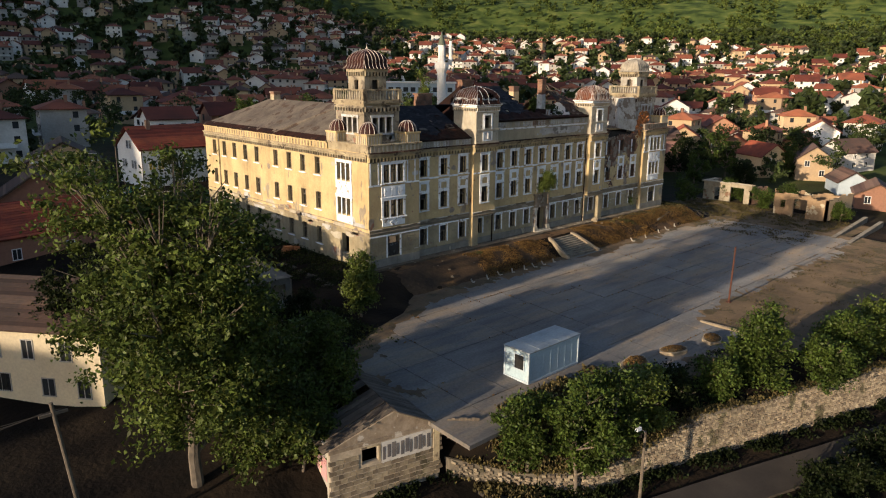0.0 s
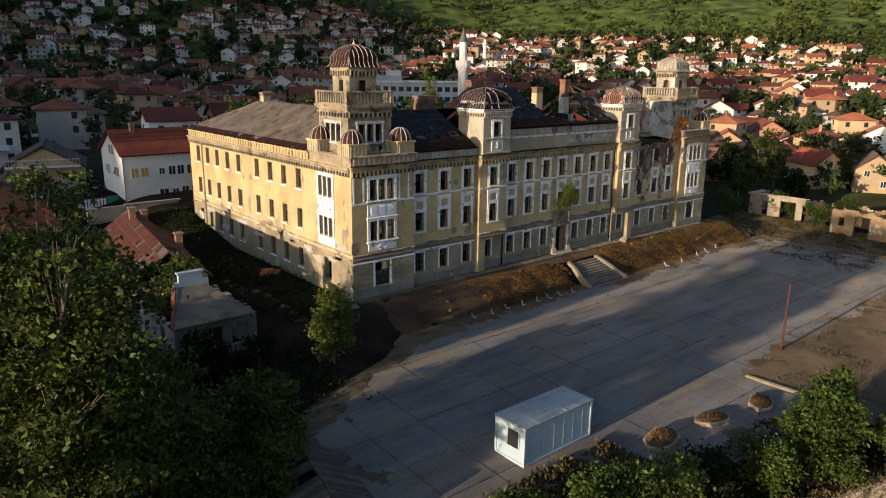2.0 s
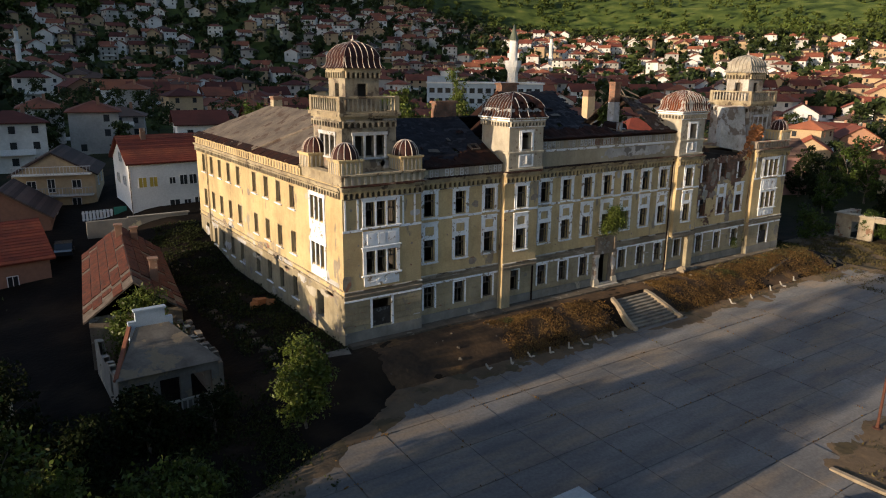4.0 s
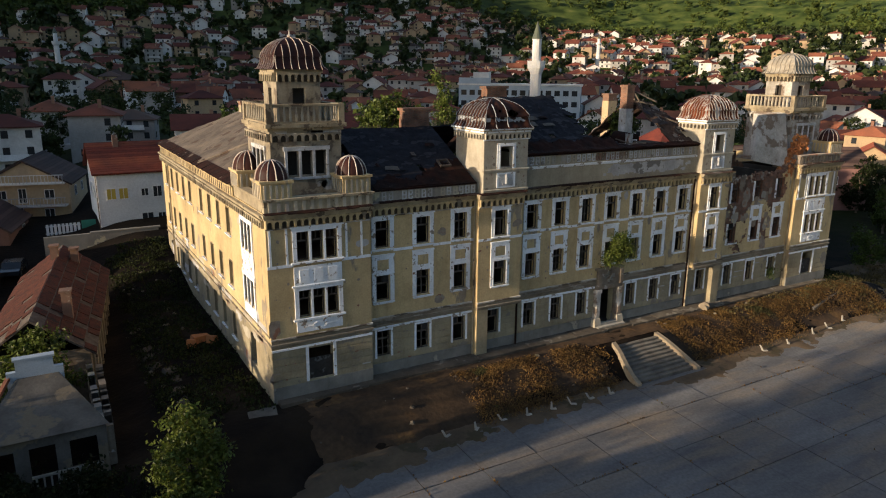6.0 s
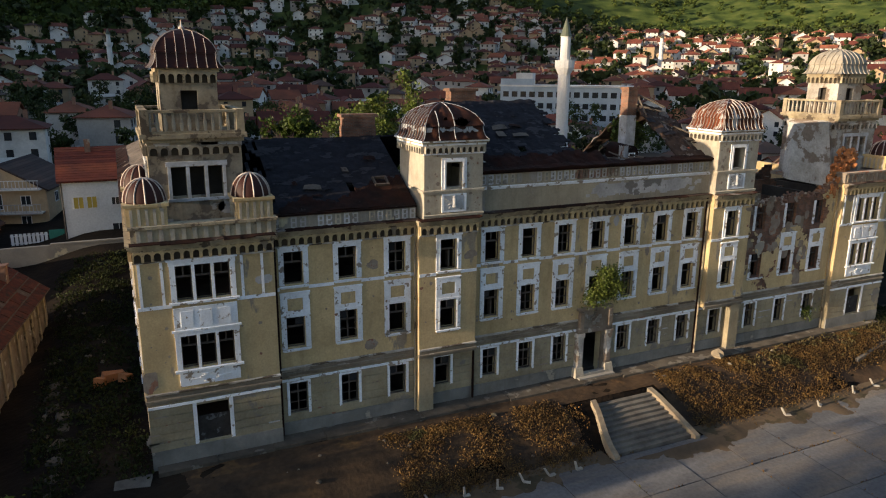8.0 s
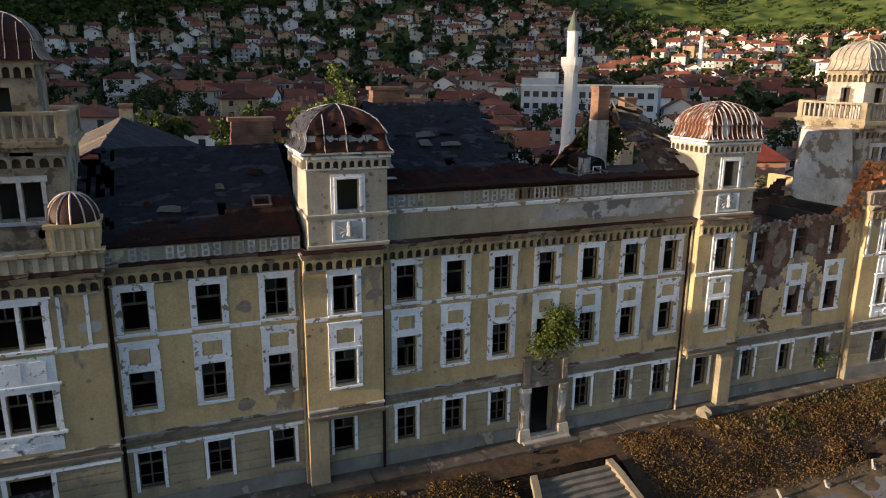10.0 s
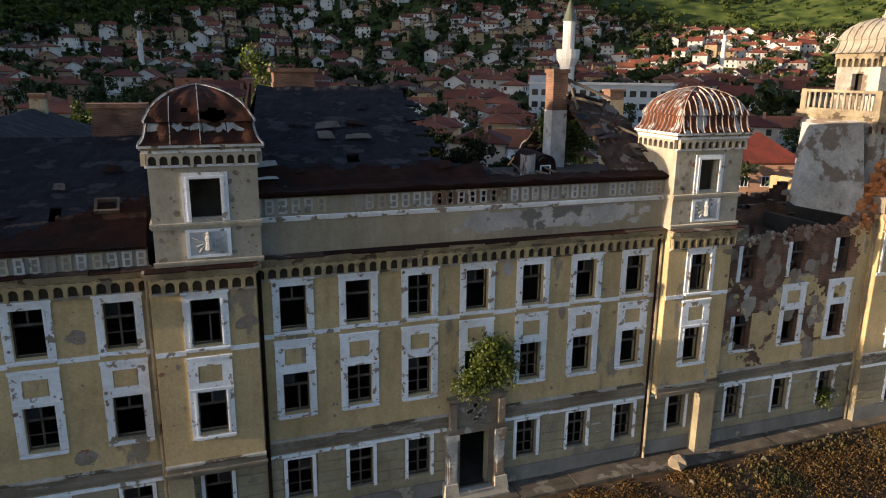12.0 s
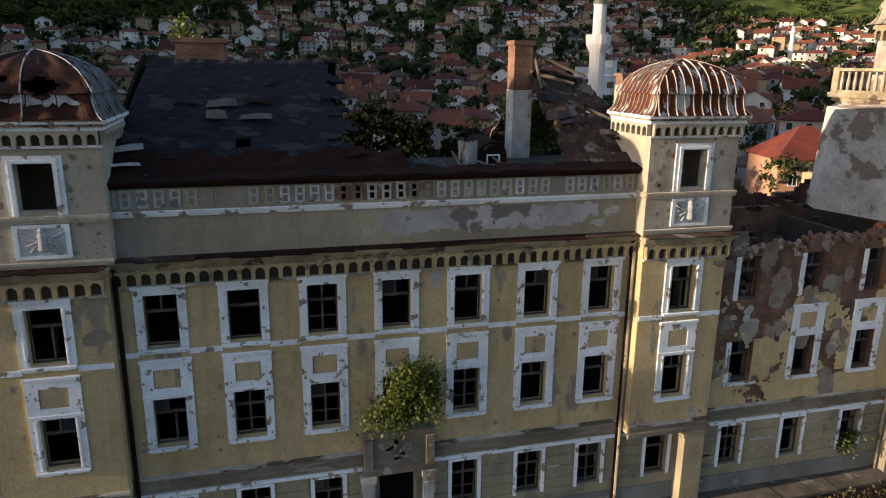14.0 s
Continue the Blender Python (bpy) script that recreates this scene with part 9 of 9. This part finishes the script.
def town_house(kind, near):
    """A house of the town: body, roof, windows and a chimney; kind chooses size, gable or hip, and colours."""
    q = random.Random(kind * 13 + 5)
    L, Wd, H = q.uniform(7.8, 11.6), q.uniform(6.8, 9.0), q.choice((4.8, 5.6, 6.2, 7.0, 8.0))
    h = q.uniform(1.8, 2.7)
    hip = kind % 2 == 0
    wm, rm_ = WALLS[kind % len(WALLS)], ROOFS[(kind * 2 + kind // 3) % len(ROOFS)]
    colour = {HWALL: "pale", HWHITE: "white", HWALL_B: "ochre", HWALL_C: "bare brick"}[wm]
    body = Mesh().box(-L / 2, -Wd / 2, -5, L / 2, Wd / 2, H) if hip else gable_body(L, Wd, -5, H, h - 0.12)
    hs = part("house", body, wm)
    tagged(hs, f"{colour} hillside house with a {'red' if rm_ is HROOF else 'brown'} {'hipped' if hip else 'gabled'} roof", "house", "houses of the town")
    part("roof", hip_roof(L, Wd, H, h, 0.6) if hip else gable_roof(L, Wd, H, h, 0.6, 0.16), rm_, hs)
    part("chimney", Mesh().box(L * 0.2, 0.6, H + h * 0.4, L * 0.2 + 0.6, 1.2, H + h + 0.8), HWALL_C, hs)
    wins = []
    floors = max(1, round(H / 2.75))
    for fl in range(floors):
        z_f = 0.85 + fl * H / floors
        n = 2 if L < 9.6 else 3
        for i in range(n):
            wins.append((0, -L / 2 + L * (i + 0.5) / n, z_f))
            wins.append((2, -L / 2 + L * (i + 0.5) / n, z_f))
        for sd in (1, 3):
            wins.append((sd, Wd / 4 * (1 if fl else -1), z_f))
    if near:
        for sd, u, z in wins:
            w = part("window", shared("town_window", lambda: Mesh().box(-0.5, -0.07, 0, 0.5, 0.02, 1.25), GLASSY), GLASSY, hs)
            w.matrix_local = wall_pose(sd, u, z, L, Wd)
    if q.random() < 0.6:
        part("balcony", Mesh().box(-L * 0.3, -Wd / 2 - 1.2, 2.7, L * 0.3, -Wd / 2, 2.85).box(-L * 0.3, -Wd / 2 - 1.2, 2.85, L * 0.3, -Wd / 2 - 1.12, 3.7), PUREWHITE, hs)
    return hs


KINDS = 12
kinds = [town_house(k, True) for k in range(KINDS)]
spots = []
tries = 0
while tries < 22000 and len(spots) < 1120:
    tries += 1
    a = math.radians(rh.uniform(-32, 84))
    d = 98 + 560 * rh.random() ** 0.62
    x, y = 30 + d * math.sin(a), 40 + d * math.cos(a)
    if y < -20 or (38 < x < 108 and y < 100) or (x < 38 and y < 112) or (x < 136 and 12 < y < 76) or (x < 172 and y < 112) or (x < 195 and y < 66) or (146 < x < 162 and 138 < y < 155):
        continue
    deg = math.degrees(a)
    reach = lerp(deg, (-32, -5, 8, 20, 32, 50, 84), (455, 470, 560, 640, 660, 640, 520))
    if d > reach or noise.noise((x * 0.013, y * 0.013, 9.0)) > 0.33:
        continue
    gap = 9.8 if d > 200 else 12.0
    if any((x - p) ** 2 + (y - r) ** 2 < (gap * 0.5 + s * 0.5) ** 2 if s < 12 else (x - p) ** 2 + (y - r) ** 2 < s * s for p, r, s in placed):
        continue
    placed.append((x, y, gap))
    face = math.degrees(math.atan2(x - 40, y - 40))
    spots.append((d, pose(x, y, height(x, y) - 1.6 * smooth01((d - 380) / 60) + rh.uniform(-0.4, 0.4), 0, 0, -face + rh.choice((0, 0, 90, -90)) + rh.uniform(-22, 22)), rh.randrange(KINDS)))
spots.sort(key=lambda p: p[0])
used = set()
for d, m4, k in spots[:200]:
    if k in used:
        copy_thing(kinds[k], m4)
    else:
        kinds[k].matrix_world = m4
        used.add(k)
# the farther houses are one mass, with real walls, roofs and windows
fv, ff, fm = [], [], []
tmpl = []
for ob in kinds:
    rows = []
    for o in (ob, *ob.children):
        mt = o.data.materials[0]
        slot = 2 if mt is GLASSY else 1 if mt is HROOF else 3 if mt is HROOF_B else 4 if mt in (PUREWHITE, HWHITE) else 5 if mt in (HWALL_B, HWALL_C) else 0
        loc = o.matrix_basis if o is not ob else Matrix()
        rows.append((np.array([tuple(loc @ v.co) for v in o.data.vertices]), [tuple(p.vertices) for p in o.data.polygons], slot))
    tmpl.append(rows)
nv = 0
for d, m4, k in spots[200:]:
    A = np.array(m4)
    for vs, fs, slot in tmpl[k]:
        fv.append(vs @ A[:3, :3].T + A[:3, 3])
        ff += [tuple(i + nv for i in f) for f in fs]
        fm += [slot] * len(fs)
        nv += len(vs)
me = bpy.data.meshes.new("town_houses")
me.from_pydata(np.concatenate(fv).tolist(), [], ff)
for mt in (HWALL_S, HROOF_S, GLASSY, HROOF_B, HWHITE, HWALL_B):
    me.materials.append(mt)
me.polygons.foreach_set("material_index", fm)
me.update()
tagged(new("town_houses", me), "pale houses with red roofs crowding the far slope", "houses", kind="stuff")

# ---- trees of the town and the woods ----
far_tree, near_tree = [], []
for k in range(3):
    r = np.random.RandomState(200 + k)
    bl = blob_crown(8.0, 3.2, 9, 300 + k, 0.25)
    c = clumps(bl, 136, 210 + k, 0.75)
    cf = clumps(bl + blob_crown(8.6, 3.6, 5, 330 + k, 0.3), 430, 220 + k, 0.42)
    near_tree.append(cf)
    d = r.normal(size=(len(c), 3))
    d /= np.linalg.norm(d, axis=1)[:, None]
    e = np.cross(d, r.normal(size=(len(c), 3)))
    e /= np.linalg.norm(e, axis=1)[:, None]
    s = (0.8 + 0.7 * r.rand(len(c)))[:, None]
    far_tree.append(np.stack([c - d * s, c + e * s * 0.7, c + d * s, c - e * s * 0.7], axis=1))

town_q, wood_q = [], []
tries = 0
taken = np.array([(p, r, s) for p, r, s in placed])
fine_c, fine_n, town_n = [], 0, 0
while town_n < 4350 and tries < 120000:
    tries += 1
    a = math.radians(rh.uniform(-34, 86))
    d = 105 + 600 * rh.random() ** 0.65
    x, y = 30 + d * math.sin(a), 40 + d * math.cos(a)
    if (38 < x < 106 and y < 98) or (x < 38 and y < 112) or (x < 134 and y < 76):
        continue
    if np.min((taken[:, 0] - x) ** 2 + (taken[:, 1] - y) ** 2) < 34:
        continue
    s = rh.choice((rh.uniform(0.5, 0.95), rh.uniform(0.8, 1.5)))
    an_ = rh.random() * math.tau
    rot = np.array([[math.cos(an_), -math.sin(an_), 0], [math.sin(an_), math.cos(an_), 0], [0, 0, 1]])
    shape = far_tree[rh.randrange(3)]
    if d > 260:
        shape = shape[::2]
    if d < 215:
        fine_c.append(near_tree[rh.randrange(3)] @ rot.T * s + np.array((x, y, height(x, y) - 0.8 * s)))
        fine_n += 1
        town_n += 1
        continue
    town_n += 1
    town_q.append(shape @ rot.T * s + np.array((x, y, height(x, y) - 0.8 * s)))
tagged(part("near_town_trees", leaf_mesh("near_town_trees", np.concatenate(fine_c), 0.72, 77), LEAF_TOWN), "leafy garden trees among the nearest houses", "trees", kind="stuff")
tagged(part("town_trees", quads_mesh("town_trees", np.concatenate(town_q)), LEAF_TOWN), "green garden trees between the hillside houses", "trees", kind="stuff")
while len(wood_q) < 4000 and tries < 300000:
    tries += 1
    a = math.radians(rh.uniform(-34, 80))
    deg = math.degrees(a)
    reach = lerp(deg, (-32, -5, 8, 20, 32, 50, 84), (455, 470, 560, 640, 660, 640, 520))
    d = reach - 10 + (330 if deg < 24 else 620) * rh.random() ** 1.25
    x, y = 30 + d * math.sin(a), 40 + d * math.cos(a)
    if deg > 24 and noise.noise((x * 0.012, y * 0.012, 2.0)) + 0.5 * noise.noise((x * 0.04, y * 0.04, 5.0)) < -0.08:
        continue
    s = rh.uniform(0.7, 1.4)
    wood_q.append(far_tree[rh.randrange(3)][rh.randrange(3)::3] * s * np.array((1.15, 1.15, 1.05)) + np.array((x, y, height(x, y) - 1.0 * s)))
tagged(part("woods", quads_mesh("woods", np.concatenate(wood_q)), LEAF_WOOD), "dense green woods above the town", "woods", kind="stuff")
